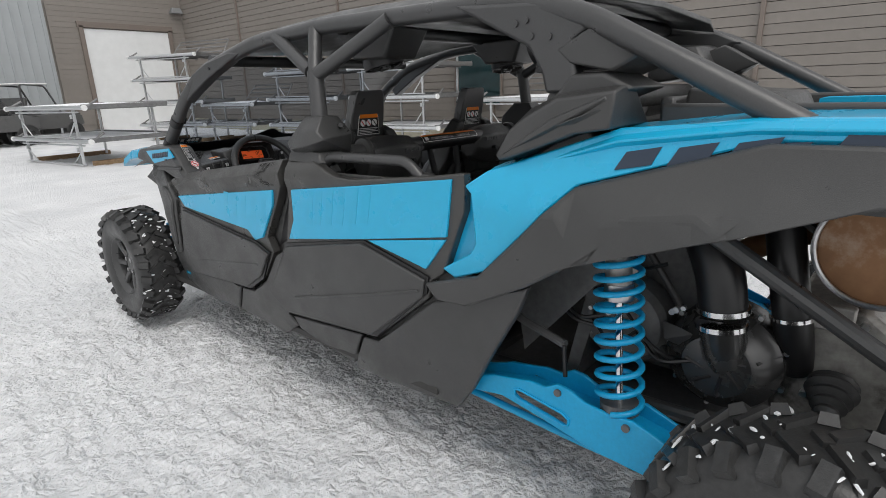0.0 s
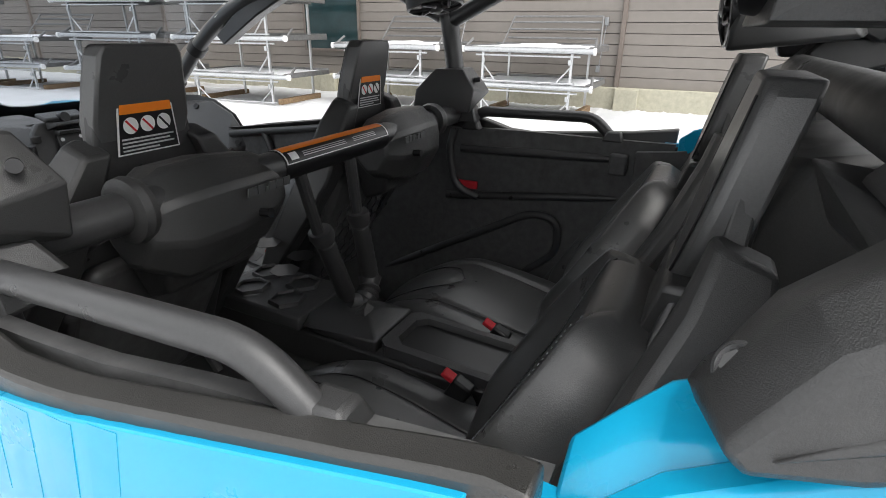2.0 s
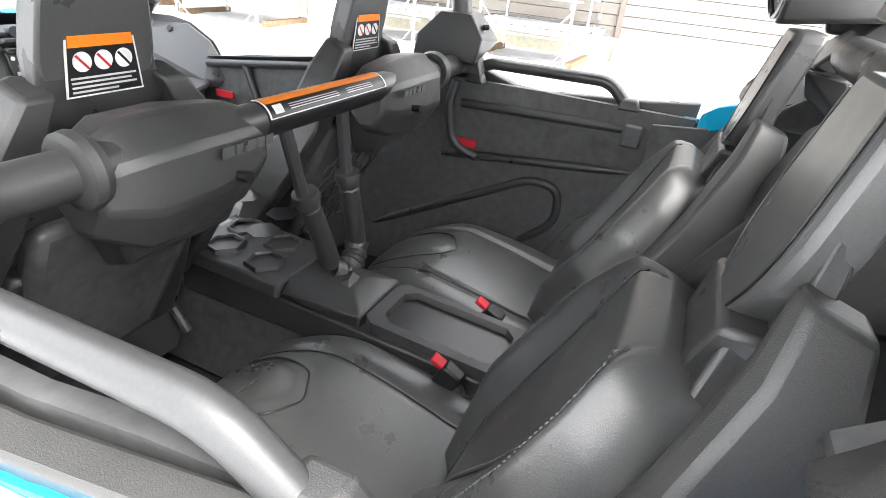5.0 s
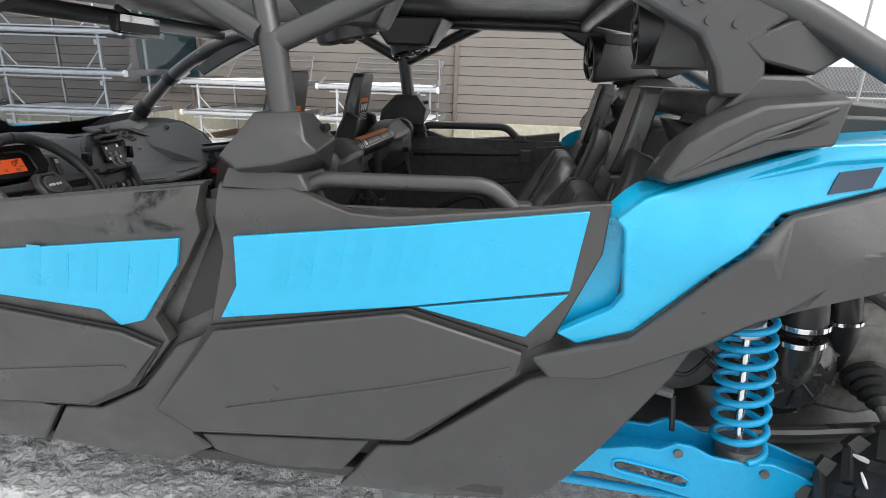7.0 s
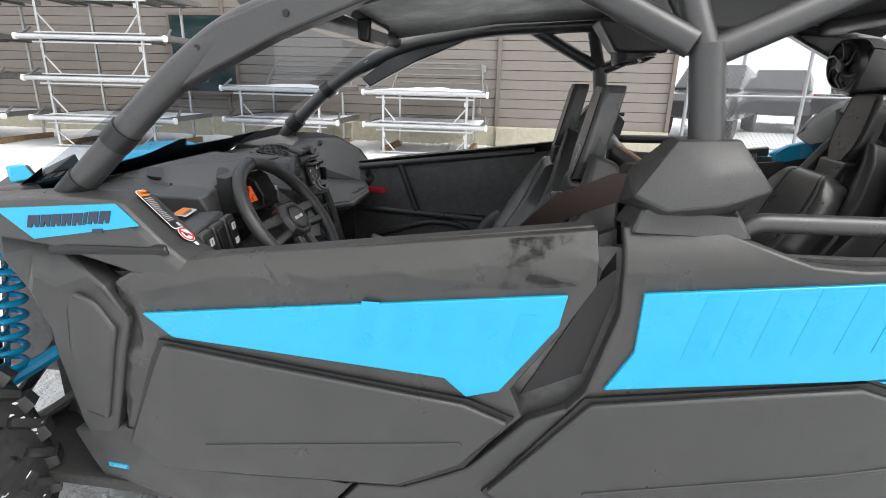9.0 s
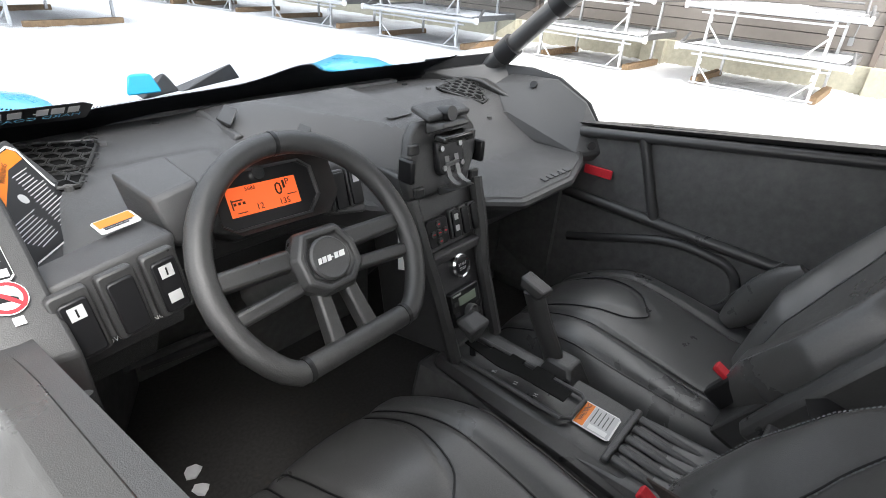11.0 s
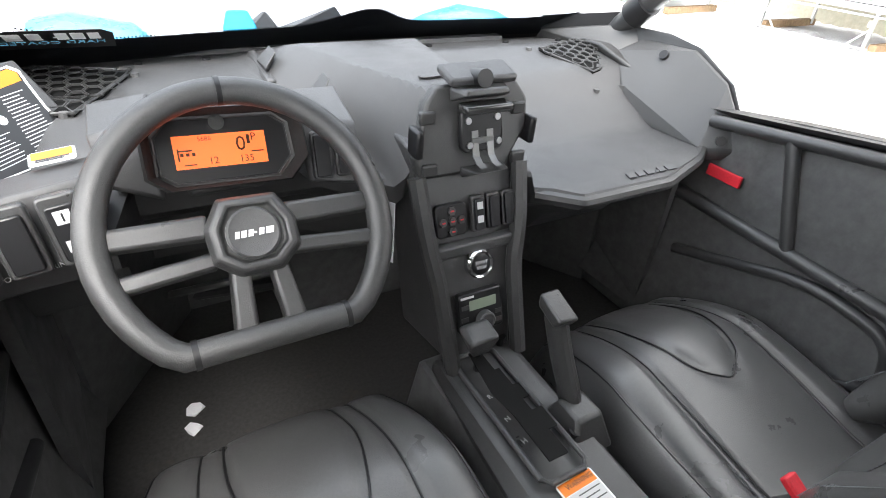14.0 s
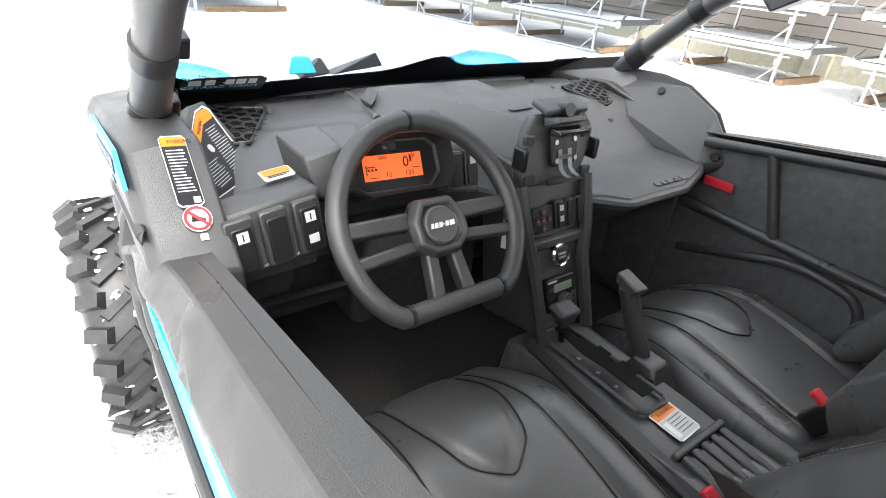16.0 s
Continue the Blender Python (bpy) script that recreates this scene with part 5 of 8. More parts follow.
for s in (-1, 1):
    tri = [(-0.606, 3.010), (-0.585, 3.035), (-0.438, 2.975), (-0.442, 2.952), (-0.522, 2.805), (-0.548, 2.808)] if s < 0 else [(0.640, 2.965), (0.620, 2.99), (0.455, 2.950), (0.460, 2.930), (0.545, 2.845), (0.575, 2.850)]
    # flat near-black backing: the deep vent opening's shade put into colour
    vent = part("air_vent", dash_sheet(tri, 0.003, 0.004), M_VOID, dash_ob, "triangular honeycomb defrost vent")
    grid = B()
    a = 0.0155
    for i in range(-2, 22):
        for j in range(-2, 22):
            cx, cy = 0.42 + i * a * 1.56, 2.82 + j * a * 1.80 + (a * 0.90 if i % 2 else 0)
            if inside((s * cx, cy), tri):
                out = [on_dash(s * cx + a * math.cos(k * math.pi / 3), cy + a * math.sin(k * math.pi / 3), 0.009) for k in range(6)]
                inn = [on_dash(s * cx + a * 0.84 * math.cos(k * math.pi / 3), cy + a * 0.84 * math.sin(k * math.pi / 3), 0.009) for k in range(6)]
                low = [p - Vector((0, 0, 0.0025)) for p in inn]
                loft(grid, [out, inn, low], cap=False)
    part("honeycomb", grid, M_BLACK, vent, kind="stuff")
    part("vent_rim", tube(B(), [on_dash(x, y, 0.006) for x, y in tri], 0.0032, 0, 6, closed=True), M_BLACK, vent)
    for x, y in ((0.60, 3.0), (0.43, 2.96), (0.535, 2.81)):
        part("bolt", cyl(B(), on_dash(s * x, y, -0.002), on_dash(s * x, y, 0.006), 0.0075, n=10), M_DARK, dash_ob)

# dash end caps, with the tray's end wall
part("dash_end", hull(B(), [V(0.712, 2.86, 1.060), V(0.716, 2.70, 1.068), V(0.716, 2.60, 1.022), V(0.710, 2.535, 0.950), V(0.690, 2.512, 0.893), V(0.635, 2.565, 0.884), V(0.615, 2.79, 0.900), V(0.618, 2.82, 0.960), V(0.66, 2.90, 1.022), V(0.655, 2.56, 0.858), V(0.70, 2.88, 0.90), V(0.715, 2.80, 0.90), V(0.69, 2.53, 0.865)]), M_DASH, dash_ob, bevel=0.008, angle=12)
for p, d in (((0.690, 2.765, 1.036), (-0.8, -0.1, 0.5)), ((0.672, 2.545, 0.910), (-0.7, -0.6, 0.3))):
    q = Vector(p)
    part("bolt", cyl(B(), q, q + Vector(d).normalized() * 0.014, 0.011, n=12), M_STICKSHADE, dash_ob)
part("tray_lip", tube(B(), (V(0.165, 2.545, 0.873), V(0.23, 2.486, 0.873), V(0.45, 2.486, 0.873), V(0.60, 2.536, 0.876), V(0.655, 2.57, 0.885)), 0.012, 0.01, 8), M_BLACK, dash_ob)
for i, w in enumerate((0.020, 0.018, 0.018, 0.008, 0.018, 0.026)):
    x = 0.36 + (0.0, 0.026, 0.05, 0.073, 0.085, 0.108)[i]
    part("raised_mark", plate([(x, 0), (x + w, 0), (x + w + 0.006, 0.018 if i != 3 else 0.008), (x + 0.006, 0.018 if i != 3 else 0.008)], (0, 2.505, 0.8895), (1, 0, 0), (0, 1, 0), 0.003), M_EMBOSS, dash_ob)
# steps and recesses of the centre hump
for sx, x0, x1, y0, y1 in ((1, -0.215, -0.185, 3.03, 2.88), (1, 0.135, 0.150, 3.03, 2.80)):
    part("hump_rib", hull(B(), [on_dash(x0 + dx, y, dz) for dx, dz in ((-0.014, -0.004), (0.014, -0.004), (-0.006, 0.010), (0.006, 0.010)) for y in (y0, y1)]), M_DASH, dash_ob, bevel=0.004)
for x, y, k in ((-0.208, 2.93, 0.8), (-0.165, 2.74, 0.6)):
    part("hump_notch", hull(B(), [V(x - 0.020 * k, y + 0.02, 1.035), V(x + 0.018 * k, y + 0.04 * k, 1.060), V(x + 0.020 * k, y - 0.02 * k, 1.058), V(x - 0.012 * k, y - 0.035 * k, 1.030), V(x, y, 1.01)]), M_BLACK, dash_ob, bevel=0.003)
part("hump_slot", plate(rect(-0.035, -0.010, 0.035, 0.010, 0.006), (0.01, 2.665, 1.0685), (1, 0.1, 0), (0, 1, 0), 0.002), M_BLACK, dash_ob, bevel=0.001)
for x, y in ((-0.42, 3.035), (-0.30, 3.045), (0.20, 3.05), (0.42, 3.045), (-0.58, 3.03), (0.58, 3.03)):
    part("bolt", cyl(B(), on_dash(x, y, -0.002), on_dash(x, y, 0.005), 0.008, n=10), M_STICKSHADE, dash_ob)
# shoulders either side of the gauge, with two rockers
part("gauge_shoulder", hull(B(), [V(-0.500, 2.61, 1.045), V(-0.440, 2.60, 1.062), V(-0.490, 2.585, 0.985), V(-0.430, 2.590, 0.955), V(-0.50, 2.74, 1.045), V(-0.42, 2.74, 1.055), V(-0.49, 2.70, 0.95), V(-0.42, 2.70, 0.93)]), M_DASH, dash_ob, bevel=0.006)
part("gauge_shoulder", hull(B(), [V(-0.250, 2.60, 1.040), V(-0.160, 2.60, 1.030), V(-0.240, 2.575, 0.955), V(-0.165, 2.565, 0.945), V(-0.25, 2.72, 1.05), V(-0.15, 2.72, 1.05), V(-0.24, 2.70, 0.93), V(-0.16, 2.70, 0.93)]), M_DASH, dash_ob, bevel=0.006)
for a in (-0.222, -0.188):
    sb = part("switch_bay", plate(rect(-0.014, -0.034, 0.014, 0.034, 0.003), (a, 2.580, 0.995), (1, -0.05, 0), (0, 0.28, 0.96), 0.010), M_BLACK, dash_ob, bevel=0.002)
    part("rocker", plate(rect(-0.011, -0.030, 0.011, 0.030, 0.002), (a, 2.580, 0.995), (1, -0.05, 0), (0, 0.28, 0.96), 0.005, 0.010), M_STICKSHADE, sb, bevel=0.002)
part("rocker_mark", plate(rect(-0.006, 0.008, 0.006, 0.022), (-0.188, 2.580, 0.995), (1, -0.05, 0), (0, 0.28, 0.96), 0.0006, 0.0152), M_TEXT, sb)

# ---- gauge ----
G0, GU, GV = V(-0.350, 2.585, 1.020), Vector((1, -0.02, -0.03)), Vector((0, 0.45, 0.89))
gauge = part("gauge_pod", add(plate([(-0.088, -0.030), (-0.066, -0.046), (0.070, -0.046), (0.094, -0.020), (0.090, 0.030), (0.070, 0.046), (-0.066, 0.046), (-0.088, 0.024)], G0, GU, GV, 0.030, -0.030), hull(B(), [V(-0.42, 2.60, 1.05), V(-0.27, 2.60, 1.05), V(-0.42, 2.66, 1.03), V(-0.27, 2.66, 1.03), V(-0.40, 2.60, 0.95), V(-0.30, 2.60, 0.95), V(-0.4, 2.66, 0.93), V(-0.3, 2.66, 0.93)])), M_BLACK, car, "digital gauge with orange backlit display", 0.005)
part("gauge_glass", plate([(-0.078, -0.026), (-0.060, -0.039), (0.062, -0.039), (0.083, -0.016), (0.080, 0.026), (0.062, 0.039), (-0.060, 0.039), (-0.078, 0.020)], G0, GU, GV, 0.001, 0.001), M_STICKSHADE, gauge)
rim = B()
rp = [(-0.084, -0.028), (-0.063, -0.043), (0.066, -0.043), (0.089, -0.018), (0.086, 0.028), (0.066, 0.043), (-0.063, 0.043), (-0.084, 0.022)]
gu, gv = GU.normalized(), (GV - GU.normalized() * GV.dot(GU.normalized())).normalized()
gw = gu.cross(gv)
tube(rim, [G0 + gu * a + gv * b + gw * 0.002 for a, b in rp], 0.004, 0, 8, closed=True)
part("gauge_bezel", rim, M_TUBE, gauge)
part("gauge_hood", loft(B(), [[G0 + gu * (a * k) + gv * (b * k) + gw * c for a, b in rp] for k, c in ((1.04, -0.030), (1.13, 0.000), (1.16, 0.034), (1.12, 0.040), (1.08, 0.034), (1.0, 0.003))], cap=False), M_MATTE, gauge, "matt black hood round the display", angle=50)
lcd = part("display", plate(rect(-0.060, -0.022, 0.054, 0.020), G0, GU, GV, 0.0008, 0.002), M_LCD, gauge, "orange backlit liquid-crystal display")
part("round_button", cyl(B(), G0 + gv * 0.034 + gu * -0.004, G0 + gv * 0.034 + gu * -0.004 + gw * 0.008, 0.010, n=20), M_CHROME, gauge)


def on_gauge(a, b):
    return G0 + gu * a + gv * b + gw * 0.003


for txt, a, b, h in (("0", 0.016, -0.004, 0.019), ("P", 0.036, 0.008, 0.010), ("12", -0.018, -0.018, 0.009), ("135", 0.020, -0.019, 0.009), ("5686", -0.030, 0.012, 0.006)):
    letters(txt, on_gauge(a, b), gu, gv, h, M_LCDINK, lcd, "digits", thick=0.0006)
seg = B()
for q in (rect(-0.055, 0.0, -0.038, 0.002), rect(-0.056, -0.012, -0.054, 0.004), rect(-0.05, -0.018, -0.035, -0.0165), rect(0.034, -0.007, 0.050, -0.0055), rect(0.030, 0.004, 0.034, 0.016), rect(-0.053, -0.006, -0.049, -0.002), rect(-0.046, -0.006, -0.042, -0.002), rect(-0.039, -0.006, -0.035, -0.002)):
    add(seg, plate(q, G0, GU, GV, 0.0005, 0.0029))
part("segments", seg, M_LCDINK, lcd, kind="stuff")

# ---- steering wheel ----
SH, SN = V(-0.350, 2.452, 0.964), Vector((0, -0.8, 0.6))
SU, SV = Vector((1, 0, 0)), Vector((0, 0.6, 0.8))


def sw(a, b, c=0.0):
    return SH + SU * a + SV * b + SN * c


rim_pts = []
for k in range(48):
    t = 2 * math.pi * k / 48 + math.pi / 2
    x, y = 0.163 * math.cos(t), 0.168 * math.sin(t) + 0.008
    if y < -0.122:
        y = -0.122 - 0.10 * (y + 0.122) * 0
    rim_pts.append(sw(x, y))
stw = part("steering_wheel", tube(B(), rim_pts, 0.0165, 0, 16, closed=True), M_BLACK, car, "grained black flat-bottomed steering wheel", angle=60)
for (a0, b0), (a1, b1), w0, w1 in (((-0.045, 0.018), (-0.152, 0.022), 0.017, 0.015), ((-0.045, -0.022), (-0.150, -0.030), 0.012, 0.012), ((0.045, 0.018), (0.152, 0.016), 0.017, 0.015), ((0.045, -0.022), (0.150, -0.032), 0.012, 0.012), ((-0.022, -0.035), (-0.030, -0.118), 0.013, 0.016), ((0.022, -0.035), (0.030, -0.118), 0.013, 0.016)):
    d = Vector((a1 - a0, b1 - b0)).normalized()
    nn = Vector((-d.y, d.x))
    sp = B()
    loft(sp, [[sw(a + nn.x * w * k, b + nn.y * w * k, c) for k, c in ((-1, -0.016), (1, -0.016), (0.75, 0.004), (-0.75, 0.004))] for a, b, w in ((a0, b0, w0), (a1, b1, w1))])
    part("spoke", sp, M_BLACK, stw, bevel=0.004)
hub6 = [(0.052, 0.012), (0.034, 0.044), (-0.030, 0.046), (-0.050, 0.014), (-0.048, -0.026), (-0.022, -0.046), (0.026, -0.046), (0.052, -0.022)]
hubp = B()
loft(hubp, [[sw(a * k, b * k, c) for a, b in hub6] for k, c in ((1.0, -0.02), (1.05, 0.004), (0.92, 0.018), (0.74, 0.020), (0.70, 0.013))])
hub = part("hub_cover", hubp, M_BLACK, stw, bevel=0.003)
part("hub_disc", lathe(B(), sw(0, 0, 0.012), SN, [(0, 0.031), (0.006, 0.031), (0.009, 0.028), (0.007, 0.022), (0.0075, 0.001)], 28), M_DASH, hub)
for i, w in enumerate((0.005, 0.006, 0.006, 0.003, 0.006, 0.009)):
    a = -0.022 + (0, 0.007, 0.015, 0.0225, 0.027, 0.035)[i]
    part("badge_mark", plate([(a, -0.004), (a + w, -0.004), (a + w + 0.002, 0.004), (a + 0.002, 0.004)] if i != 3 else rect(a, -0.001, a + w, 0.001), sw(0, 0, 0.0198), SU, SV, 0.001), M_WHITE, hub)
for x in (-0.038, 0.038):
    part("rim_joint", tube(B(), (sw(x * 2.42, -0.122, 0), sw(x * 2.24, -0.122, 0)), 0.0178, 0, 14), M_STICKSHADE, stw)
part("rim_joint", tube(B(), (sw(-0.003, 0.176, 0), sw(0.003, 0.176, 0)), 0.0175, 0, 14), M_STICKSHADE, stw)
part("steering_column", tube(B(), (sw(0, 0, -0.02), sw(0, 0.0, -0.22)), 0.035, 0, 14), M_DARK, stw)
part("key_tag", plate(rect(-0.014, -0.045, 0.014, 0.045), V(-0.165, 2.47, 0.915), (0.35, -0.9, 0.1), (0.1, 0.1, 1), 0.001), M_WHITE, car, "white paper key tag")

# ---- centre stack ----
CO, CU, CV = V(0.006, 2.50, 0.825), Vector((1, 0, 0)), Vector((0, 0.30, 0.95))
part("stack_body", hull(B(), [V(-0.085, 2.56, 0.99), V(0.105, 2.56, 0.99), V(-0.075, 2.505, 0.835), V(0.09, 2.505, 0.835), V(-0.055, 2.44, 0.63), V(0.075, 2.44, 0.63), V(-0.06, 2.62, 0.60), V(0.08, 2.62, 0.60), V(-0.09, 2.66, 1.0), V(0.11, 2.66, 1.0)]), M_DASH, car, "black centre stack with switches, starter button and radio", 0.006)
stack = bpy.data.objects["stack_body"]
for s, x0, x1 in ((-1, -0.088, -0.058), (1, 0.105, 0.08)):
    part("stack_rail", tube(B(), (V(x0, 2.535, 0.955), V(x0 * 0.93, 2.50, 0.86), V(x0 * 0.78, 2.478, 0.79), V(x1, 2.42, 0.63)), 0.015, 0.03, 8), M_BLACK, stack)
cw = CU.cross(CV).normalized()


def st_at(a, b, lift=0.0):
    return CO + CU * a + CV.normalized() * b + cw * lift


pad5 = part("audio_keypad", plate(rect(-0.070, 0.030, -0.012, 0.085, 0.006), CO, CU, CV, 0.012, 0.0), M_STICKSHADE, stack, "five-button audio keypad", 0.002)
for a, b in ((-0.041, 0.057), (-0.041, 0.074), (-0.041, 0.040), (-0.058, 0.057), (-0.024, 0.057)):
    part("key", cyl(B(), st_at(a, b, 0.012), st_at(a, b, 0.016), 0.0072, n=6), M_BLACK, pad5)
    part("key_mark", plate(rect(a - 0.003, b - 0.0012, a + 0.003, b + 0.0012), CO, CU, CV, 0.0005, 0.0162), M_REDINK, pad5)
for a in (0.000, 0.030, 0.060):
    sb = part("switch_bay", plate(rect(a - 0.001, 0.028, a + 0.024, 0.090, 0.003), CO, CU, CV, 0.010), M_BLACK, stack, bevel=0.002)
    part("rocker", plate(rect(a + 0.002, 0.032, a + 0.021, 0.086, 0.002), CO, CU, CV, 0.006, 0.010), M_STICKSHADE, sb, bevel=0.002)
    if a == 0.0:
        for b in (0.045, 0.068):
            part("rocker_mark", plate(rect(a + 0.006, b, a + 0.017, b + 0.012), CO, CU, CV, 0.0005, 0.0162), M_TEXT, sb)
part("shoulder_trim", hull(B(), [st_at(-0.085, 0.02, 0), st_at(0.10, 0.02, 0), st_at(-0.075, -0.005, 0.012), st_at(0.09, -0.005, 0.012), st_at(-0.08, 0.012, 0.016), st_at(0.095, 0.012, 0.016), st_at(-0.07, -0.01, 0), st_at(0.085, -0.01, 0)]), M_DASH, stack, bevel=0.003)
btn = part("starter_button", lathe(B(), st_at(0.008, -0.028, 0.0), cw, [(0, 0.026), (0.012, 0.026), (0.016, 0.023), (0.014, 0.0185)], 32), M_CHROME, stack, "chrome-ringed engine start button")
part("button_face", lathe(B(), st_at(0.008, -0.028, 0.0), cw, [(0.002, 0.0185), (0.0145, 0.0185), (0.0155, 0.016), (0.0155, 0.001)], 28), M_STICKSHADE, btn)
letters("START", st_at(0.008, -0.027, 0.0158), CU, CV, 0.0058, M_WHITE, btn, thick=0.0004, centre=True)
letters("STOP", st_at(0.008, -0.036, 0.0158), CU, CV, 0.0058, M_WHITE, btn, thick=0.0004, centre=True)
radio = part("radio", plate(rect(-0.042, -0.150, 0.046, -0.074, 0.004), CO, CU, CV, 0.016), M_STICKSHADE, stack, "compact marine radio with small screen and knob", 0.003)
part("radio_screen", plate(rect(-0.022, -0.106, 0.032, -0.088), CO, CU, CV, 0.001, 0.0162), M_GREENLCD, radio)
part("volume_knob", lathe(B(), st_at(0.006, -0.128, 0.016), cw, [(0, 0.017), (0.012, 0.0165), (0.014, 0.014), (0.012, 0.011), (0.012, 0.001)], 24), M_DASH, radio)
for a, b in ((-0.032, -0.120), (-0.032, -0.136), (0.036, -0.120), (0.036, -0.136), (-0.03, -0.098)):
    part("radio_key", plate(rect(a - 0.007, b - 0.004, a + 0.007, b + 0.004), CO, CU, CV, 0.002, 0.016), M_BLACK, radio)
part("radio_mark", plate(rect(-0.038, -0.083, -0.012, -0.079), CO, CU, CV, 0.0005, 0.0162), M_TEXT, radio)

# phone or tablet holder on top of the stack
PO, PV = V(0.010, 2.555, 1.010), Vector((0, 0.22, 0.97))
pw = CU.cross(PV).normalized()


def ph(a, b, lift=0.0):
    return PO + CU * a + PV.normalized() * b + pw * lift


holder = part("device_holder", plate([(-0.055, 0.075), (-0.075, 0.050), (-0.098, -0.035), (-0.090, -0.065), (0.070, -0.065), (0.085, -0.040), (0.112, 0.0), (0.112, 0.045), (0.090, 0.075)], PO, CU, PV, 0.026, -0.02), M_BLACK, car, "black device holder with clamp and bolts", 0.006)
part("holder_plate", plate(rect(-0.022, -0.030, 0.055, 0.040, 0.008), PO, CU, PV, 0.012, 0.006), M_STICKSHADE, holder, bevel=0.003)
for a, b in ((-0.010, 0.020), (0.044, 0.022), (-0.008, -0.018), (0.046, -0.016)):
    part("screw", cyl(B(), ph(a, b, 0.016), ph(a, b, 0.021), 0.0055, n=10), M_STEEL, holder)
part("clamp_jaw", hull(B(), [ph(-0.035, 0.050, 0.006), ph(0.065, 0.050, 0.006), ph(-0.025, 0.058, 0.04), ph(0.055, 0.058, 0.04), ph(-0.035, 0.072, 0.006), ph(0.065, 0.072, 0.006), ph(-0.02, 0.068, 0.038), ph(0.05, 0.068, 0.038)]), M_BLACK, holder, bevel=0.003)
part("clamp_jaw", hull(B(), [ph(-0.02, -0.070, 0.006), ph(0.06, -0.070, 0.006), ph(-0.01, -0.058, 0.045), ph(0.05, -0.058, 0.045), ph(-0.02, -0.052, 0.006), ph(0.06, -0.052, 0.006)]), M_BLACK, holder, bevel=0.003)
part("clamp_knob", cyl(B(), ph(0.012, 0.082, -0.01), ph(0.012, 0.082, 0.035), 0.014, n=14), M_STICKSHADE, holder)
part("clamp_cap", box(B(), ph(0.02, 0.088, 0.0), (0.12, 0.05, 0.014), rot=(15, 0, 0)), M_DASH, holder, bevel=0.005)
for s, a in ((-1, -0.094), (1, 0.114)):
    part("grip_pad", box(B(), ph(a, -0.005, 0.004), (0.012, 0.035, 0.045)), M_STICKSHADE, holder, bevel=0.004)
for a in (0.002, 0.030):
    part("clip_prong", loft(B(), [[ph(a - 0.006, b, c), ph(a + 0.006, b, c), ph(a + 0.006, b, c + 0.003), ph(a - 0.006, b, c + 0.003)] for b, c in ((0.004, 0.016), (-0.020, 0.017), (-0.036, 0.020), (-0.046, 0.030), (-0.050, 0.042))]), M_ALUDULLSHADE, holder)
part("clip_bridge", box(B(), ph(0.016, -0.012, 0.0185), (0.040, 0.004, 0.010)), M_ALUDULLSHADE, holder, bevel=0.001)
part("clamp_bar", box(B(), ph(0.016, 0.040, 0.030), (0.085, 0.030, 0.014)), M_GLOSS, holder, bevel=0.004)
for a0, a1 in ((-0.088, -0.062), (0.078, 0.104)):
    for b0 in (-0.050, 0.030):
        part("holder_rib", box(B(), ph((a0 + a1) / 2, b0, 0.008), (a1 - a0, 0.010, 0.020)), M_BLACK, holder, bevel=0.003)

# ---- shifter, hand grip, front console ----
fc = part("front_console", hull(B(), [V(sx * x, y, z) for sx in (-1, 1) for x, y, z in ((0.085, 2.46, 0.61), (0.075, 2.46, 0.635), (0.075, 2.15, 0.628), (0.10, 2.15, 0.60), (0.085, 1.88, 0.60), (0.10, 1.88, 0.56), (0.075, 2.0, 0.612))]), M_BLACK, car, "black front console with gated shifter", 0.008)
gate = [(-0.030, 2.42), (-0.012, 2.42), (-0.012, 2.37), (-0.004, 2.37), (-0.004, 2.33), (0.006, 2.33), (0.006, 2.30), (-0.006, 2.30), (-0.006, 2.275), (0.010, 2.275), (0.010, 2.235), (-0.004, 2.235), (-0.004, 2.19), (-0.034, 2.19), (-0.034, 2.28), (-0.040, 2.33)]
# gate slot laid on as a black plate, its inner shade as colour
part("shift_gate", plate([(a * 1.15, b) for a, b in gate], (0.004, 0, 0.6375), (1, 0, 0), (0, 1, 0.01), 0.0025), M_VOID, fc)
gr = B()
tube(gr, [V(a, b, 0.639) for a, b in rect(-0.052, 2.17, 0.03, 2.44, 0.012)], 0.005, 0, 8, closed=True)
part("gate_rim", gr, M_DASH, fc)
for txt, y in (("R", 2.335), ("N", 2.285), ("H", 2.24)):
    letters(txt, V(-0.038, y, 0.6405), (0.97, 0.2, 0), (-0.2, 0.97, 0), 0.009, M_TEXT, fc, thick=0.0005)
part("shift_lever", tube(B(), (V(-0.018, 2.405, 0.63), V(-0.016, 2.415, 0.68)), 0.007, 0, 10), M_STICKSHADE, fc)
part("shift_knob", hull(B(), [V(-0.018 + x, 2.415 + y, z) for x, y, z in ((-0.030, -0.02, 0.705), (0.03, -0.02, 0.705), (-0.03, 0.025, 0.715), (0.03, 0.025, 0.715), (-0.014, -0.012, 0.668), (0.014, -0.012, 0.668), (-0.02, 0.012, 0.725), (0.02, 0.012, 0.725), (-0.024, -0.026, 0.715), (0.024, -0.026, 0.715))]), M_DASH, fc, bevel=0.005)
grip = part("grab_grip", tube(B(), (V(0.075, 2.255, 0.60), V(0.075, 2.275, 0.66), V(0.070, 2.31, 0.72), V(0.064, 2.335, 0.785)), 0.022, 0.04, 14, squash=0.75), M_BLACK, car, "upright black grab handle")
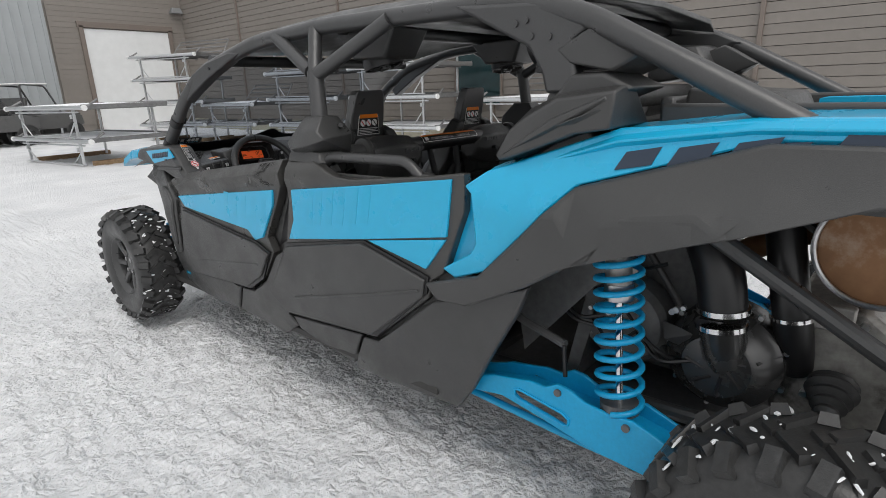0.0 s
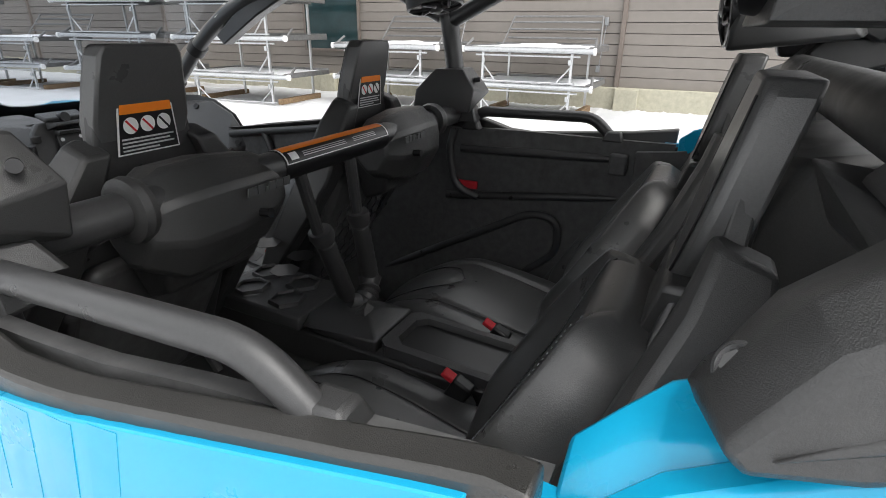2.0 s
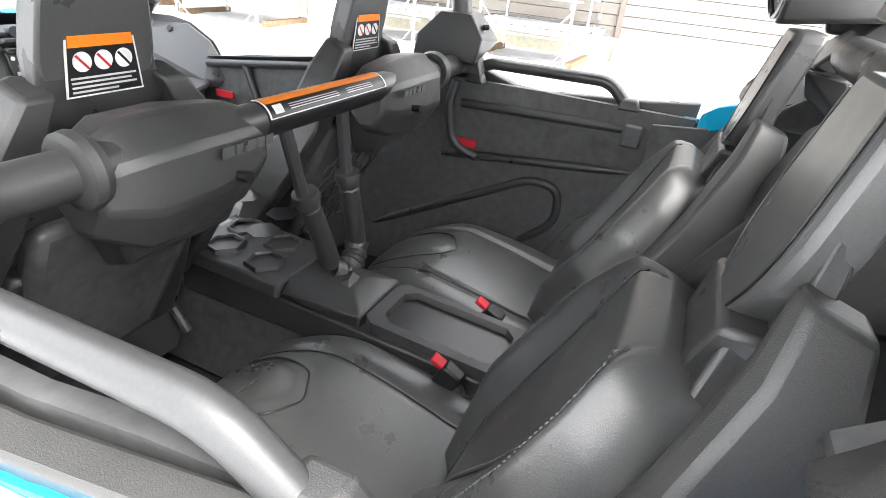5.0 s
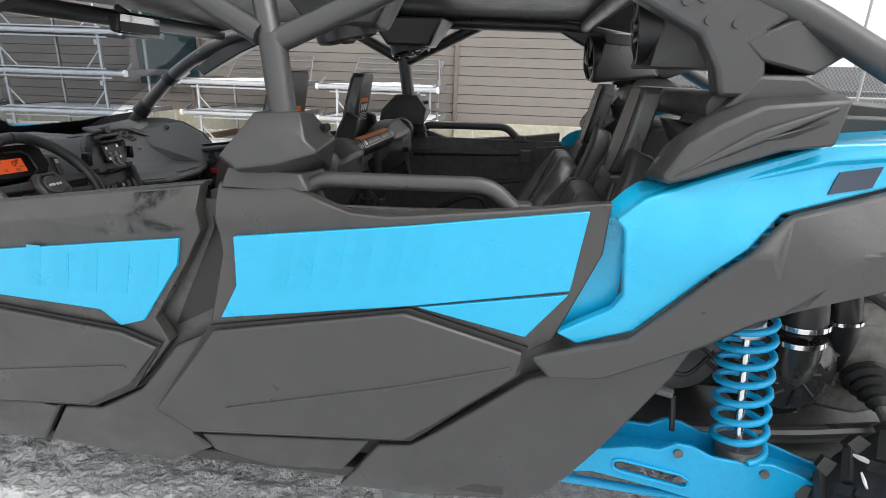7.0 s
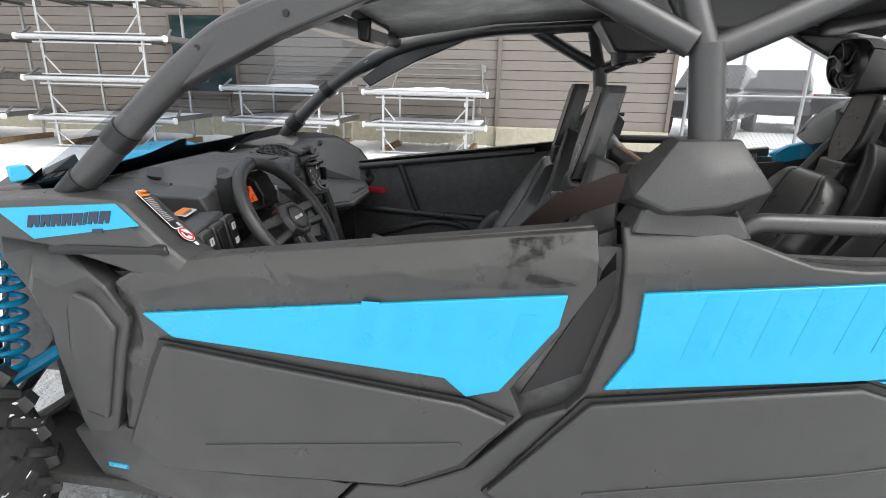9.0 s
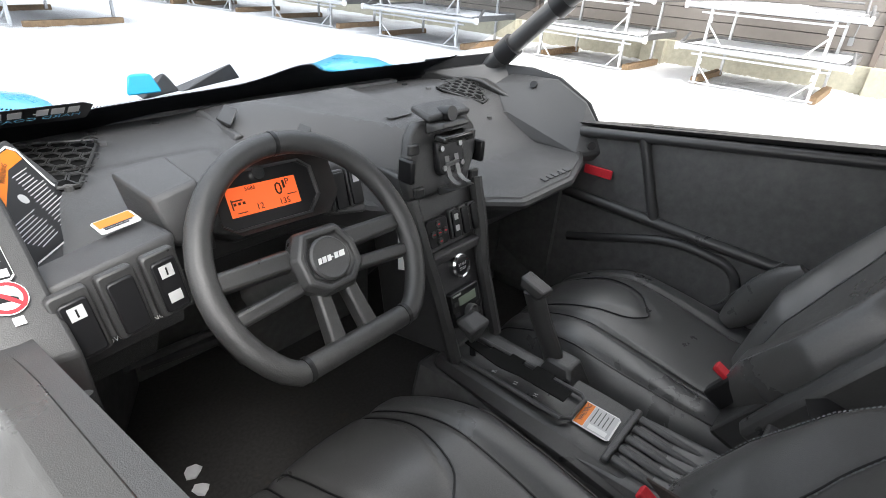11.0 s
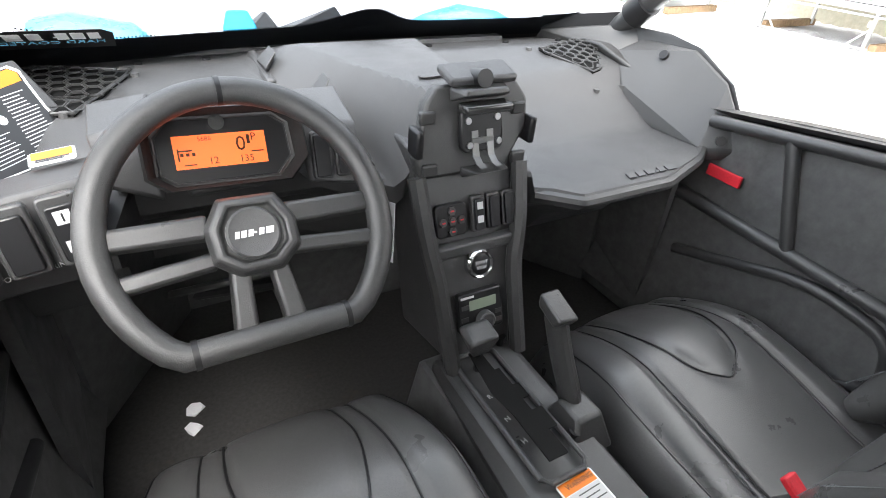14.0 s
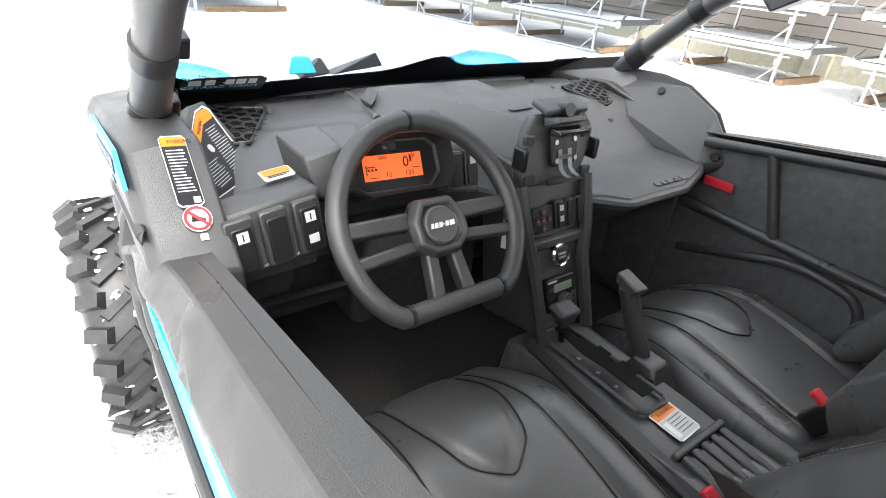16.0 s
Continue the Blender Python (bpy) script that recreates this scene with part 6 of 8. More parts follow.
part("grip_cap", hull(B(), [V(0.064 + x, 2.335 + y, z) for x, y, z in ((-0.022, -0.022, 0.780), (0.018, -0.024, 0.778), (-0.022, 0.022, 0.795), (0.018, 0.022, 0.795), (-0.020, -0.034, 0.800), (0.016, -0.036, 0.798), (-0.020, 0.024, 0.818), (0.016, 0.024, 0.818))]), M_BLACK, grip, bevel=0.005)
part("grip_base", hull(B(), [V(0.075 + x, 2.245 + y, z) for x, y, z in ((-0.04, -0.05, 0.60), (0.04, -0.05, 0.60), (-0.04, 0.05, 0.61), (0.04, 0.05, 0.61), (-0.025, -0.02, 0.66), (0.025, -0.02, 0.66), (-0.025, 0.03, 0.66), (0.025, 0.03, 0.66))]), M_BLACK, grip, bevel=0.006)
part("bolt", cyl(B(), V(0.05, 2.225, 0.62), V(0.05, 2.225, 0.640), 0.010, n=12), M_STICKSHADE, fc)
part("bolt", cyl(B(), V(0.055, 2.445, 0.63), V(0.055, 2.445, 0.652), 0.010, n=12), M_STICKSHADE, fc)
WO = V(-0.002, 2.135, 0.6300)
ws = part("warning_sticker", plate(rect(-0.034, -0.036, 0.034, 0.036, 0.005), WO, (1, 0.05, 0), (0, 1, 0.05), 0.001), M_WHITE, fc, "small orange and grey warning sticker")
part("sticker_band", plate(rect(-0.031, 0.014, 0.031, 0.032), WO, (1, 0.05, 0), (0, 1, 0.05), 0.0005, 0.001), M_ORANGE, ws)
part("sticker_field", plate(rect(-0.031, -0.033, 0.031, 0.013), WO, (1, 0.05, 0), (0, 1, 0.05), 0.0004, 0.001), M_TEXT, ws)
pr = B()
for k in range(5):
    add(pr, plate(rect(-0.012, 0.006 - k * 0.0075, 0.028 - 0.006 * (k % 2), 0.0078 - k * 0.0075), WO, (1, 0.05, 0), (0, 1, 0.05), 0.0004, 0.0014))
part("print", pr, M_DARK, ws)
letters("WARNING", WO + V(-0.022, 0.019, 0.0026), (1, 0.05, 0), (0, 1, 0.05), 0.008, M_STICKSHADE, ws, thick=0.0003, wide=0.9)
part("pictogram", plate(rect(-0.029, -0.028, -0.017, 0.006), WO, (1, 0.05, 0), (0, 1, 0.05), 0.0004, 0.0014), M_WHITE, ws)
for k in range(4):
    # dark strips between the ribs: the grooves' shade painted in
    part("console_slot", box(B(), (-0.042 + 0.030 * k, 2.010, 0.6125), (0.014, 0.125, 0.012), rot=(5, 0, 0)), M_STICKSHADE, fc, bevel=0.002)
for k in range(5):
    part("console_rib", box(B(), (-0.057 + 0.030 * k, 2.010, 0.6155), (0.015, 0.140, 0.018), rot=(5, 0, 0)), M_DASH, fc, bevel=0.004)
for y_, z_ in ((2.086, 0.622), (1.936, 0.612)):
    part("console_rib", box(B(), (0.003, y_, z_), (0.155, 0.014, 0.022)), M_DASH, fc, bevel=0.004)

# ---- switch pod and stickers by the driver's left knee ----
pod = part("switch_pod", hull(B(), [V(-0.655, 2.526, 0.915), V(-0.515, 2.526, 0.93), V(-0.655, 2.545, 1.000), V(-0.50, 2.553, 1.022), V(-0.655, 2.64, 0.90), V(-0.50, 2.66, 0.90), V(-0.66, 2.60, 1.000), V(-0.50, 2.64, 1.012)]), M_DASH, dash_ob, "switch pod with rocker switches", 0.008)
SO, SPV = V(-0.578, 2.528, 0.972), Vector((0.02, 0.13, 0.99))
SPU = Vector((1, 0.06, 0.10))
for k, a in enumerate((-0.054, -0.004, 0.046)):
    bay = part("switch_bay", plate(rect(a - 0.022, -0.045, a + 0.020, 0.040, 0.004), SO, SPU, SPV, 0.014), M_BLACK, dash_ob, bevel=0.003)
    part("rocker", plate(rect(a - 0.016, -0.038, a + 0.014, 0.030, 0.003), SO, SPU, SPV, 0.006, 0.014), M_STICKSHADE, bay, bevel=0.002)
    if k != 1:
        part("rocker_mark", plate(rect(a - 0.009, 0.008, a + 0.007, 0.024), SO, SPU, SPV, 0.0005, 0.0202), M_TEXT, bay)
        part("rocker_mark", plate(rect(a - 0.002, 0.011, a + 0.0, 0.021), SO, SPU, SPV, 0.0005, 0.0206), M_STICKSHADE, bay)
    if k == 2:
        part("rocker_mark", plate(rect(a - 0.009, -0.026, a + 0.007, -0.012), SO, SPU, SPV, 0.0005, 0.0202), M_TEXT, bay)
letters("DYNAMIC POWER STEERING", V(-0.655, 2.520, 0.915), SPU, SPV, 0.0065, M_TEXT, dash_ob, wide=0.95, thick=0.0004)


def sticker(at, u, v, outline, band, rows, label, red=False, parent=None, field=M_STICKSHADE):
    xs, ys = [p[0] for p in outline], [p[1] for p in outline]
    cx, cy = (min(xs) + max(xs)) / 2, (min(ys) + max(ys)) / 2
    st = part("warning_sticker", plate([(cx + (a - cx) * 1.05, cy + (b - cy) * 1.04) for a, b in outline], at, u, v, 0.0010), M_WHITE, parent, label)
    part("sticker_field", plate(outline, at, u, v, 0.0005, 0.0010), field, st)
    if band:
        part("sticker_band", plate(band, at, u, v, 0.0004, 0.0015), M_ORANGE, st)
    pr = B()
    for q in rows:
        add(pr, plate(rect(*q), at, u, v, 0.0003, 0.0015))
    if rows:
        part("print", pr, M_TEXT if field is M_STICKSHADE else M_STICKSHADE, st)
    else:
        pr.free()
    return st


rnd = random.Random(4)
# tall sticker on the strip beside the dash
LA, LU, LV = V(-0.684, 2.583, 1.0605), Vector((0.041, 0.004, -0.004)), Vector((-0.002, 0.070, 0.068))
LN = LU.cross(LV).normalized()
rows = [(-0.012, 0.029 - 0.0046 * k, 0.012 - rnd.uniform(0, 0.009), 0.0306 - 0.0046 * k) for k in range(14)]
long_st = sticker(LA + LN * 0.003, LU, LV, rect(-0.0160, -0.050, 0.0160, 0.050, 0.004), rect(-0.0153, 0.036, 0.0153, 0.049), rows, "tall white-edged warning sticker with orange head", parent=dash_ob)
part("code_block", plate(rect(0.004, -0.048, 0.013, -0.039), LA + LN * 0.003, LU, LV, 0.0003, 0.0016), M_TEXT, long_st)
letters("WARNING", LA + LN * 0.0051 + LU.normalized() * -0.008 + LV.normalized() * 0.040, LU, LV, 0.0058, M_STICKSHADE, long_st, thick=0.0003, wide=0.8)
ring = [(0.0185 * math.cos(k * math.pi / 12), 0.0185 * math.sin(k * math.pi / 12)) for k in range(24)]
NA = V(-0.682, 2.533, 1.012) + LN * 0.003
ns = part("round_sticker", plate(ring, NA, LU, LV, 0.001), M_WHITE, dash_ob, "round red-ringed prohibition sticker")
part("ring", plate([(a * 0.94, b * 0.94) for a, b in ring], NA, LU, LV, 0.0004, 0.001), M_REDINK, ns)
part("disc", plate([(a * 0.72, b * 0.72) for a, b in ring], NA, LU, LV, 0.0004, 0.0014), M_WHITE, ns)
part("pictogram", plate([(-0.009, -0.004), (0.009, -0.006), (0.009, -0.002), (0.002, 0.002), (-0.004, 0.007), (-0.007, 0.004)], NA, LU, LV, 0.0003, 0.0018), M_STICKSHADE, ns)
part("bar", plate([(-0.014, 0.011), (-0.011, 0.014), (0.014, -0.011), (0.011, -0.014)], NA, LU, LV, 0.0004, 0.0021), M_REDINK, ns)
part("code_block", plate(rect(-0.004, -0.031, 0.006, -0.022), NA, LU, LV, 0.0004, 0.001), M_WHITE, ns)
# large rules sticker on the side wall that rises from the dash to the cowl
RA = V(-0.5787, 2.7713, 1.0082)
RN = Vector((0.594, -0.478, 0.649)).normalized()
RU = Vector((0.627, 0.779, 0)).normalized()
RV = RN.cross(RU)
wo = [(-0.168, -0.074), (-0.108, -0.044), (0.012, -0.053), (0.050, -0.044), (0.048, 0.015), (0.055, 0.052), (0.060, 0.072), (0.050, 0.082), (0.020, 0.080), (-0.030, 0.056), (-0.085, 0.030), (-0.150, -0.030)]
part("sticker_panel", plate([(-0.190, -0.090), (-0.100, -0.075), (0.060, -0.075), (0.075, 0.02), (0.075, 0.092), (0.02, 0.096), (-0.09, 0.050), (-0.170, -0.020)], RA, RU, RV, 0.020, -0.0215), M_DASH, dash_ob, bevel=0.004)
rules = sticker(RA, RU, RV, wo, [(-0.083, 0.030), (-0.070, 0.018), (-0.028, 0.038), (0.012, 0.058), (0.054, 0.060), (0.058, 0.072), (0.050, 0.080), (0.020, 0.079), (-0.030, 0.055)], [(0.004 + 0.002 * (k % 2) - 0.0014 * k, 0.047 - 0.0050 * k, 0.046 - rnd.uniform(0, 0.014), 0.0484 - 0.0050 * k) for k in range(17)] + [(-0.110 + 0.004 * k, 0.002 - 0.0048 * k, -0.024 - rnd.uniform(0, 0.012), 0.0033 - 0.0048 * k) for k in range(9)], "large black rules sticker with orange head", parent=dash_ob)
for a, b in ((0.020, -0.030), (-0.020, 0.020)):
    part("pictogram", plate([(a + 0.0075 * math.cos(k * math.pi / 8), b + 0.0075 * math.sin(k * math.pi / 8)) for k in range(16)], RA, RU, RV, 0.0004, 0.0017), M_TEXT, rules)
letters("WARNING", RA + RU * -0.020 + RV * 0.046 + RN * 0.0021, RU + RV * 0.45, RV - RU * 0.45, 0.0070, M_STICKSHADE, rules, thick=0.0003, wide=0.9)
sticker(V(-0.540, 2.625, 1.0205), Vector((1, 0.05, 0.10)), Vector((-0.05, 0.98, 0.10)), rect(-0.024, -0.016, 0.024, 0.016, 0.003), rect(-0.022, -0.004, 0.022, 0.014), [(-0.018, -0.007, 0.018, -0.002), (-0.018, -0.011, 0.012, -0.008)], "small orange and white sticker", parent=dash_ob, field=M_TEXT)

# ---- inside of the doors ----
for s, f in ((-1, False), (1, True)):
    k = -s
    fd = doors[0 if s < 0 else 1]
    rd = rdoors[0 if s < 0 else 1]

    def tb(pts, r, parent, name="door_tube", fillet=0.05, lab=""):
        return part(name, tube(B(), [V(s * abs(x), y, z) for x, y, z in pts], r, fillet, 20), M_TUBE, parent, lab)

    if s > 0:
        tb(((0.675, 2.58, 0.945), (0.675, 1.82, 1.045)), 0.014, fd)
    tb(((0.675, 2.60, 0.76), (0.675, 1.98, 0.735), (0.675, 1.85, 0.76)), 0.016, fd)
    tb(((0.675, 2.40, 0.965), (0.675, 2.32, 0.75)), 0.014, fd)
    tb(((0.67, 2.56, 0.62), (0.67, 2.25, 0.72), (0.67, 2.09, 0.70), (0.67, 2.06, 0.60), (0.67, 2.2, 0.50)), 0.013, fd, fillet=0.07)
    if s < 0:
        # the driver's strap hangs as a loop
        lo, wd, lp = Vector((0.12, -0.45, -0.88)).normalized() * 0.078, Vector((0, -0.88, 0.47)) * 0.012, []
        for k in range(25):
            a = 2 * math.pi * k / 24
            lp.append(V(-0.678, 2.44, 0.930) + lo * (0.5 - 0.5 * math.cos(a)) + Vector((0.017 * math.sin(a) * (0.5 - 0.5 * math.cos(a)) ** 0.7 + 0.012 * (0.5 - 0.5 * math.cos(a)), 0, 0)))
        part("pull_strap", loft(B(), [[p - wd, p + wd, p + wd + Vector((0.002, 0, 0.001)), p - wd + Vector((0.002, 0, 0.001))] for p in lp]), M_RED, fd, "red nylon door strap hanging in a loop")
    if s > 0:
        part("pull_strap", box(B(), (s * 0.668, 2.505, 0.845), (0.008, 0.085, 0.026)), M_RED, fd, "red nylon door strap", 0.002)
    tb(((0.672, 1.55, 0.985), (0.672, 1.03, 1.0)), 0.013, rd)
    tb(((0.672, 1.60, 0.82), (0.672, 1.02, 0.885)), 0.013, rd)
    tb(((0.66, 1.57, 1.05), (0.65, 1.585, 0.98), (0.65, 1.56, 0.86), (0.66, 1.48, 0.83)), 0.013, rd)
    tb(((0.668, 1.85, 0.50), (0.668, 1.30, 0.80), (0.668, 1.21, 0.79), (0.668, 1.20, 0.68), (0.668, 1.35, 0.55)), 0.013, rd, fillet=0.06)
    part("pull_strap", box(B(), (s * 0.664, 1.528, 0.868), (0.008, 0.085, 0.026)), M_RED, rd, "red nylon door strap", 0.002)
    # outer grab rail on the rear door's top edge
    rail = tb(((0.702, 1.53, 1.070), (0.698, 1.49, 1.106), (0.692, 1.135, 1.112), (0.686, 1.080, 1.060)), 0.0165, rd, "grab_rail", 0.05, "satin black grab rail on the door's top")
    for y in (1.515, 1.070):
        part("rail_foot", hull(B(), [V(s * x, y + dy, z) for x, dy, z in ((0.655, -0.030, 1.050), (0.700, -0.030, 1.048), (0.655, 0.032, 1.050), (0.700, 0.032, 1.048), (0.664, -0.018, 1.080), (0.697, -0.018, 1.078), (0.664, 0.020, 1.080), (0.697, 0.020, 1.078))]), M_BLACK, rd, bevel=0.006)
    part("door_cap", flank([(2.60, 0.955), (1.745, 1.076), (1.745, 1.086), (2.60, 0.966)], -0.02, 0.035), M_BLACK, fd, flip=f)
    part("latch_box", box(B(), (s * 0.66, 1.045, 0.99), (0.05, 0.05, 0.06)), M_DARK, rd, bevel=0.006)

# ---- windshield, mirror ----
WLO, WHI = (3.085, 1.012), (2.425, 1.437)


def on_wind(x, t, off=0.0):
    y, z = WLO[0] + (WHI[0] - WLO[0]) * t, WLO[1] + (WHI[1] - WLO[1]) * t
    bow = 0.05 * (1 - (x / 0.62) ** 2)
    return V(x, y + bow * (1 - t * 0.5) + 0.05 * (x / 0.62 + 0.2) + off * 0.52, z + off * 0.86)


wind = B()
loft(wind, [[on_wind(-0.645 + 1.29 * i / 16, j / 8) for i in range(17)] for j in range(9)], cap=False, closed=False)
ws_ob = part("windshield", wind, M_GLASS, car, "clear hard-coated polycarbonate windshield")
ws_ob.visible_shadow = False
band = B()


def band_top(x):
    return 0.135 + 0.100 * math.exp(-((x - 0.03) / 0.085) ** 2) + 0.09 * max(0, (-x - 0.46) / 0.15) ** 2 + 0.03 * max(0, (x - 0.46) / 0.15) ** 2 + (0.035 if -0.575 < x < -0.455 else 0.0)


loft(band, [[on_wind(-0.640 + 1.28 * i / 80, -0.14 + (0.14 + band_top(-0.640 + 1.28 * i / 80)) * j / 3, 0.003) for i in range(81)] for j in range(4)], cap=False, closed=False)
part("frit_corner", hull(B(), [V(0.585, 3.115, 1.066), V(0.585, 3.115, 1.030), V(0.705, 2.905, 1.112), V(0.705, 2.905, 1.080), V(0.595, 3.125, 1.066), V(0.595, 3.125, 1.030), V(0.715, 2.915, 1.112), V(0.715, 2.915, 1.080)]), M_STICKSHADE, ws_ob)
part("cowl_corner", hull(B(), [V(0.575, 3.10, 1.035), V(0.575, 3.13, 1.000), V(0.704, 2.895, 1.085), V(0.716, 2.93, 1.080), V(0.640, 2.93, 1.020), V(0.715, 2.86, 1.050), V(0.716, 2.98, 0.98), V(0.66, 2.88, 1.012)]), M_BLACK, dash_ob, bevel=0.008)
part("frit_band", band, M_STICKSHADE, ws_ob, "black band along the lower edge")
teeth = B()
for i in range(200):
    x = -0.60 + 1.2 * i / 199
    t = band_top(x)
    a = [on_wind(x - 0.0018, t, 0.0035), on_wind(x + 0.0018, t, 0.0035), on_wind(x + 0.0012, t + 0.009, 0.0035), on_wind(x - 0.0012, t + 0.009, 0.0035)]
    teeth.faces.new([teeth.verts.new(p) for p in a])
part("frit_dots", teeth, M_STICKSHADE, ws_ob, kind="stuff")
lu, lv = Vector((-1, 0, 0)), (on_wind(0, 1) - on_wind(0, 0)).normalized()
wp = on_wind(-0.520, 0.200, -0.010)
wst = part("windshield_sticker", plate([(-0.084, -0.036), (0.074, -0.036), (0.074, 0.024), (0.058, 0.040), (-0.062, 0.040), (-0.084, 0.020)], wp, (1, 0, 0), lv, 0.0008), M_STICKSHADE, ws_ob, "black sticker with white mirror-image lettering")
for i, w in enumerate((0.016, 0.018, 0.016, 0.008, 0.018, 0.022)):
    a = 0.056 - (0, 0.021, 0.043, 0.056, 0.078, 0.103)[i]
    part("mark", plate([(a - w, 0.002), (a, 0.002), (a - 0.002, 0.028), (a - w - 0.002, 0.028)] if i != 3 else rect(a - w, 0.010, a, 0.014), wp, (1, 0, 0), lv, 0.0004, 0.0009), M_WHITE, wst)
letters("HARD COATED", wp + Vector((0.060, 0, 0)) - lv * 0.016 + Vector((0, -0.0016, -0.0008)), (-1, 0, 0), lv, 0.013, M_BLUELET, wst, wide=1.1, thick=0.0004)
mir = part("rear_view_mirror", hull(B(), [V(-0.08 + x, 2.30 + y, 1.44 + z) for x in (-0.10, 0.10) for y, z in ((-0.012, -0.032), (-0.018, 0.03), (0.02, -0.026), (0.022, 0.028))]), M_STICKSHADE, car, "black rear-view mirror under the roof", 0.008)
part("mirror_glass", plate(rect(-0.092, -0.026, 0.092, 0.024), (-0.08, 2.287, 1.440), (1, 0, 0), (0, -0.12, 0.99), 0.002, 0.0), M_MIRROR, mir)
part("mirror_arm", tube(B(), (V(-0.08, 2.31, 1.46), V(-0.08, 2.36, 1.49)), 0.012, 0, 8), M_DARK, mir)
for s, x, rows_ in ((-1, 0.683, (((2.775, 1.080), (2.735, 1.117)), ((2.655, 1.190), (2.625, 1.217)))), (1, 0.694, (((2.900, 1.105), (2.860, 1.142)), ((2.735, 1.255), (2.705, 1.283))))):
    for p, q in rows_:
        cl = part("pillar_clamp", tube(B(), (V(s * x, *p), V(s * x, *q)), 0.0300 if s < 0 else 0.036, 0, 16), M_STICKSHADE, car, "black clamp round the windshield pillar")
        if s > 0:
            continue
        part("clamp_ear", hull(B(), [V(s * (x - dx), p[0] + dy, p[1] + dz) for dx in (0.028, 0.044) for dy, dz in ((-0.01, 0.0), (0.015, 0.01), (-0.03, 0.03), (0.0, 0.04))]), M_STICKSHADE, cl, bevel=0.004)
st_a = sticker(V(0.642, 2.475, 1.402), Vector((0, 0.86, -0.50)), Vector((-0.62, 0.40, 0.68)), rect(-0.065, -0.017, 0.065, 0.017, 0.004), rect(0.0, -0.015, 0.063, 0.015), [(-0.055, -0.012, -0.006, -0.009), (-0.055, -0.004, -0.01, -0.001)], "orange-headed sticker on the windshield pillar", parent=car)
both("pillar_plate", lambda: sheet([(2.555, 1.318), (2.427, 1.408), (2.32, 1.450), (2.16, 1.482), (2.10, 1.475), (2.221, 1.426), (2.325, 1.385), (2.436, 1.330), (2.520, 1.285)], lambda y, z, d: V(-0.690 + 0.05 * max(0, 2.50 - y) / 0.4 + d, y, z), 0.050), M_TUBE, bevel=0.006)
for y, z in ((2.505, 1.338), (2.46, 1.365), (2.30, 1.425)):
    both("bolt", lambda: cyl(B(), V(-0.694 + 0.05 * max(0, 2.50 - y) / 0.4, y, z), V(-0.685 + 0.05 * max(0, 2.5 - y) / 0.4, y, z), 0.006, n=10), M_STICKSHADE)


# ---- rear shoulders: intake shrouds, pillars, speakers ----
def prism(outline, x0, x1, shrink=0.0):
    """A solid with a side outline in y and z between two values of x, its inner face a little smaller."""
    cy, cz = sum(p[0] for p in outline) / len(outline), sum(p[1] for p in outline) / len(outline)
    return loft(B(), [[V(x0, cy + (y - cy) * (1 - shrink), cz + (z - cz) * (1 - shrink)) for y, z in outline], [V(x0 + (x1 - x0) * 0.25, y, z) for y, z in outline], [V(x1, y, z) for y, z in outline]])


SHROUD = (
    ((-0.700, 0.800, 1.134), (-0.700, 0.812, 1.146), (-0.655, 0.826, 1.150), (-0.628, 0.831, 1.136), (-0.560, 0.820, 1.120)),
    ((-0.702, 0.752, 1.149), (-0.698, 0.773, 1.209), (-0.655, 0.782, 1.222), (-0.604, 0.790, 1.200), (-0.520, 0.760, 1.140)),
    ((-0.692, 0.689, 1.172), (-0.692, 0.715, 1.248), (-0.655, 0.735, 1.262), (-0.600, 0.735, 1.250), (-0.480, 0.700, 1.170)),
    ((-0.688, 0.600, 1.205), (-0.688, 0.650, 1.282), (-0.650, 0.660, 1.295), (-0.580, 0.660, 1.290), (-0.480, 0.600, 1.200)),
    ((-0.688, 0.518, 1.217), (-0.688, 0.506, 1.299), (-0.650, 0.506, 1.310), (-0.580, 0.506, 1.305), (-0.480, 0.506, 1.220)),
)
shroud = both("intake_shroud", lambda: loft(B(), [[V(*p) for p in ring_] for ring_ in SHROUD]), M_BLACK, label="black faceted air intake shroud", bevel=0.006)
both("shroud_top", lambda: prism([(0.735, 1.238), (0.715, 1.262), (0.648, 1.342), (0.56, 1.342), (0.480, 1.304), (0.575, 1.270), (0.70, 1.225)], -0.630, -0.45, 0.08), M_BLACK, shroud, bevel=0.008)
both("shroud_ridge", lambda: hull(B(), [V(-0.705, 0.790, 1.152), V(-0.697, 0.66, 1.235), V(-0.694, 0.53, 1.285), V(-0.690, 0.795, 1.142), V(-0.682, 0.66, 1.222), V(-0.682, 0.52, 1.275), V(-0.678, 0.66, 1.245), V(-0.678, 0.53, 1.295)]), M_BLACK, shroud, bevel=0.003)
both("shroud_blade", lambda: hull(B(), [V(-0.694, 0.70, 1.212), V(-0.692, 0.54, 1.262), V(-0.697, 0.63, 1.228), V(-0.680, 0.70, 1.204), V(-0.680, 0.52, 1.256), V(-0.680, 0.57, 1.228)]), M_BLACK, shroud, bevel=0.003)
both("screw_seat", lambda: lathe(B(), (-0.652, 0.808, 1.170), (-0.45, 0.72, 0.52), [(-0.004, 0.016), (0.002, 0.015), (0.003, 0.012), (0.0005, 0.010)], 20), M_DASH, shroud)
both("shroud_screw", lambda: cyl(B(), V(-0.650, 0.806, 1.168), V(-0.6525, 0.811, 1.1725), 0.008, n=6), M_ALUDULLSHADE, shroud)
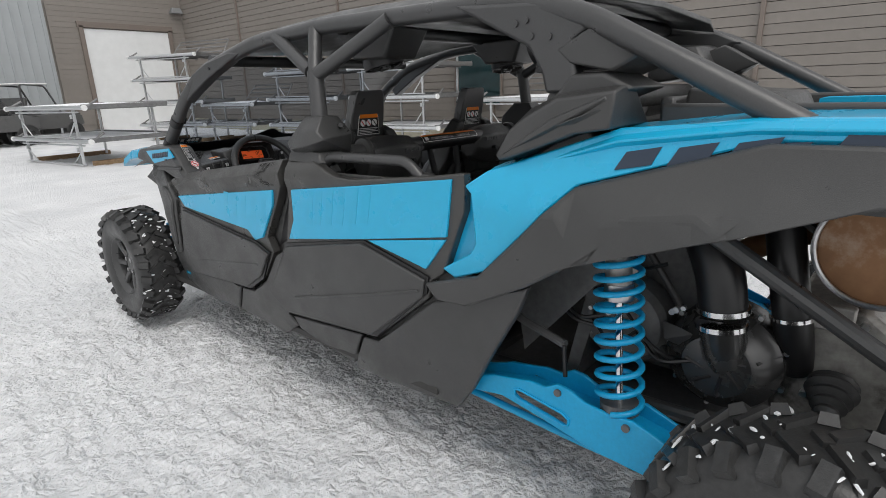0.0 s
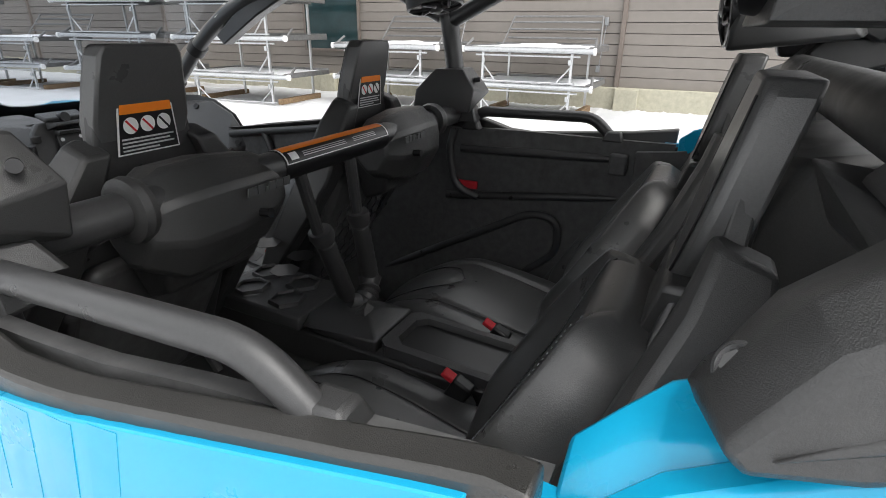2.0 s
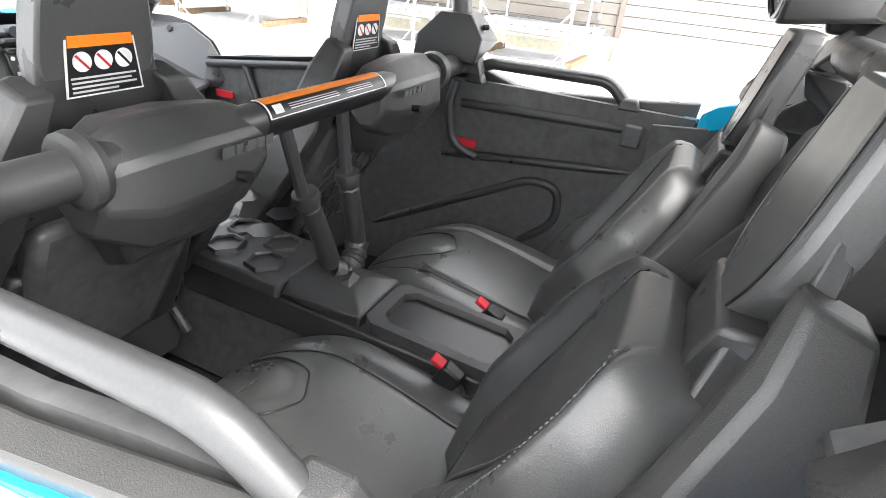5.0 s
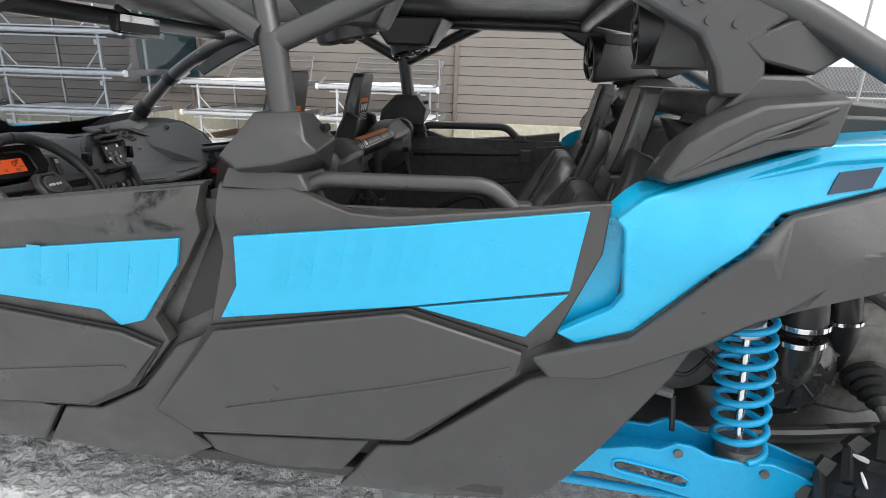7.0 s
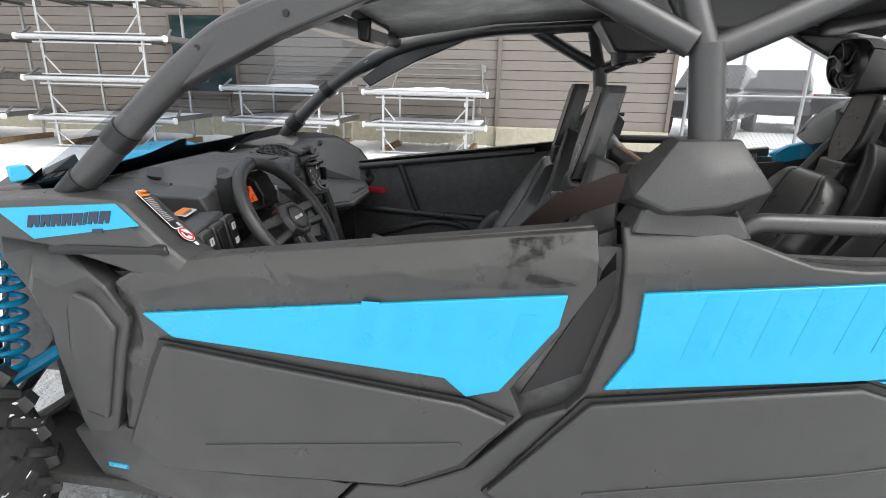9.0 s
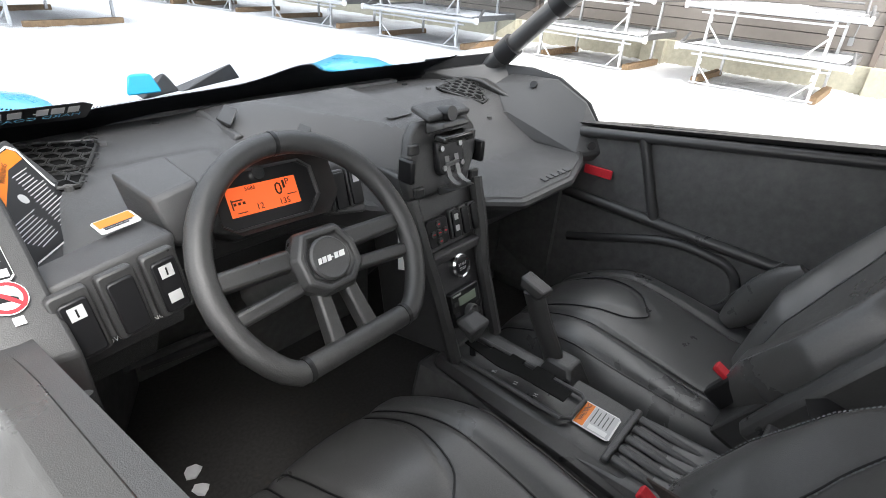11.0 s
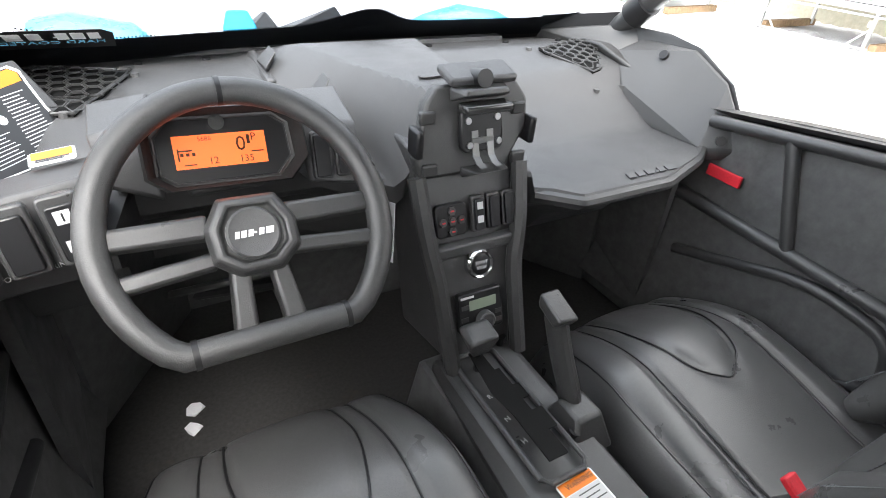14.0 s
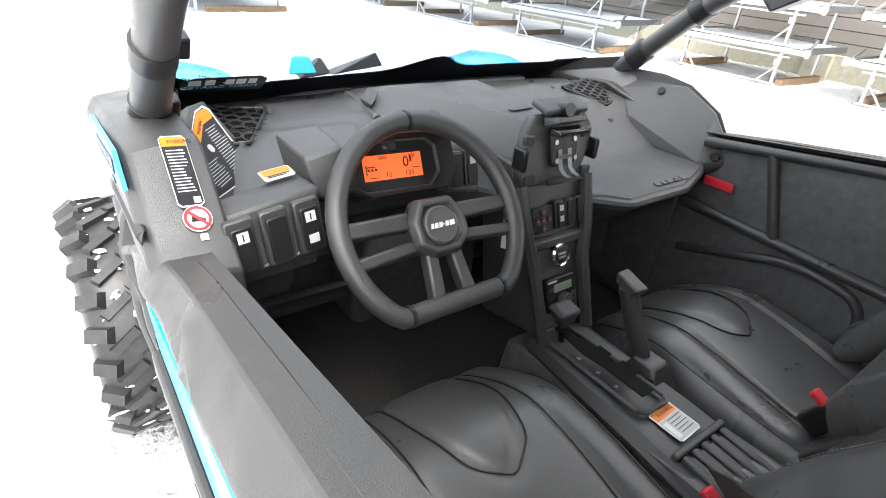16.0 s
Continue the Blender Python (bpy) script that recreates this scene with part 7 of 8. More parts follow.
both("pillar_gusset", lambda: sheet([(1.00, 1.525), (0.88, 1.462), (0.765, 1.405), (0.728, 1.345), (0.715, 1.295), (0.628, 1.295), (0.640, 1.365), (0.645, 1.415), (0.59, 1.450), (0.56, 1.452), (0.66, 1.502)], lambda y, z, d: V(-0.628 + d, y, z), 0.055), M_TUBE, bevel=0.010, label="wide gusset plate joining roof rail and rear pillar")
for y, z in ((0.80, 1.462), (0.77, 1.467), (0.705, 1.425), (0.755, 1.43), (0.665, 1.475), (0.60, 1.462)):
    both("bolt", lambda: cyl(B(), V(-0.633, y, z), V(-0.626, y, z), 0.008, n=10), M_TUBE)
both("shelf_pod", lambda: hull(B(), [V(-0.63, 0.685, 1.395), V(-0.63, 0.60, 1.440), V(-0.60, 0.492, 1.375), V(-0.62, 0.548, 1.340), V(-0.63, 0.650, 1.362), V(-0.42, 0.70, 1.40), V(-0.42, 0.58, 1.44), V(-0.40, 0.46, 1.37), V(-0.42, 0.56, 1.33)]), M_BLACK, label="black faceted pod behind the pillar", bevel=0.006)


def speaker(c, d, r, name_label, body):
    """A round speaker at c facing d, in a faceted pod given by body points."""
    pod_ = part("speaker_pod", hull(B(), [V(*p) for p in body]), M_BLACK, car, name_label, 0.010)
    c, d = Vector(c), Vector(d).normalized()
    part("speaker_ring", lathe(B(), c, d, [(-0.04, r * 0.98), (0.0, r), (0.008, r * 0.98), (0.010, r * 0.90), (0.002, r * 0.86)], 32), M_STICKSHADE, pod_)
    part("speaker_cone", lathe(B(), c, d, [(0.002, r * 0.86), (-0.020, r * 0.34), (-0.018, r * 0.30), (-0.004, r * 0.20), (0.0, r * 0.01)], 32), M_CARGLASS, pod_)
    u = d.cross(Vector((0, 0, 1))).normalized()
    w = d.cross(u)
    for k in range(6):
        a = k * math.pi / 3 + 0.2
        e = math.cos(a) * u + math.sin(a) * w
        f = math.cos(a + 0.45) * u + math.sin(a + 0.45) * w
        part("grille_spoke", tube(B(), (c + e * r * 0.24 + d * 0.010, c + e * r * 0.55 + d * 0.014, c + f * r * 0.90 + d * 0.008), 0.0045, 0.02, 6), M_TUBE, pod_)
    part("speaker_cap", lathe(B(), c, d, [(0.0, r * 0.26), (0.016, r * 0.25), (0.020, r * 0.16), (0.020, 0.001)], 20), M_TUBE, pod_)
    return pod_


for s in (-1, 1):
    speaker((s * 0.42, 0.835, 1.397 if s > 0 else 1.437), (-0.12 * s, 0.95, -0.10), 0.082, "rear overhead speaker in a faceted black pod", [(s * x, y, z if s > 0 else max(z, 1.348)) for x, y, z in ((0.34, 0.83, 1.35), (0.50, 0.82, 1.35), (0.34, 0.81, 1.45), (0.50, 0.80, 1.46), (0.36, 0.83, 1.31), (0.48, 0.82, 1.31), (0.36, 0.60, 1.34), (0.56, 0.54, 1.365), (0.38, 0.66, 1.44), (0.58, 0.66, 1.45), (0.56, 0.60, 1.33))])
    speaker((s * 0.40, 1.515, 1.405), (-0.10 * s, -0.20, -0.95), 0.075, "front overhead speaker in a black pod under the roof", [(s * x, y, z) for x, y, z in ((0.32, 1.43, 1.42), (0.48, 1.43, 1.42), (0.32, 1.59, 1.42), (0.48, 1.59, 1.42), (0.30, 1.38, 1.52), (0.50, 1.36, 1.52), (0.30, 1.66, 1.52), (0.50, 1.66, 1.52))])
part("padded_bar", tube(B(), (V(-0.60, 0.69, 1.274), V(0.37, 0.69, 1.274)), 0.034, 0, 16), M_BLACK, car, "thick padded bar behind the rear seats")
both("rear_panel", lambda: hull(B(), [V(-0.60, 0.80, 1.10), V(-0.50, 0.80, 1.10), V(-0.60, 0.62, 1.24), V(-0.48, 0.62, 1.25), V(-0.60, 0.55, 1.10), V(-0.48, 0.55, 1.10)]), M_DARK, bevel=0.01)
both("rear_cover", lambda: hull(B(), [V(*p) for p in ((-0.369, 0.755, 1.240), (-0.421, 0.747, 1.236), (-0.400, 0.735, 1.190), (-0.575, 0.715, 1.190), (-0.585, 0.700, 1.222), (-0.37, 0.68, 1.232), (-0.58, 0.62, 1.225), (-0.40, 0.62, 1.12), (-0.58, 0.62, 1.12))]), M_BLACK, bevel=0.006, label="black faceted cover behind the rear seat")
part("engine_cover", hull(B(), [V(x, y, z) for x in (-0.17, 0.17) for y, z in ((0.80, 1.02), (0.72, 1.20), (0.50, 1.24), (0.50, 1.0))] + [V(-0.1, 0.76, 1.19), V(0.1, 0.76, 1.19)]), M_BLACK, car, bevel=0.012)

# cargo bed and its lip
bed = part("cargo_bed", box(B(), (0, 0.02, 1.06), (0.98, 0.92, 0.03)), M_BLACK, car, "black moulded cargo bed")
for s in (-1, 1):
    part("bed_side", box(B(), (s * 0.50, 0.0, 1.165), (0.035, 0.94, 0.20)), M_BLACK, bed, bevel=0.008)
part("bed_front", box(B(), (0, 0.46, 1.17), (1.0, 0.035, 0.22)), M_BLACK, bed, bevel=0.008)
part("bed_tail", box(B(), (0, -0.43, 1.15), (1.0, 0.035, 0.20)), M_BLACK, bed, bevel=0.008)
part("airbox_cover", hull(B(), [V(x, y, z) for x in (-0.42, -0.05) for y, z in ((0.46, 1.20), (0.20, 1.20), (0.44, 1.30), (0.24, 1.285))]), M_BLACK, car, bevel=0.01)

# ---- rear suspension and drivetrain ----
ARM = [(1.10, 0.41), (0.94, 0.455), (0.876, 0.480), (0.80, 0.492), (0.744, 0.503), (0.70, 0.500), (0.66, 0.524), (0.62, 0.518), (0.574, 0.496), (0.50, 0.488), (0.44, 0.494), (0.38, 0.472), (0.30, 0.44), (0.12, 0.40), (0.12, 0.34), (0.30, 0.345), (0.44, 0.350), (0.56, 0.362), (0.70, 0.392), (0.85, 0.418), (1.10, 0.375)]
ARM = [(y, z - 0.022) for y, z in ARM]
SLOT = [(0.800, 0.436), (0.785, 0.442), (0.640, 0.418), (0.618, 0.404), (0.620, 0.386), (0.632, 0.380), (0.785, 0.408), (0.800, 0.418)]


def arm_plate(x, outline):
    """A pressed plate with a long lightening hole."""
    bm = B()
    edges = []
    for loop in (outline, SLOT):
        vs = [bm.verts.new((x, y, z)) for y, z in loop]
        edges += [bm.edges.new((a, b)) for a, b in zip(vs, vs[1:] + vs[:1])]
    bmesh.ops.triangle_fill(bm, edges=edges, use_beauty=True)
    r = bmesh.ops.extrude_face_region(bm, geom=list(bm.faces))
    for g in r["geom"]:
        if isinstance(g, bmesh.types.BMVert):
            g.co.x += 0.012
    return bm


for f, s in ((False, -1), (True, 1)):
    arm = part("trailing_arm", arm_plate(-0.615, ARM), M_BLUEMET, car, "blue pressed-steel trailing arm with scuffs", 0.003, flip=f)
    part("arm_inner", arm_plate(-0.515, ARM), M_BLUEMET, arm, bevel=0.003, flip=f)
    part("arm_web", loft(B(), [[V(-0.61, y, z - 0.042), V(-0.51, y, z - 0.042), V(-0.51, y, z - 0.050), V(-0.61, y, z - 0.050)] for y, z in ((1.10, 0.40), (0.80, 0.480), (0.45, 0.475), (0.30, 0.445), (0.12, 0.40))]), M_BLUEMET, arm, flip=f)
    part("arm_tube", tube(B(), (V(-0.565, 1.10, 0.338), V(-0.565, 0.60, 0.310), V(-0.565, 0.15, 0.305)), 0.012, 0.05, 12), M_BLUEMET, arm, flip=f)
    ring_ = B()
    tube(ring_, [V(-0.617, y, z) for y, z in SLOT], 0.004, 0, 6, closed=True)
    part("slot_rim", ring_, M_BLUEMET, arm, flip=f)
    for y, z in ((0.655, 0.478), (0.455, 0.448)):
        part("bolt", cyl(B(), V(-0.622, y, z), V(-0.61, y, z), 0.011, n=12), M_DARK, arm, flip=f)
    # coil-over shock
    top, bot = V(-0.525, 0.555, 1.06), V(-0.560, 0.495, 0.442)
    sh = part("shock_absorber", cyl(B(), top, top + (bot - top) * 0.42, 0.034), M_CAST, car, "coil-over shock with bright blue spring", flip=f)
    part("shock_rod", cyl(B(), top + (bot - top) * 0.35, bot, 0.010), M_CHROME, sh, flip=f)
    part("spring_collar", cyl(B(), top + (bot - top) * 0.40, top + (bot - top) * 0.47, 0.038), M_STEEL, sh, flip=f)
    part("spring_collar", cyl(B(), top + (bot - top) * 0.93, top + (bot - top) * 0.98, 0.052), M_DARK, sh, flip=f)
    ax_ = (bot - top).normalized()
    u_ = ax_.cross(Vector((0, 1, 0))).normalized()
    w_ = ax_.cross(u_)
    turns, L_ = 14.5, (bot - top).length
    hx = []
    n_ = int(turns * 18)
    for k in range(n_ + 1):
        q = k / n_
        qq = 0.04 + 0.92 * (0.62 * q + 0.38 * q * q if q < 1 else 1)
        hx.append(top + ax_ * (L_ * qq) + 0.058 * (math.cos(q * turns * 2 * math.pi) * u_ + math.sin(q * turns * 2 * math.pi) * w_))
    part("coil_spring", tube(B(), hx, 0.0085, 0, 8), M_BLUEMET, sh, "bright blue coil spring", flip=f, angle=60)
    part("sway_link", tube(B(), (V(-0.56, 0.67, 0.60), V(-0.565, 0.66, 0.505)), 0.007, 0, 8), M_STICKSHADE, car, flip=f)
    part("sway_arm", tube(B(), (V(-0.30, 0.98, 0.63), V(-0.50, 0.88, 0.62), V(-0.555, 0.67, 0.60)), 0.013, 0.06, 10), M_DARK, car, flip=f)
    part("lower_brace", tube(B(), (V(-0.42, 0.42, 0.99), V(-0.40, -0.05, 0.70)), 0.024, 0, 12), M_TUBE, car, flip=f)
    for z0, z1 in ((0.48, 0.42), (0.62, 0.52)):
        part("radius_rod", tube(B(), (V(-0.12, -0.12, z0), V(-0.56, -0.02, z1 - 0.06)), 0.014, 0, 10), M_TUBE, car, flip=f)
    part("frame_rail", tube(B(), (V(-0.40, 1.2, 0.36), V(-0.38, 0.3, 0.40), V(-0.32, -0.25, 0.46)), 0.024, 0.1, 12), M_TUBE, car, flip=f)
    part("frame_post", tube(B(), (V(-0.36, -0.05, 0.42), V(-0.42, -0.12, 1.05)), 0.022, 0, 12), M_TUBE, car, flip=f)
    part("inner_fender", hull(B(), [V(-0.40, 0.90, 0.45), V(-0.40, 0.62, 0.78), V(-0.42, 0.5, 1.04), V(-0.36, 0.92, 0.45), V(-0.36, 0.64, 0.8), V(-0.36, 0.5, 1.04), V(-0.40, 0.98, 0.9)]), M_DARK, car, flip=f)
# brackets, wiring and castings that fill the wheel well
rnd = random.Random(11)
for k in range(9):
    y, z, x = rnd.uniform(0.30, 0.95), rnd.uniform(0.50, 0.98), rnd.uniform(-0.36, -0.26)
    part("bracket", hull(B(), [V(x + rnd.uniform(-0.02, 0.02), y + rnd.uniform(-0.05, 0.05), z + rnd.uniform(-0.05, 0.05)) for _ in range(7)]), M_TUBE if k % 2 else M_CAST, car, bevel=0.003)
for k in range(12):
    y, z = rnd.uniform(0.30, 0.95), rnd.uniform(0.50, 0.98)
    part("bolt", cyl(B(), V(-0.38, y, z), V(-0.365, y, z), rnd.uniform(0.006, 0.010), n=8), M_STEEL, car)
for k in range(8):
    y, z = rnd.uniform(0.45, 0.95), rnd.uniform(0.60, 0.98)
    part("cable", tube(B(), (V(-0.36, y, z), V(-0.40, y - 0.08, z - 0.06), V(-0.37, y - 0.16, z + rnd.uniform(-0.12, 0.05))), 0.006, 0.05, 6), M_STICKSHADE, car)
part("skid_plate", box(B(), (0, 1.1, 0.345), (0.80, 2.9, 0.012)), M_DARK, car)
eng = part("engine", hull(B(), [V(x, y, z) for x in (-0.20, 0.24) for y, z in ((0.72, 0.42), (0.70, 0.90), (0.42, 0.98), (0.36, 0.42))]), M_DARK, car, "grimy engine and belt drive behind the rear wheel", 0.02)
cvt = part("belt_cover", lathe(B(), (-0.22, 0.315, 0.565), (-1, 0, 0), [(-0.02, 0.150), (0.06, 0.155), (0.085, 0.150), (0.125, 0.118), (0.140, 0.095), (0.150, 0.088), (0.152, 0.03), (0.150, 0.001)], 48), M_GLOSS, eng, "glossy black belt cover")
part("belt_cover_front", lathe(B(), (-0.24, 0.60, 0.60), (-1, 0, 0), [(-0.02, 0.135), (0.06, 0.135), (0.085, 0.12), (0.10, 0.09), (0.10, 0.001)], 40), M_DARK, eng)
for k in range(9):
    a = 2 * math.pi * k / 9
    e = Vector((0, math.cos(a), math.sin(a)))
    c0 = V(-0.22, 0.315, 0.565)
    part("cover_rib", tube(B(), (c0 + e * 0.10 + V(-0.136, 0, 0), c0 + e * 0.148 + V(-0.082, 0, 0)), 0.005, 0, 6), M_STICKSHADE, cvt)
    part("bolt", cyl(B(), c0 + e * 0.158 + V(-0.055, 0, 0), c0 + e * 0.158 + V(-0.075, 0, 0), 0.007, n=8), M_STEEL, cvt)
for k in range(7):
    a = 0.5 + 2 * math.pi * k / 7
    e = Vector((0, math.cos(a), math.sin(a)))
    c0 = V(-0.22, 0.315, 0.565)
    part("cover_fin", tube(B(), (c0 + e * 0.03 + V(-0.152, 0, 0), c0 + Vector((0, math.cos(a + 0.5), math.sin(a + 0.5))) * 0.078 + V(-0.152, 0, 0)), 0.0045, 0, 6), M_STICKSHADE, cvt)
duct = part("air_duct", tube(B(), (V(-0.26, 0.46, 1.05), V(-0.32, 0.40, 0.95), V(-0.36, 0.335, 0.84), V(-0.36, 0.315, 0.73)), 0.062, 0.08, 20, r2=0.060), M_STICKSHADE, eng, "glossy black intake duct", angle=60)
part("duct_lower", tube(B(), (V(-0.36, 0.315, 0.70), V(-0.34, 0.30, 0.60), V(-0.28, 0.30, 0.52)), 0.058, 0.05, 20), M_GLOSS, eng, angle=60)
for z in (0.735, 0.69):
    part("hose_clamp", lathe(B(), (-0.36, 0.315, z), (0, 0.12, 1), [(-0.008, 0.062), (-0.007, 0.066), (0.007, 0.066), (0.008, 0.062)], 28), M_CHROME, eng, "bright hose clamp")
part("air_duct", tube(B(), (V(-0.22, 0.24, 1.03), V(-0.27, 0.20, 0.86), V(-0.28, 0.165, 0.70), V(-0.22, 0.15, 0.56)), 0.046, 0.06, 18), M_STICKSHADE, eng, angle=60)
part("hose_clamp", lathe(B(), (-0.278, 0.170, 0.72), (0, 0.15, 1), [(-0.006, 0.047), (-0.005, 0.051), (0.005, 0.051), (0.006, 0.047)], 24), M_CHROME, eng)
gb = part("gearbox", hull(B(), [V(x, y, z) for x in (-0.24, 0.22) for y, z in ((0.20, 0.42), (0.18, 0.72), (0.02, 0.76), (-0.10, 0.66), (-0.10, 0.46), (0.04, 0.40))]), M_CAST, eng, "grimy cast alloy gearbox", 0.015)
for y, z in ((0.14, 0.70), (0.02, 0.72), (-0.06, 0.60), (0.12, 0.50)):
    part("bolt", cyl(B(), V(-0.24, y, z), V(-0.258, y, z), 0.010, n=6), M_STEEL, gb)
part("gearbox_lug", box(B(), (-0.26, 0.10, 0.735), (0.03, 0.12, 0.07)), M_CAST, gb, bevel=0.006)
part("shaft_boot", lathe(B(), (-0.25, 0.06, 0.545), (-1, 0, -0.45), [(0, 0.058)] + [(0.012 + 0.012 * k, 0.060 - 0.005 * k + (0.006 if k % 2 else -0.004)) for k in range(8)] + [(0.115, 0.02)], 24), M_RUBBER, eng, "ribbed rubber shaft boot")
part("drive_shaft", tube(B(), (V(-0.34, 0.06, 0.505), V(-0.60, 0.06, 0.385)), 0.016, 0, 12), M_CAST, eng)
part("muffler", lathe(B(), (-0.34, 0.02, 0.935), (1, -0.15, 0), [(0, 0.10), (0.004, 0.122), (0.02, 0.130), (0.46, 0.130), (0.48, 0.10)], 36), M_HEAT, eng, "heat-tinted steel muffler")
mu = V(-0.342, 0.02, 0.935)
part("muffler_rim", tube(B(), [mu + 0.128 * (math.cos(a) * V(0.148, 0.989, 0) + math.sin(a) * V(0, 0, 1)) for a in (k * math.pi / 20 for k in range(40))], 0.007, 0, 8, closed=True), M_STEEL, eng)
part("exhaust_pipe", tube(B(), (V(-0.05, 0.36, 0.80), V(-0.15, 0.20, 0.92), V(-0.15, 0.06, 0.93)), 0.035, 0.06, 14), M_HEAT, eng)
for p, q in (((-0.30, 0.62, 0.95), (-0.26, 0.40, 0.60)), ((-0.28, 0.70, 0.80), (-0.30, 0.46, 0.52)), ((-0.25, 0.20, 0.98), (-0.26, 0.02, 0.80)), ((-0.30, 0.50, 0.90), (-0.32, 0.30, 0.95))):
    m_ = (Vector(p) + Vector(q)) / 2 + V(-0.02, 0.02, 0.05)
    part("hose", tube(B(), (p, m_, q), 0.011, 0.08, 8), M_RUBBER, eng)

# ---- front suspension ----
for f in (False, True):
    top, bot = V(-0.44, 3.22, 0.98), V(-0.56, 3.20, 0.50)
    sh = part("front_shock", cyl(B(), top, bot, 0.016), M_CHROME, car, "front coil-over shock with blue spring", flip=f)
    ax_ = (bot - top).normalized()
    u_ = ax_.cross(Vector((0, 1, 0))).normalized()
    w_ = ax_.cross(u_)
    hx = [top + ax_ * ((bot - top).length * (0.06 + 0.86 * k / 180)) + 0.05 * (math.cos(k / 18 * 2 * math.pi) * u_ + math.sin(k / 18 * 2 * math.pi) * w_) for k in range(181)]
    part("coil_spring", tube(B(), hx, 0.0085, 0, 8), M_BLUEMET, sh, "bright blue coil spring", flip=f, angle=60)
    part("control_arm", tube(B(), (V(-0.22, 3.02, 0.46), V(-0.60, 3.22, 0.36)), 0.018, 0, 10), M_TUBE, car, flip=f)
    part("control_arm", tube(B(), (V(-0.22, 3.36, 0.46), V(-0.60, 3.25, 0.36)), 0.018, 0, 10), M_TUBE, car, flip=f)
    part("control_arm", tube(B(), (V(-0.28, 2.99, 0.66), V(-0.58, 3.20, 0.52)), 0.020, 0, 10), M_BLUEMET, car, "blue upper control arm", flip=f)
    part("tie_rod", tube(B(), (V(-0.20, 2.93, 0.56), V(-0.60, 3.10, 0.44)), 0.010, 0, 8), M_DARK, car, flip=f)
part("front_core", box(B(), (0, 3.3, 0.62), (0.44, 0.66, 0.56)), M_DARK, car, bevel=0.02)

# ---- trim, decals ----
part("fender_insert", sheet([(2.877, 1.064), (2.621, 1.087), (2.578, 1.047), (2.803, 1.008)], lambda y, z, d: V(-0.7550 + d, y, z), 0.006, 0.04), M_BLUE, car, "gloss blue fender insert with dark lettering")
for k in range(8):
    w, y0, zz = (0.026, 0.020, 0.020, 0.020, 0.020, 0.008, 0.020, 0.022)[k], 2.812 - (0, 0.029, 0.052, 0.075, 0.098, 0.121, 0.132, 0.155)[k], 1.031 + 0.0024 * k
    part("wordmark_block", sheet([(y0, zz), (y0 - w * 0.40, zz), (y0 - w * 0.62, zz + 0.011), (y0 - w * 0.75, zz + 0.001), (y0 - w, zz + 0.002), (y0 - w - 0.008, zz + 0.026), (y0 - 0.008, zz + 0.024)], lambda y, z, d: V(-0.7565 + d, y, z), 0.002, 0.05), M_DECAL, car)
part("wordmark_block", sheet([(2.674, 1.028), (2.652, 1.030), (2.650, 1.038), (2.672, 1.036)], lambda y, z, d: V(-0.7565 + d, y, z), 0.002, 0.05), M_DECAL, car)


for y0 in (0.505, 0.395, 0.285, 0.115):
    both("decal_block", lambda: flank([(y0, 1.128 + 0.34 * (0.505 - y0) * 0.42), (y0 - 0.078, 1.132 + 0.34 * (0.585 - y0) * 0.42), (y0 - 0.095, 1.172 + 0.34 * (0.585 - y0) * 0.36), (y0 - 0.020, 1.168 + 0.34 * (0.505 - y0) * 0.36)], 0.0150, 0.004, 0.03), M_DECAL, label="dark slanted decal block on the blue panel")
both("decal_block", lambda: flank([(0.192, 1.190), (0.150, 1.193), (0.146, 1.201), (0.188, 1.198)], 0.0150, 0.004, 0.03), M_DECAL)
both("small_decal", lambda: flank([(2.80, 0.425), (2.745, 0.428), (2.742, 0.442), (2.797, 0.439)], 0.006, 0.003, 0.05), M_BLUE, label="small blue decal near the sill")
both("crease", lambda: flank([(2.50, 0.572), (1.96, 0.652), (1.955, 0.645), (2.50, 0.563)], 0.0205, 0.006, 0.06), M_BLACK, doors, bevel=0.002)
both("crease", lambda: flank([(1.72, 0.563), (1.07, 0.735), (1.065, 0.727), (1.72, 0.554)], 0.0205, 0.006, 0.06), M_BLACK, rdoors, bevel=0.002)
both("pillar_fill", lambda: flank([(1.735, 1.068), (1.705, 1.078), (1.70, 0.95), (1.74, 0.80), (1.85, 0.74), (1.765, 0.91), (1.728, 0.985)], -0.040, 0.02), M_STICKSHADE, label="gloss black filler between the doors")
both("hinge_pin", lambda: cyl(B(), V(-0.674, 0.902, 1.042), V(-0.674, 0.855, 1.042), 0.010), M_STICKSHADE)
both("jamb", lambda: flank([(0.93, 1.06), (0.86, 1.06), (0.86, 0.84), (1.0, 0.80)], -0.03, 0.02), M_BLUE)
part("inner_quarter", sheet([(1.00, 1.035), (0.90, 1.045), (0.62, 1.10), (0.62, 0.85), (1.00, 0.60)], lambda y, z, d: V(-0.640 + d, y, z), 0.012), M_DARK, car, bevel=0.003, flip=True)

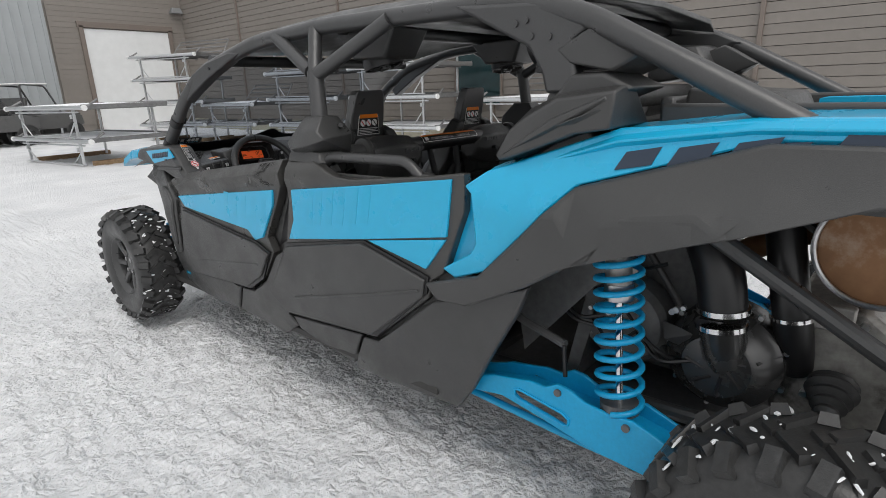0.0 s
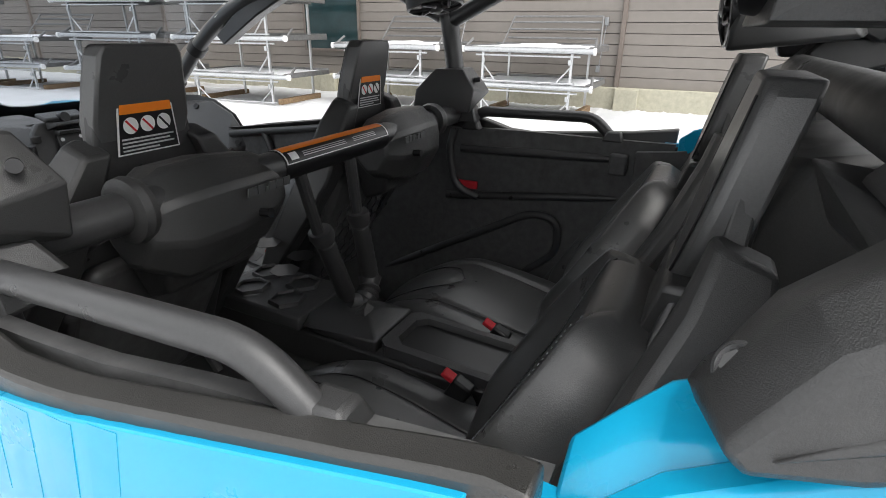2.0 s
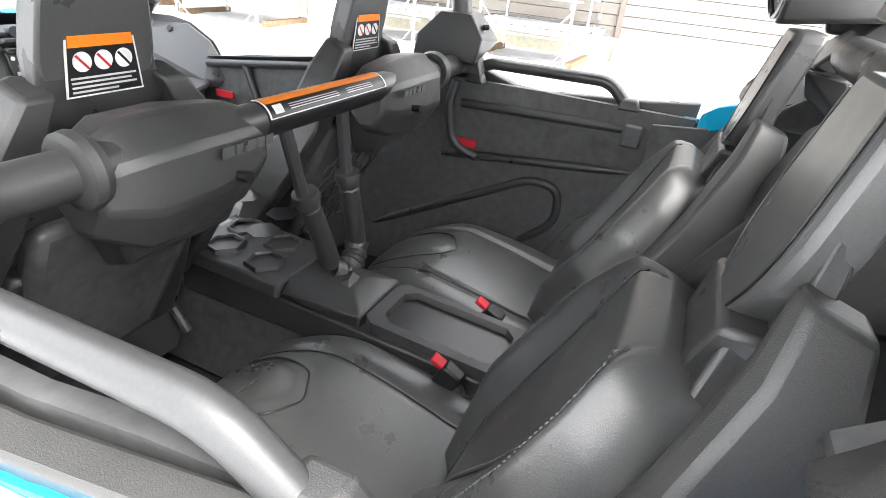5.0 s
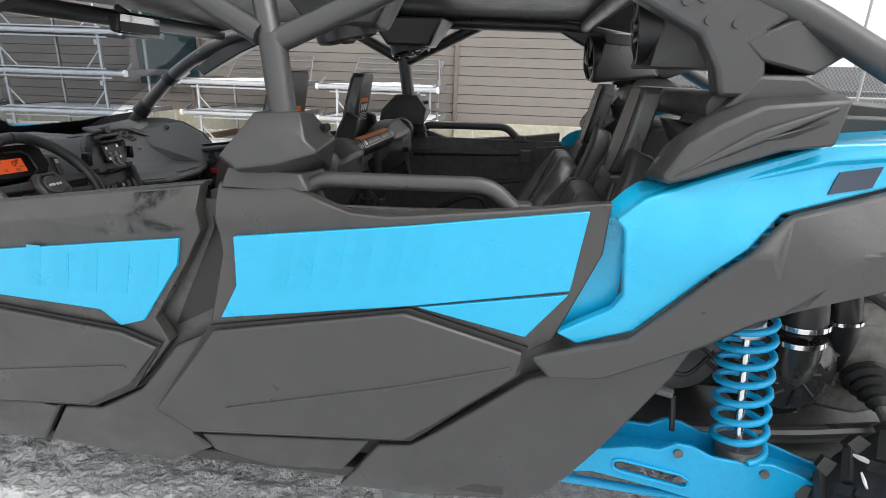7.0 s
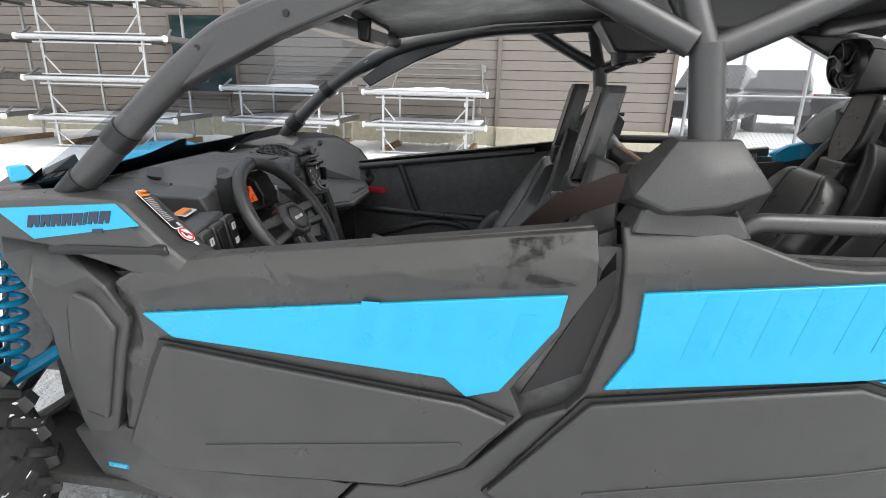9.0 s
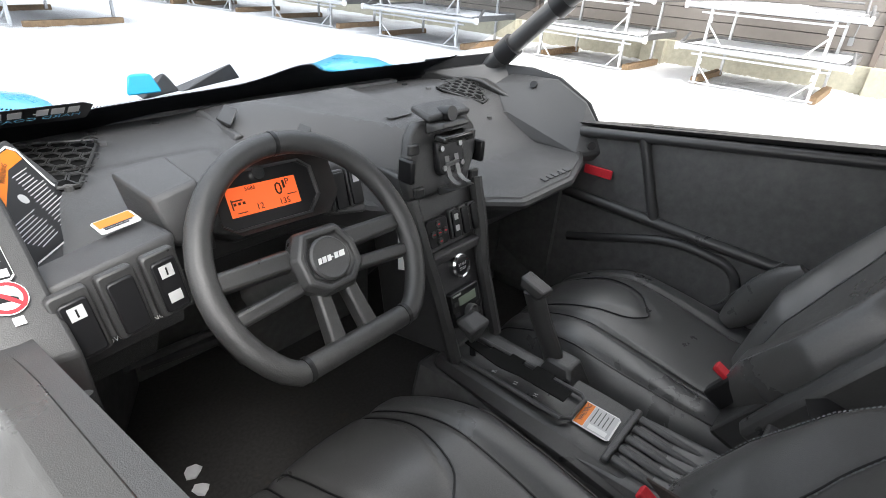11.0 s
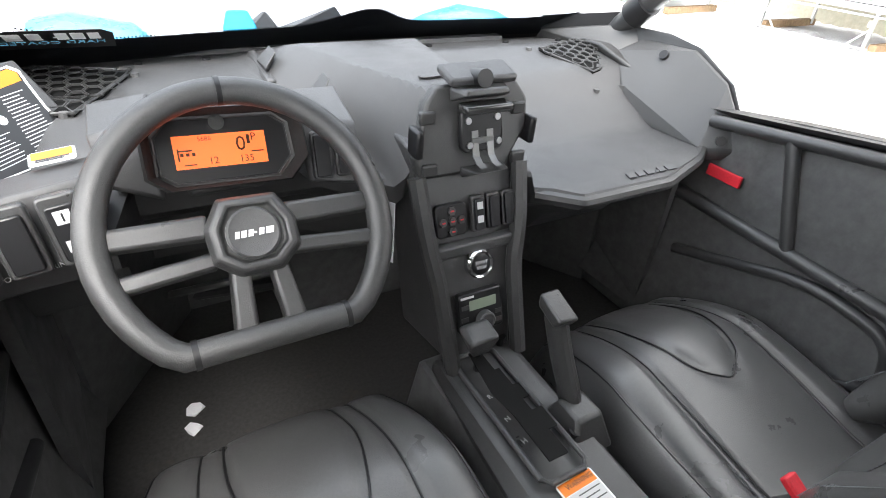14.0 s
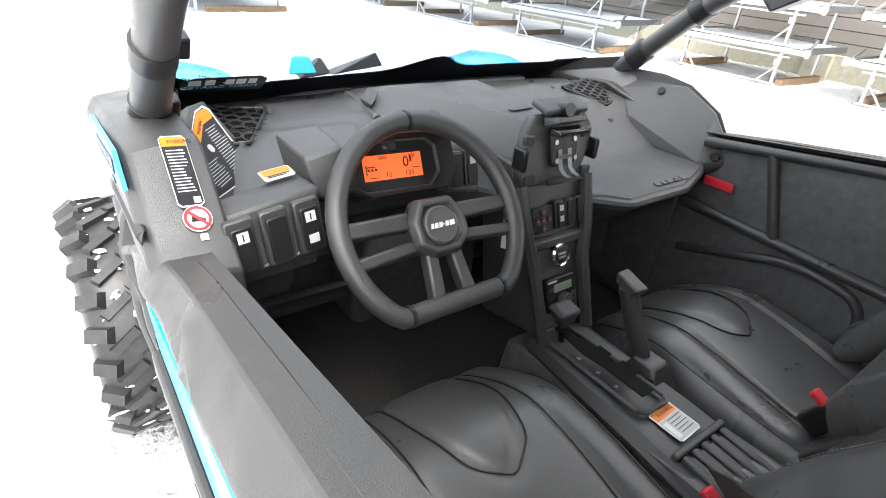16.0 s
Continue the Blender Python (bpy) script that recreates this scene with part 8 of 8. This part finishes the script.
# ---- beyond the yard: fence, parked trucks, lamp posts ----
fence = thing("chain_link_fence", "galvanised chain-link fence with a top rail", "fence")
FA, FB = Vector((9.9, -1.3, 0)), Vector((14.5, -14.0, 0))
fd_ = (FB - FA).normalized()
for k in range(6):
    p = FA + fd_ * (2.7 * k)
    part("fence_post", cyl(B(), p, p + V(0, 0, 2.4), 0.035), M_GALV, fence)
for z in (2.3, 1.15, 0.08):
    part("fence_rail", cyl(B(), FA + V(0, 0, z), FB + V(0, 0, z), 0.020), M_GALV, fence)
mesh_, L_ = B(), (FB - FA).length
side_ = Vector((-fd_.y, fd_.x, 0))
for k in range(-22, int(L_ / 0.105)):
    for sg in (1, -1):
        a0, z0 = k * 0.105, 0.06
        a1, z1 = a0 + 2.24, 2.30
        if a0 < 0:
            z0, a0 = z0 - a0, 0.0
        if a1 > L_:
            z1, a1 = z1 - (a1 - L_), L_
        if z1 - z0 < 0.05:
            continue
        if sg < 0:
            z0, z1 = 2.36 - z0, 2.36 - z1
        p, q = FA + fd_ * a0 + V(0, 0, z0), FA + fd_ * a1 + V(0, 0, z1)
        n1, n2 = side_ * 0.0045, Vector((0, 0, 0.0045))
        loft(mesh_, [[p + n1, p + n2, p - n1, p - n2], [q + n1, q + n2, q - n1, q - n2]], cap=False)
tagged(part("fence_wire", mesh_, M_GALV, fence), kind="stuff")


def pickup(at, turn, paint, label):
    root = thing("pickup_truck", label, "truck", "trucks behind the fence", at)
    root.rotation_euler = (0, 0, radians(turn))

    def body(name, sections, m, lab="", bevel=0.03):
        bm = loft(B(), [[V(x, y, z) for x, z in ring] for y, ring in sections])
        return part(name, bm, m, root, lab, bevel)

    def ring(w, z0, z1, t=0.9):
        return [(-w, z0), (w, z0), (w, z0 + (z1 - z0) * 0.6), (w * t, z1), (-w * t, z1), (-w, z0 + (z1 - z0) * 0.6)]

    body("body", [(-2.8, ring(0.92, 0.55, 1.18, 0.97)), (0.4, ring(0.96, 0.5, 1.2, 0.97)), (1.3, ring(0.96, 0.5, 1.22, 0.95)), (2.6, ring(0.92, 0.5, 1.12, 0.9)), (2.85, ring(0.85, 0.55, 0.95, 0.9))], paint)
    cab = body("cab", [(-0.95, ring(0.90, 1.15, 1.80, 0.82)), (0.35, ring(0.90, 1.15, 1.90, 0.82)), (1.25, ring(0.88, 1.15, 1.28, 0.9))], paint)
    for s in (-1, 1):
        part("side_window", hull(B(), [V(s * x, y, z) for x, y, z in ((0.905, -0.80, 1.28), (0.905, 0.75, 1.28), (0.83, -0.78, 1.72), (0.80, 0.25, 1.76), (0.86, -0.8, 1.28), (0.86, 0.75, 1.28), (0.79, -0.78, 1.72), (0.76, 0.25, 1.76))]), M_CARGLASS, root)
        part("tail_light", box(B(), (s * 0.88, -2.80, 0.98), (0.14, 0.05, 0.36)), M_REDINK, root, "red tail light", 0.02)
        for y in (-1.8, 1.9):
            wl_ = part("wheel", lathe(B(), (s * 0.80, y, 0.38), (s, 0, 0), [(-0.12, 0.25), (-0.12, 0.36), (-0.08, 0.38), (0.10, 0.38), (0.13, 0.36), (0.13, 0.25)], 28), M_RUBBER, root)
            part("rim", lathe(B(), (s * 0.80, y, 0.38), (s, 0, 0), [(-0.05, 0.24), (0.11, 0.24), (0.08, 0.20), (0.06, 0.05), (0.08, 0.001)], 20), M_STEEL, wl_)
    part("rear_window", hull(B(), [V(x, y, z) for x, y, z in ((-0.72, -0.97, 1.28), (0.72, -0.97, 1.28), (-0.66, -0.965, 1.70), (0.66, -0.965, 1.70), (-0.72, -0.93, 1.28), (0.72, -0.93, 1.28), (-0.66, -0.93, 1.70), (0.66, -0.93, 1.70))]), M_CARGLASS, root)
    part("rear_bumper", box(B(), (0, -2.88, 0.58), (1.75, 0.14, 0.18)), M_CHROME, root, bevel=0.02)
    return root


M_PAINT_GREY = mat("dark_grey_car_paint", (0.035, 0.036, 0.04), 0.25, grain=0.05, coat=0.6)
M_PAINT_SAND = mat("pale_sand_car_paint", (0.55, 0.50, 0.43), 0.3, grain=0.05, coat=0.5)
M_PAINT_WHITE = mat("white_car_paint", (0.75, 0.76, 0.78), 0.3, grain=0.03, coat=0.5)
pickup((15.5, -3.6, 0), 62, M_PAINT_GREY, "dark grey pickup truck parked beyond the fence")
pickup((19.0, -6.8, 0), 68, M_PAINT_GREY, "dark grey pickup truck parked behind another")
pickup((15.0, -7.6, 0), 75, M_PAINT_GREY, "black pickup truck parked beyond the fence")
pickup((13.0, -14.5, 0), 80, M_PAINT_WHITE, "white pickup truck parked beyond the fence")
pickup((16.2, -11.2, 0), 70, M_PAINT_SAND, "pale sand pickup truck parked beyond the fence")
for x, y, h in ((26, -8, 8.0), (30, -16, 9.0), (24, -22, 8.0)):
    lp = thing("street_lamp", "tall grey steel lamp post", "lamp post", "lamp posts", (x, y, 0))
    part("pole", cyl(B(), V(0, 0, 0), V(0, 0, h), 0.09, 0.05), M_GALV, lp)
    part("arm", tube(B(), (V(0, 0, h - 0.05), V(-0.6, 0.4, h + 0.15), V(-1.4, 0.9, h + 0.2)), 0.035, 0.2, 8), M_GALV, lp)
    part("lamp_head", box(B(), (-1.5, 0.95, h + 0.19), (0.5, 0.25, 0.10)), M_GALV, lp, bevel=0.03)
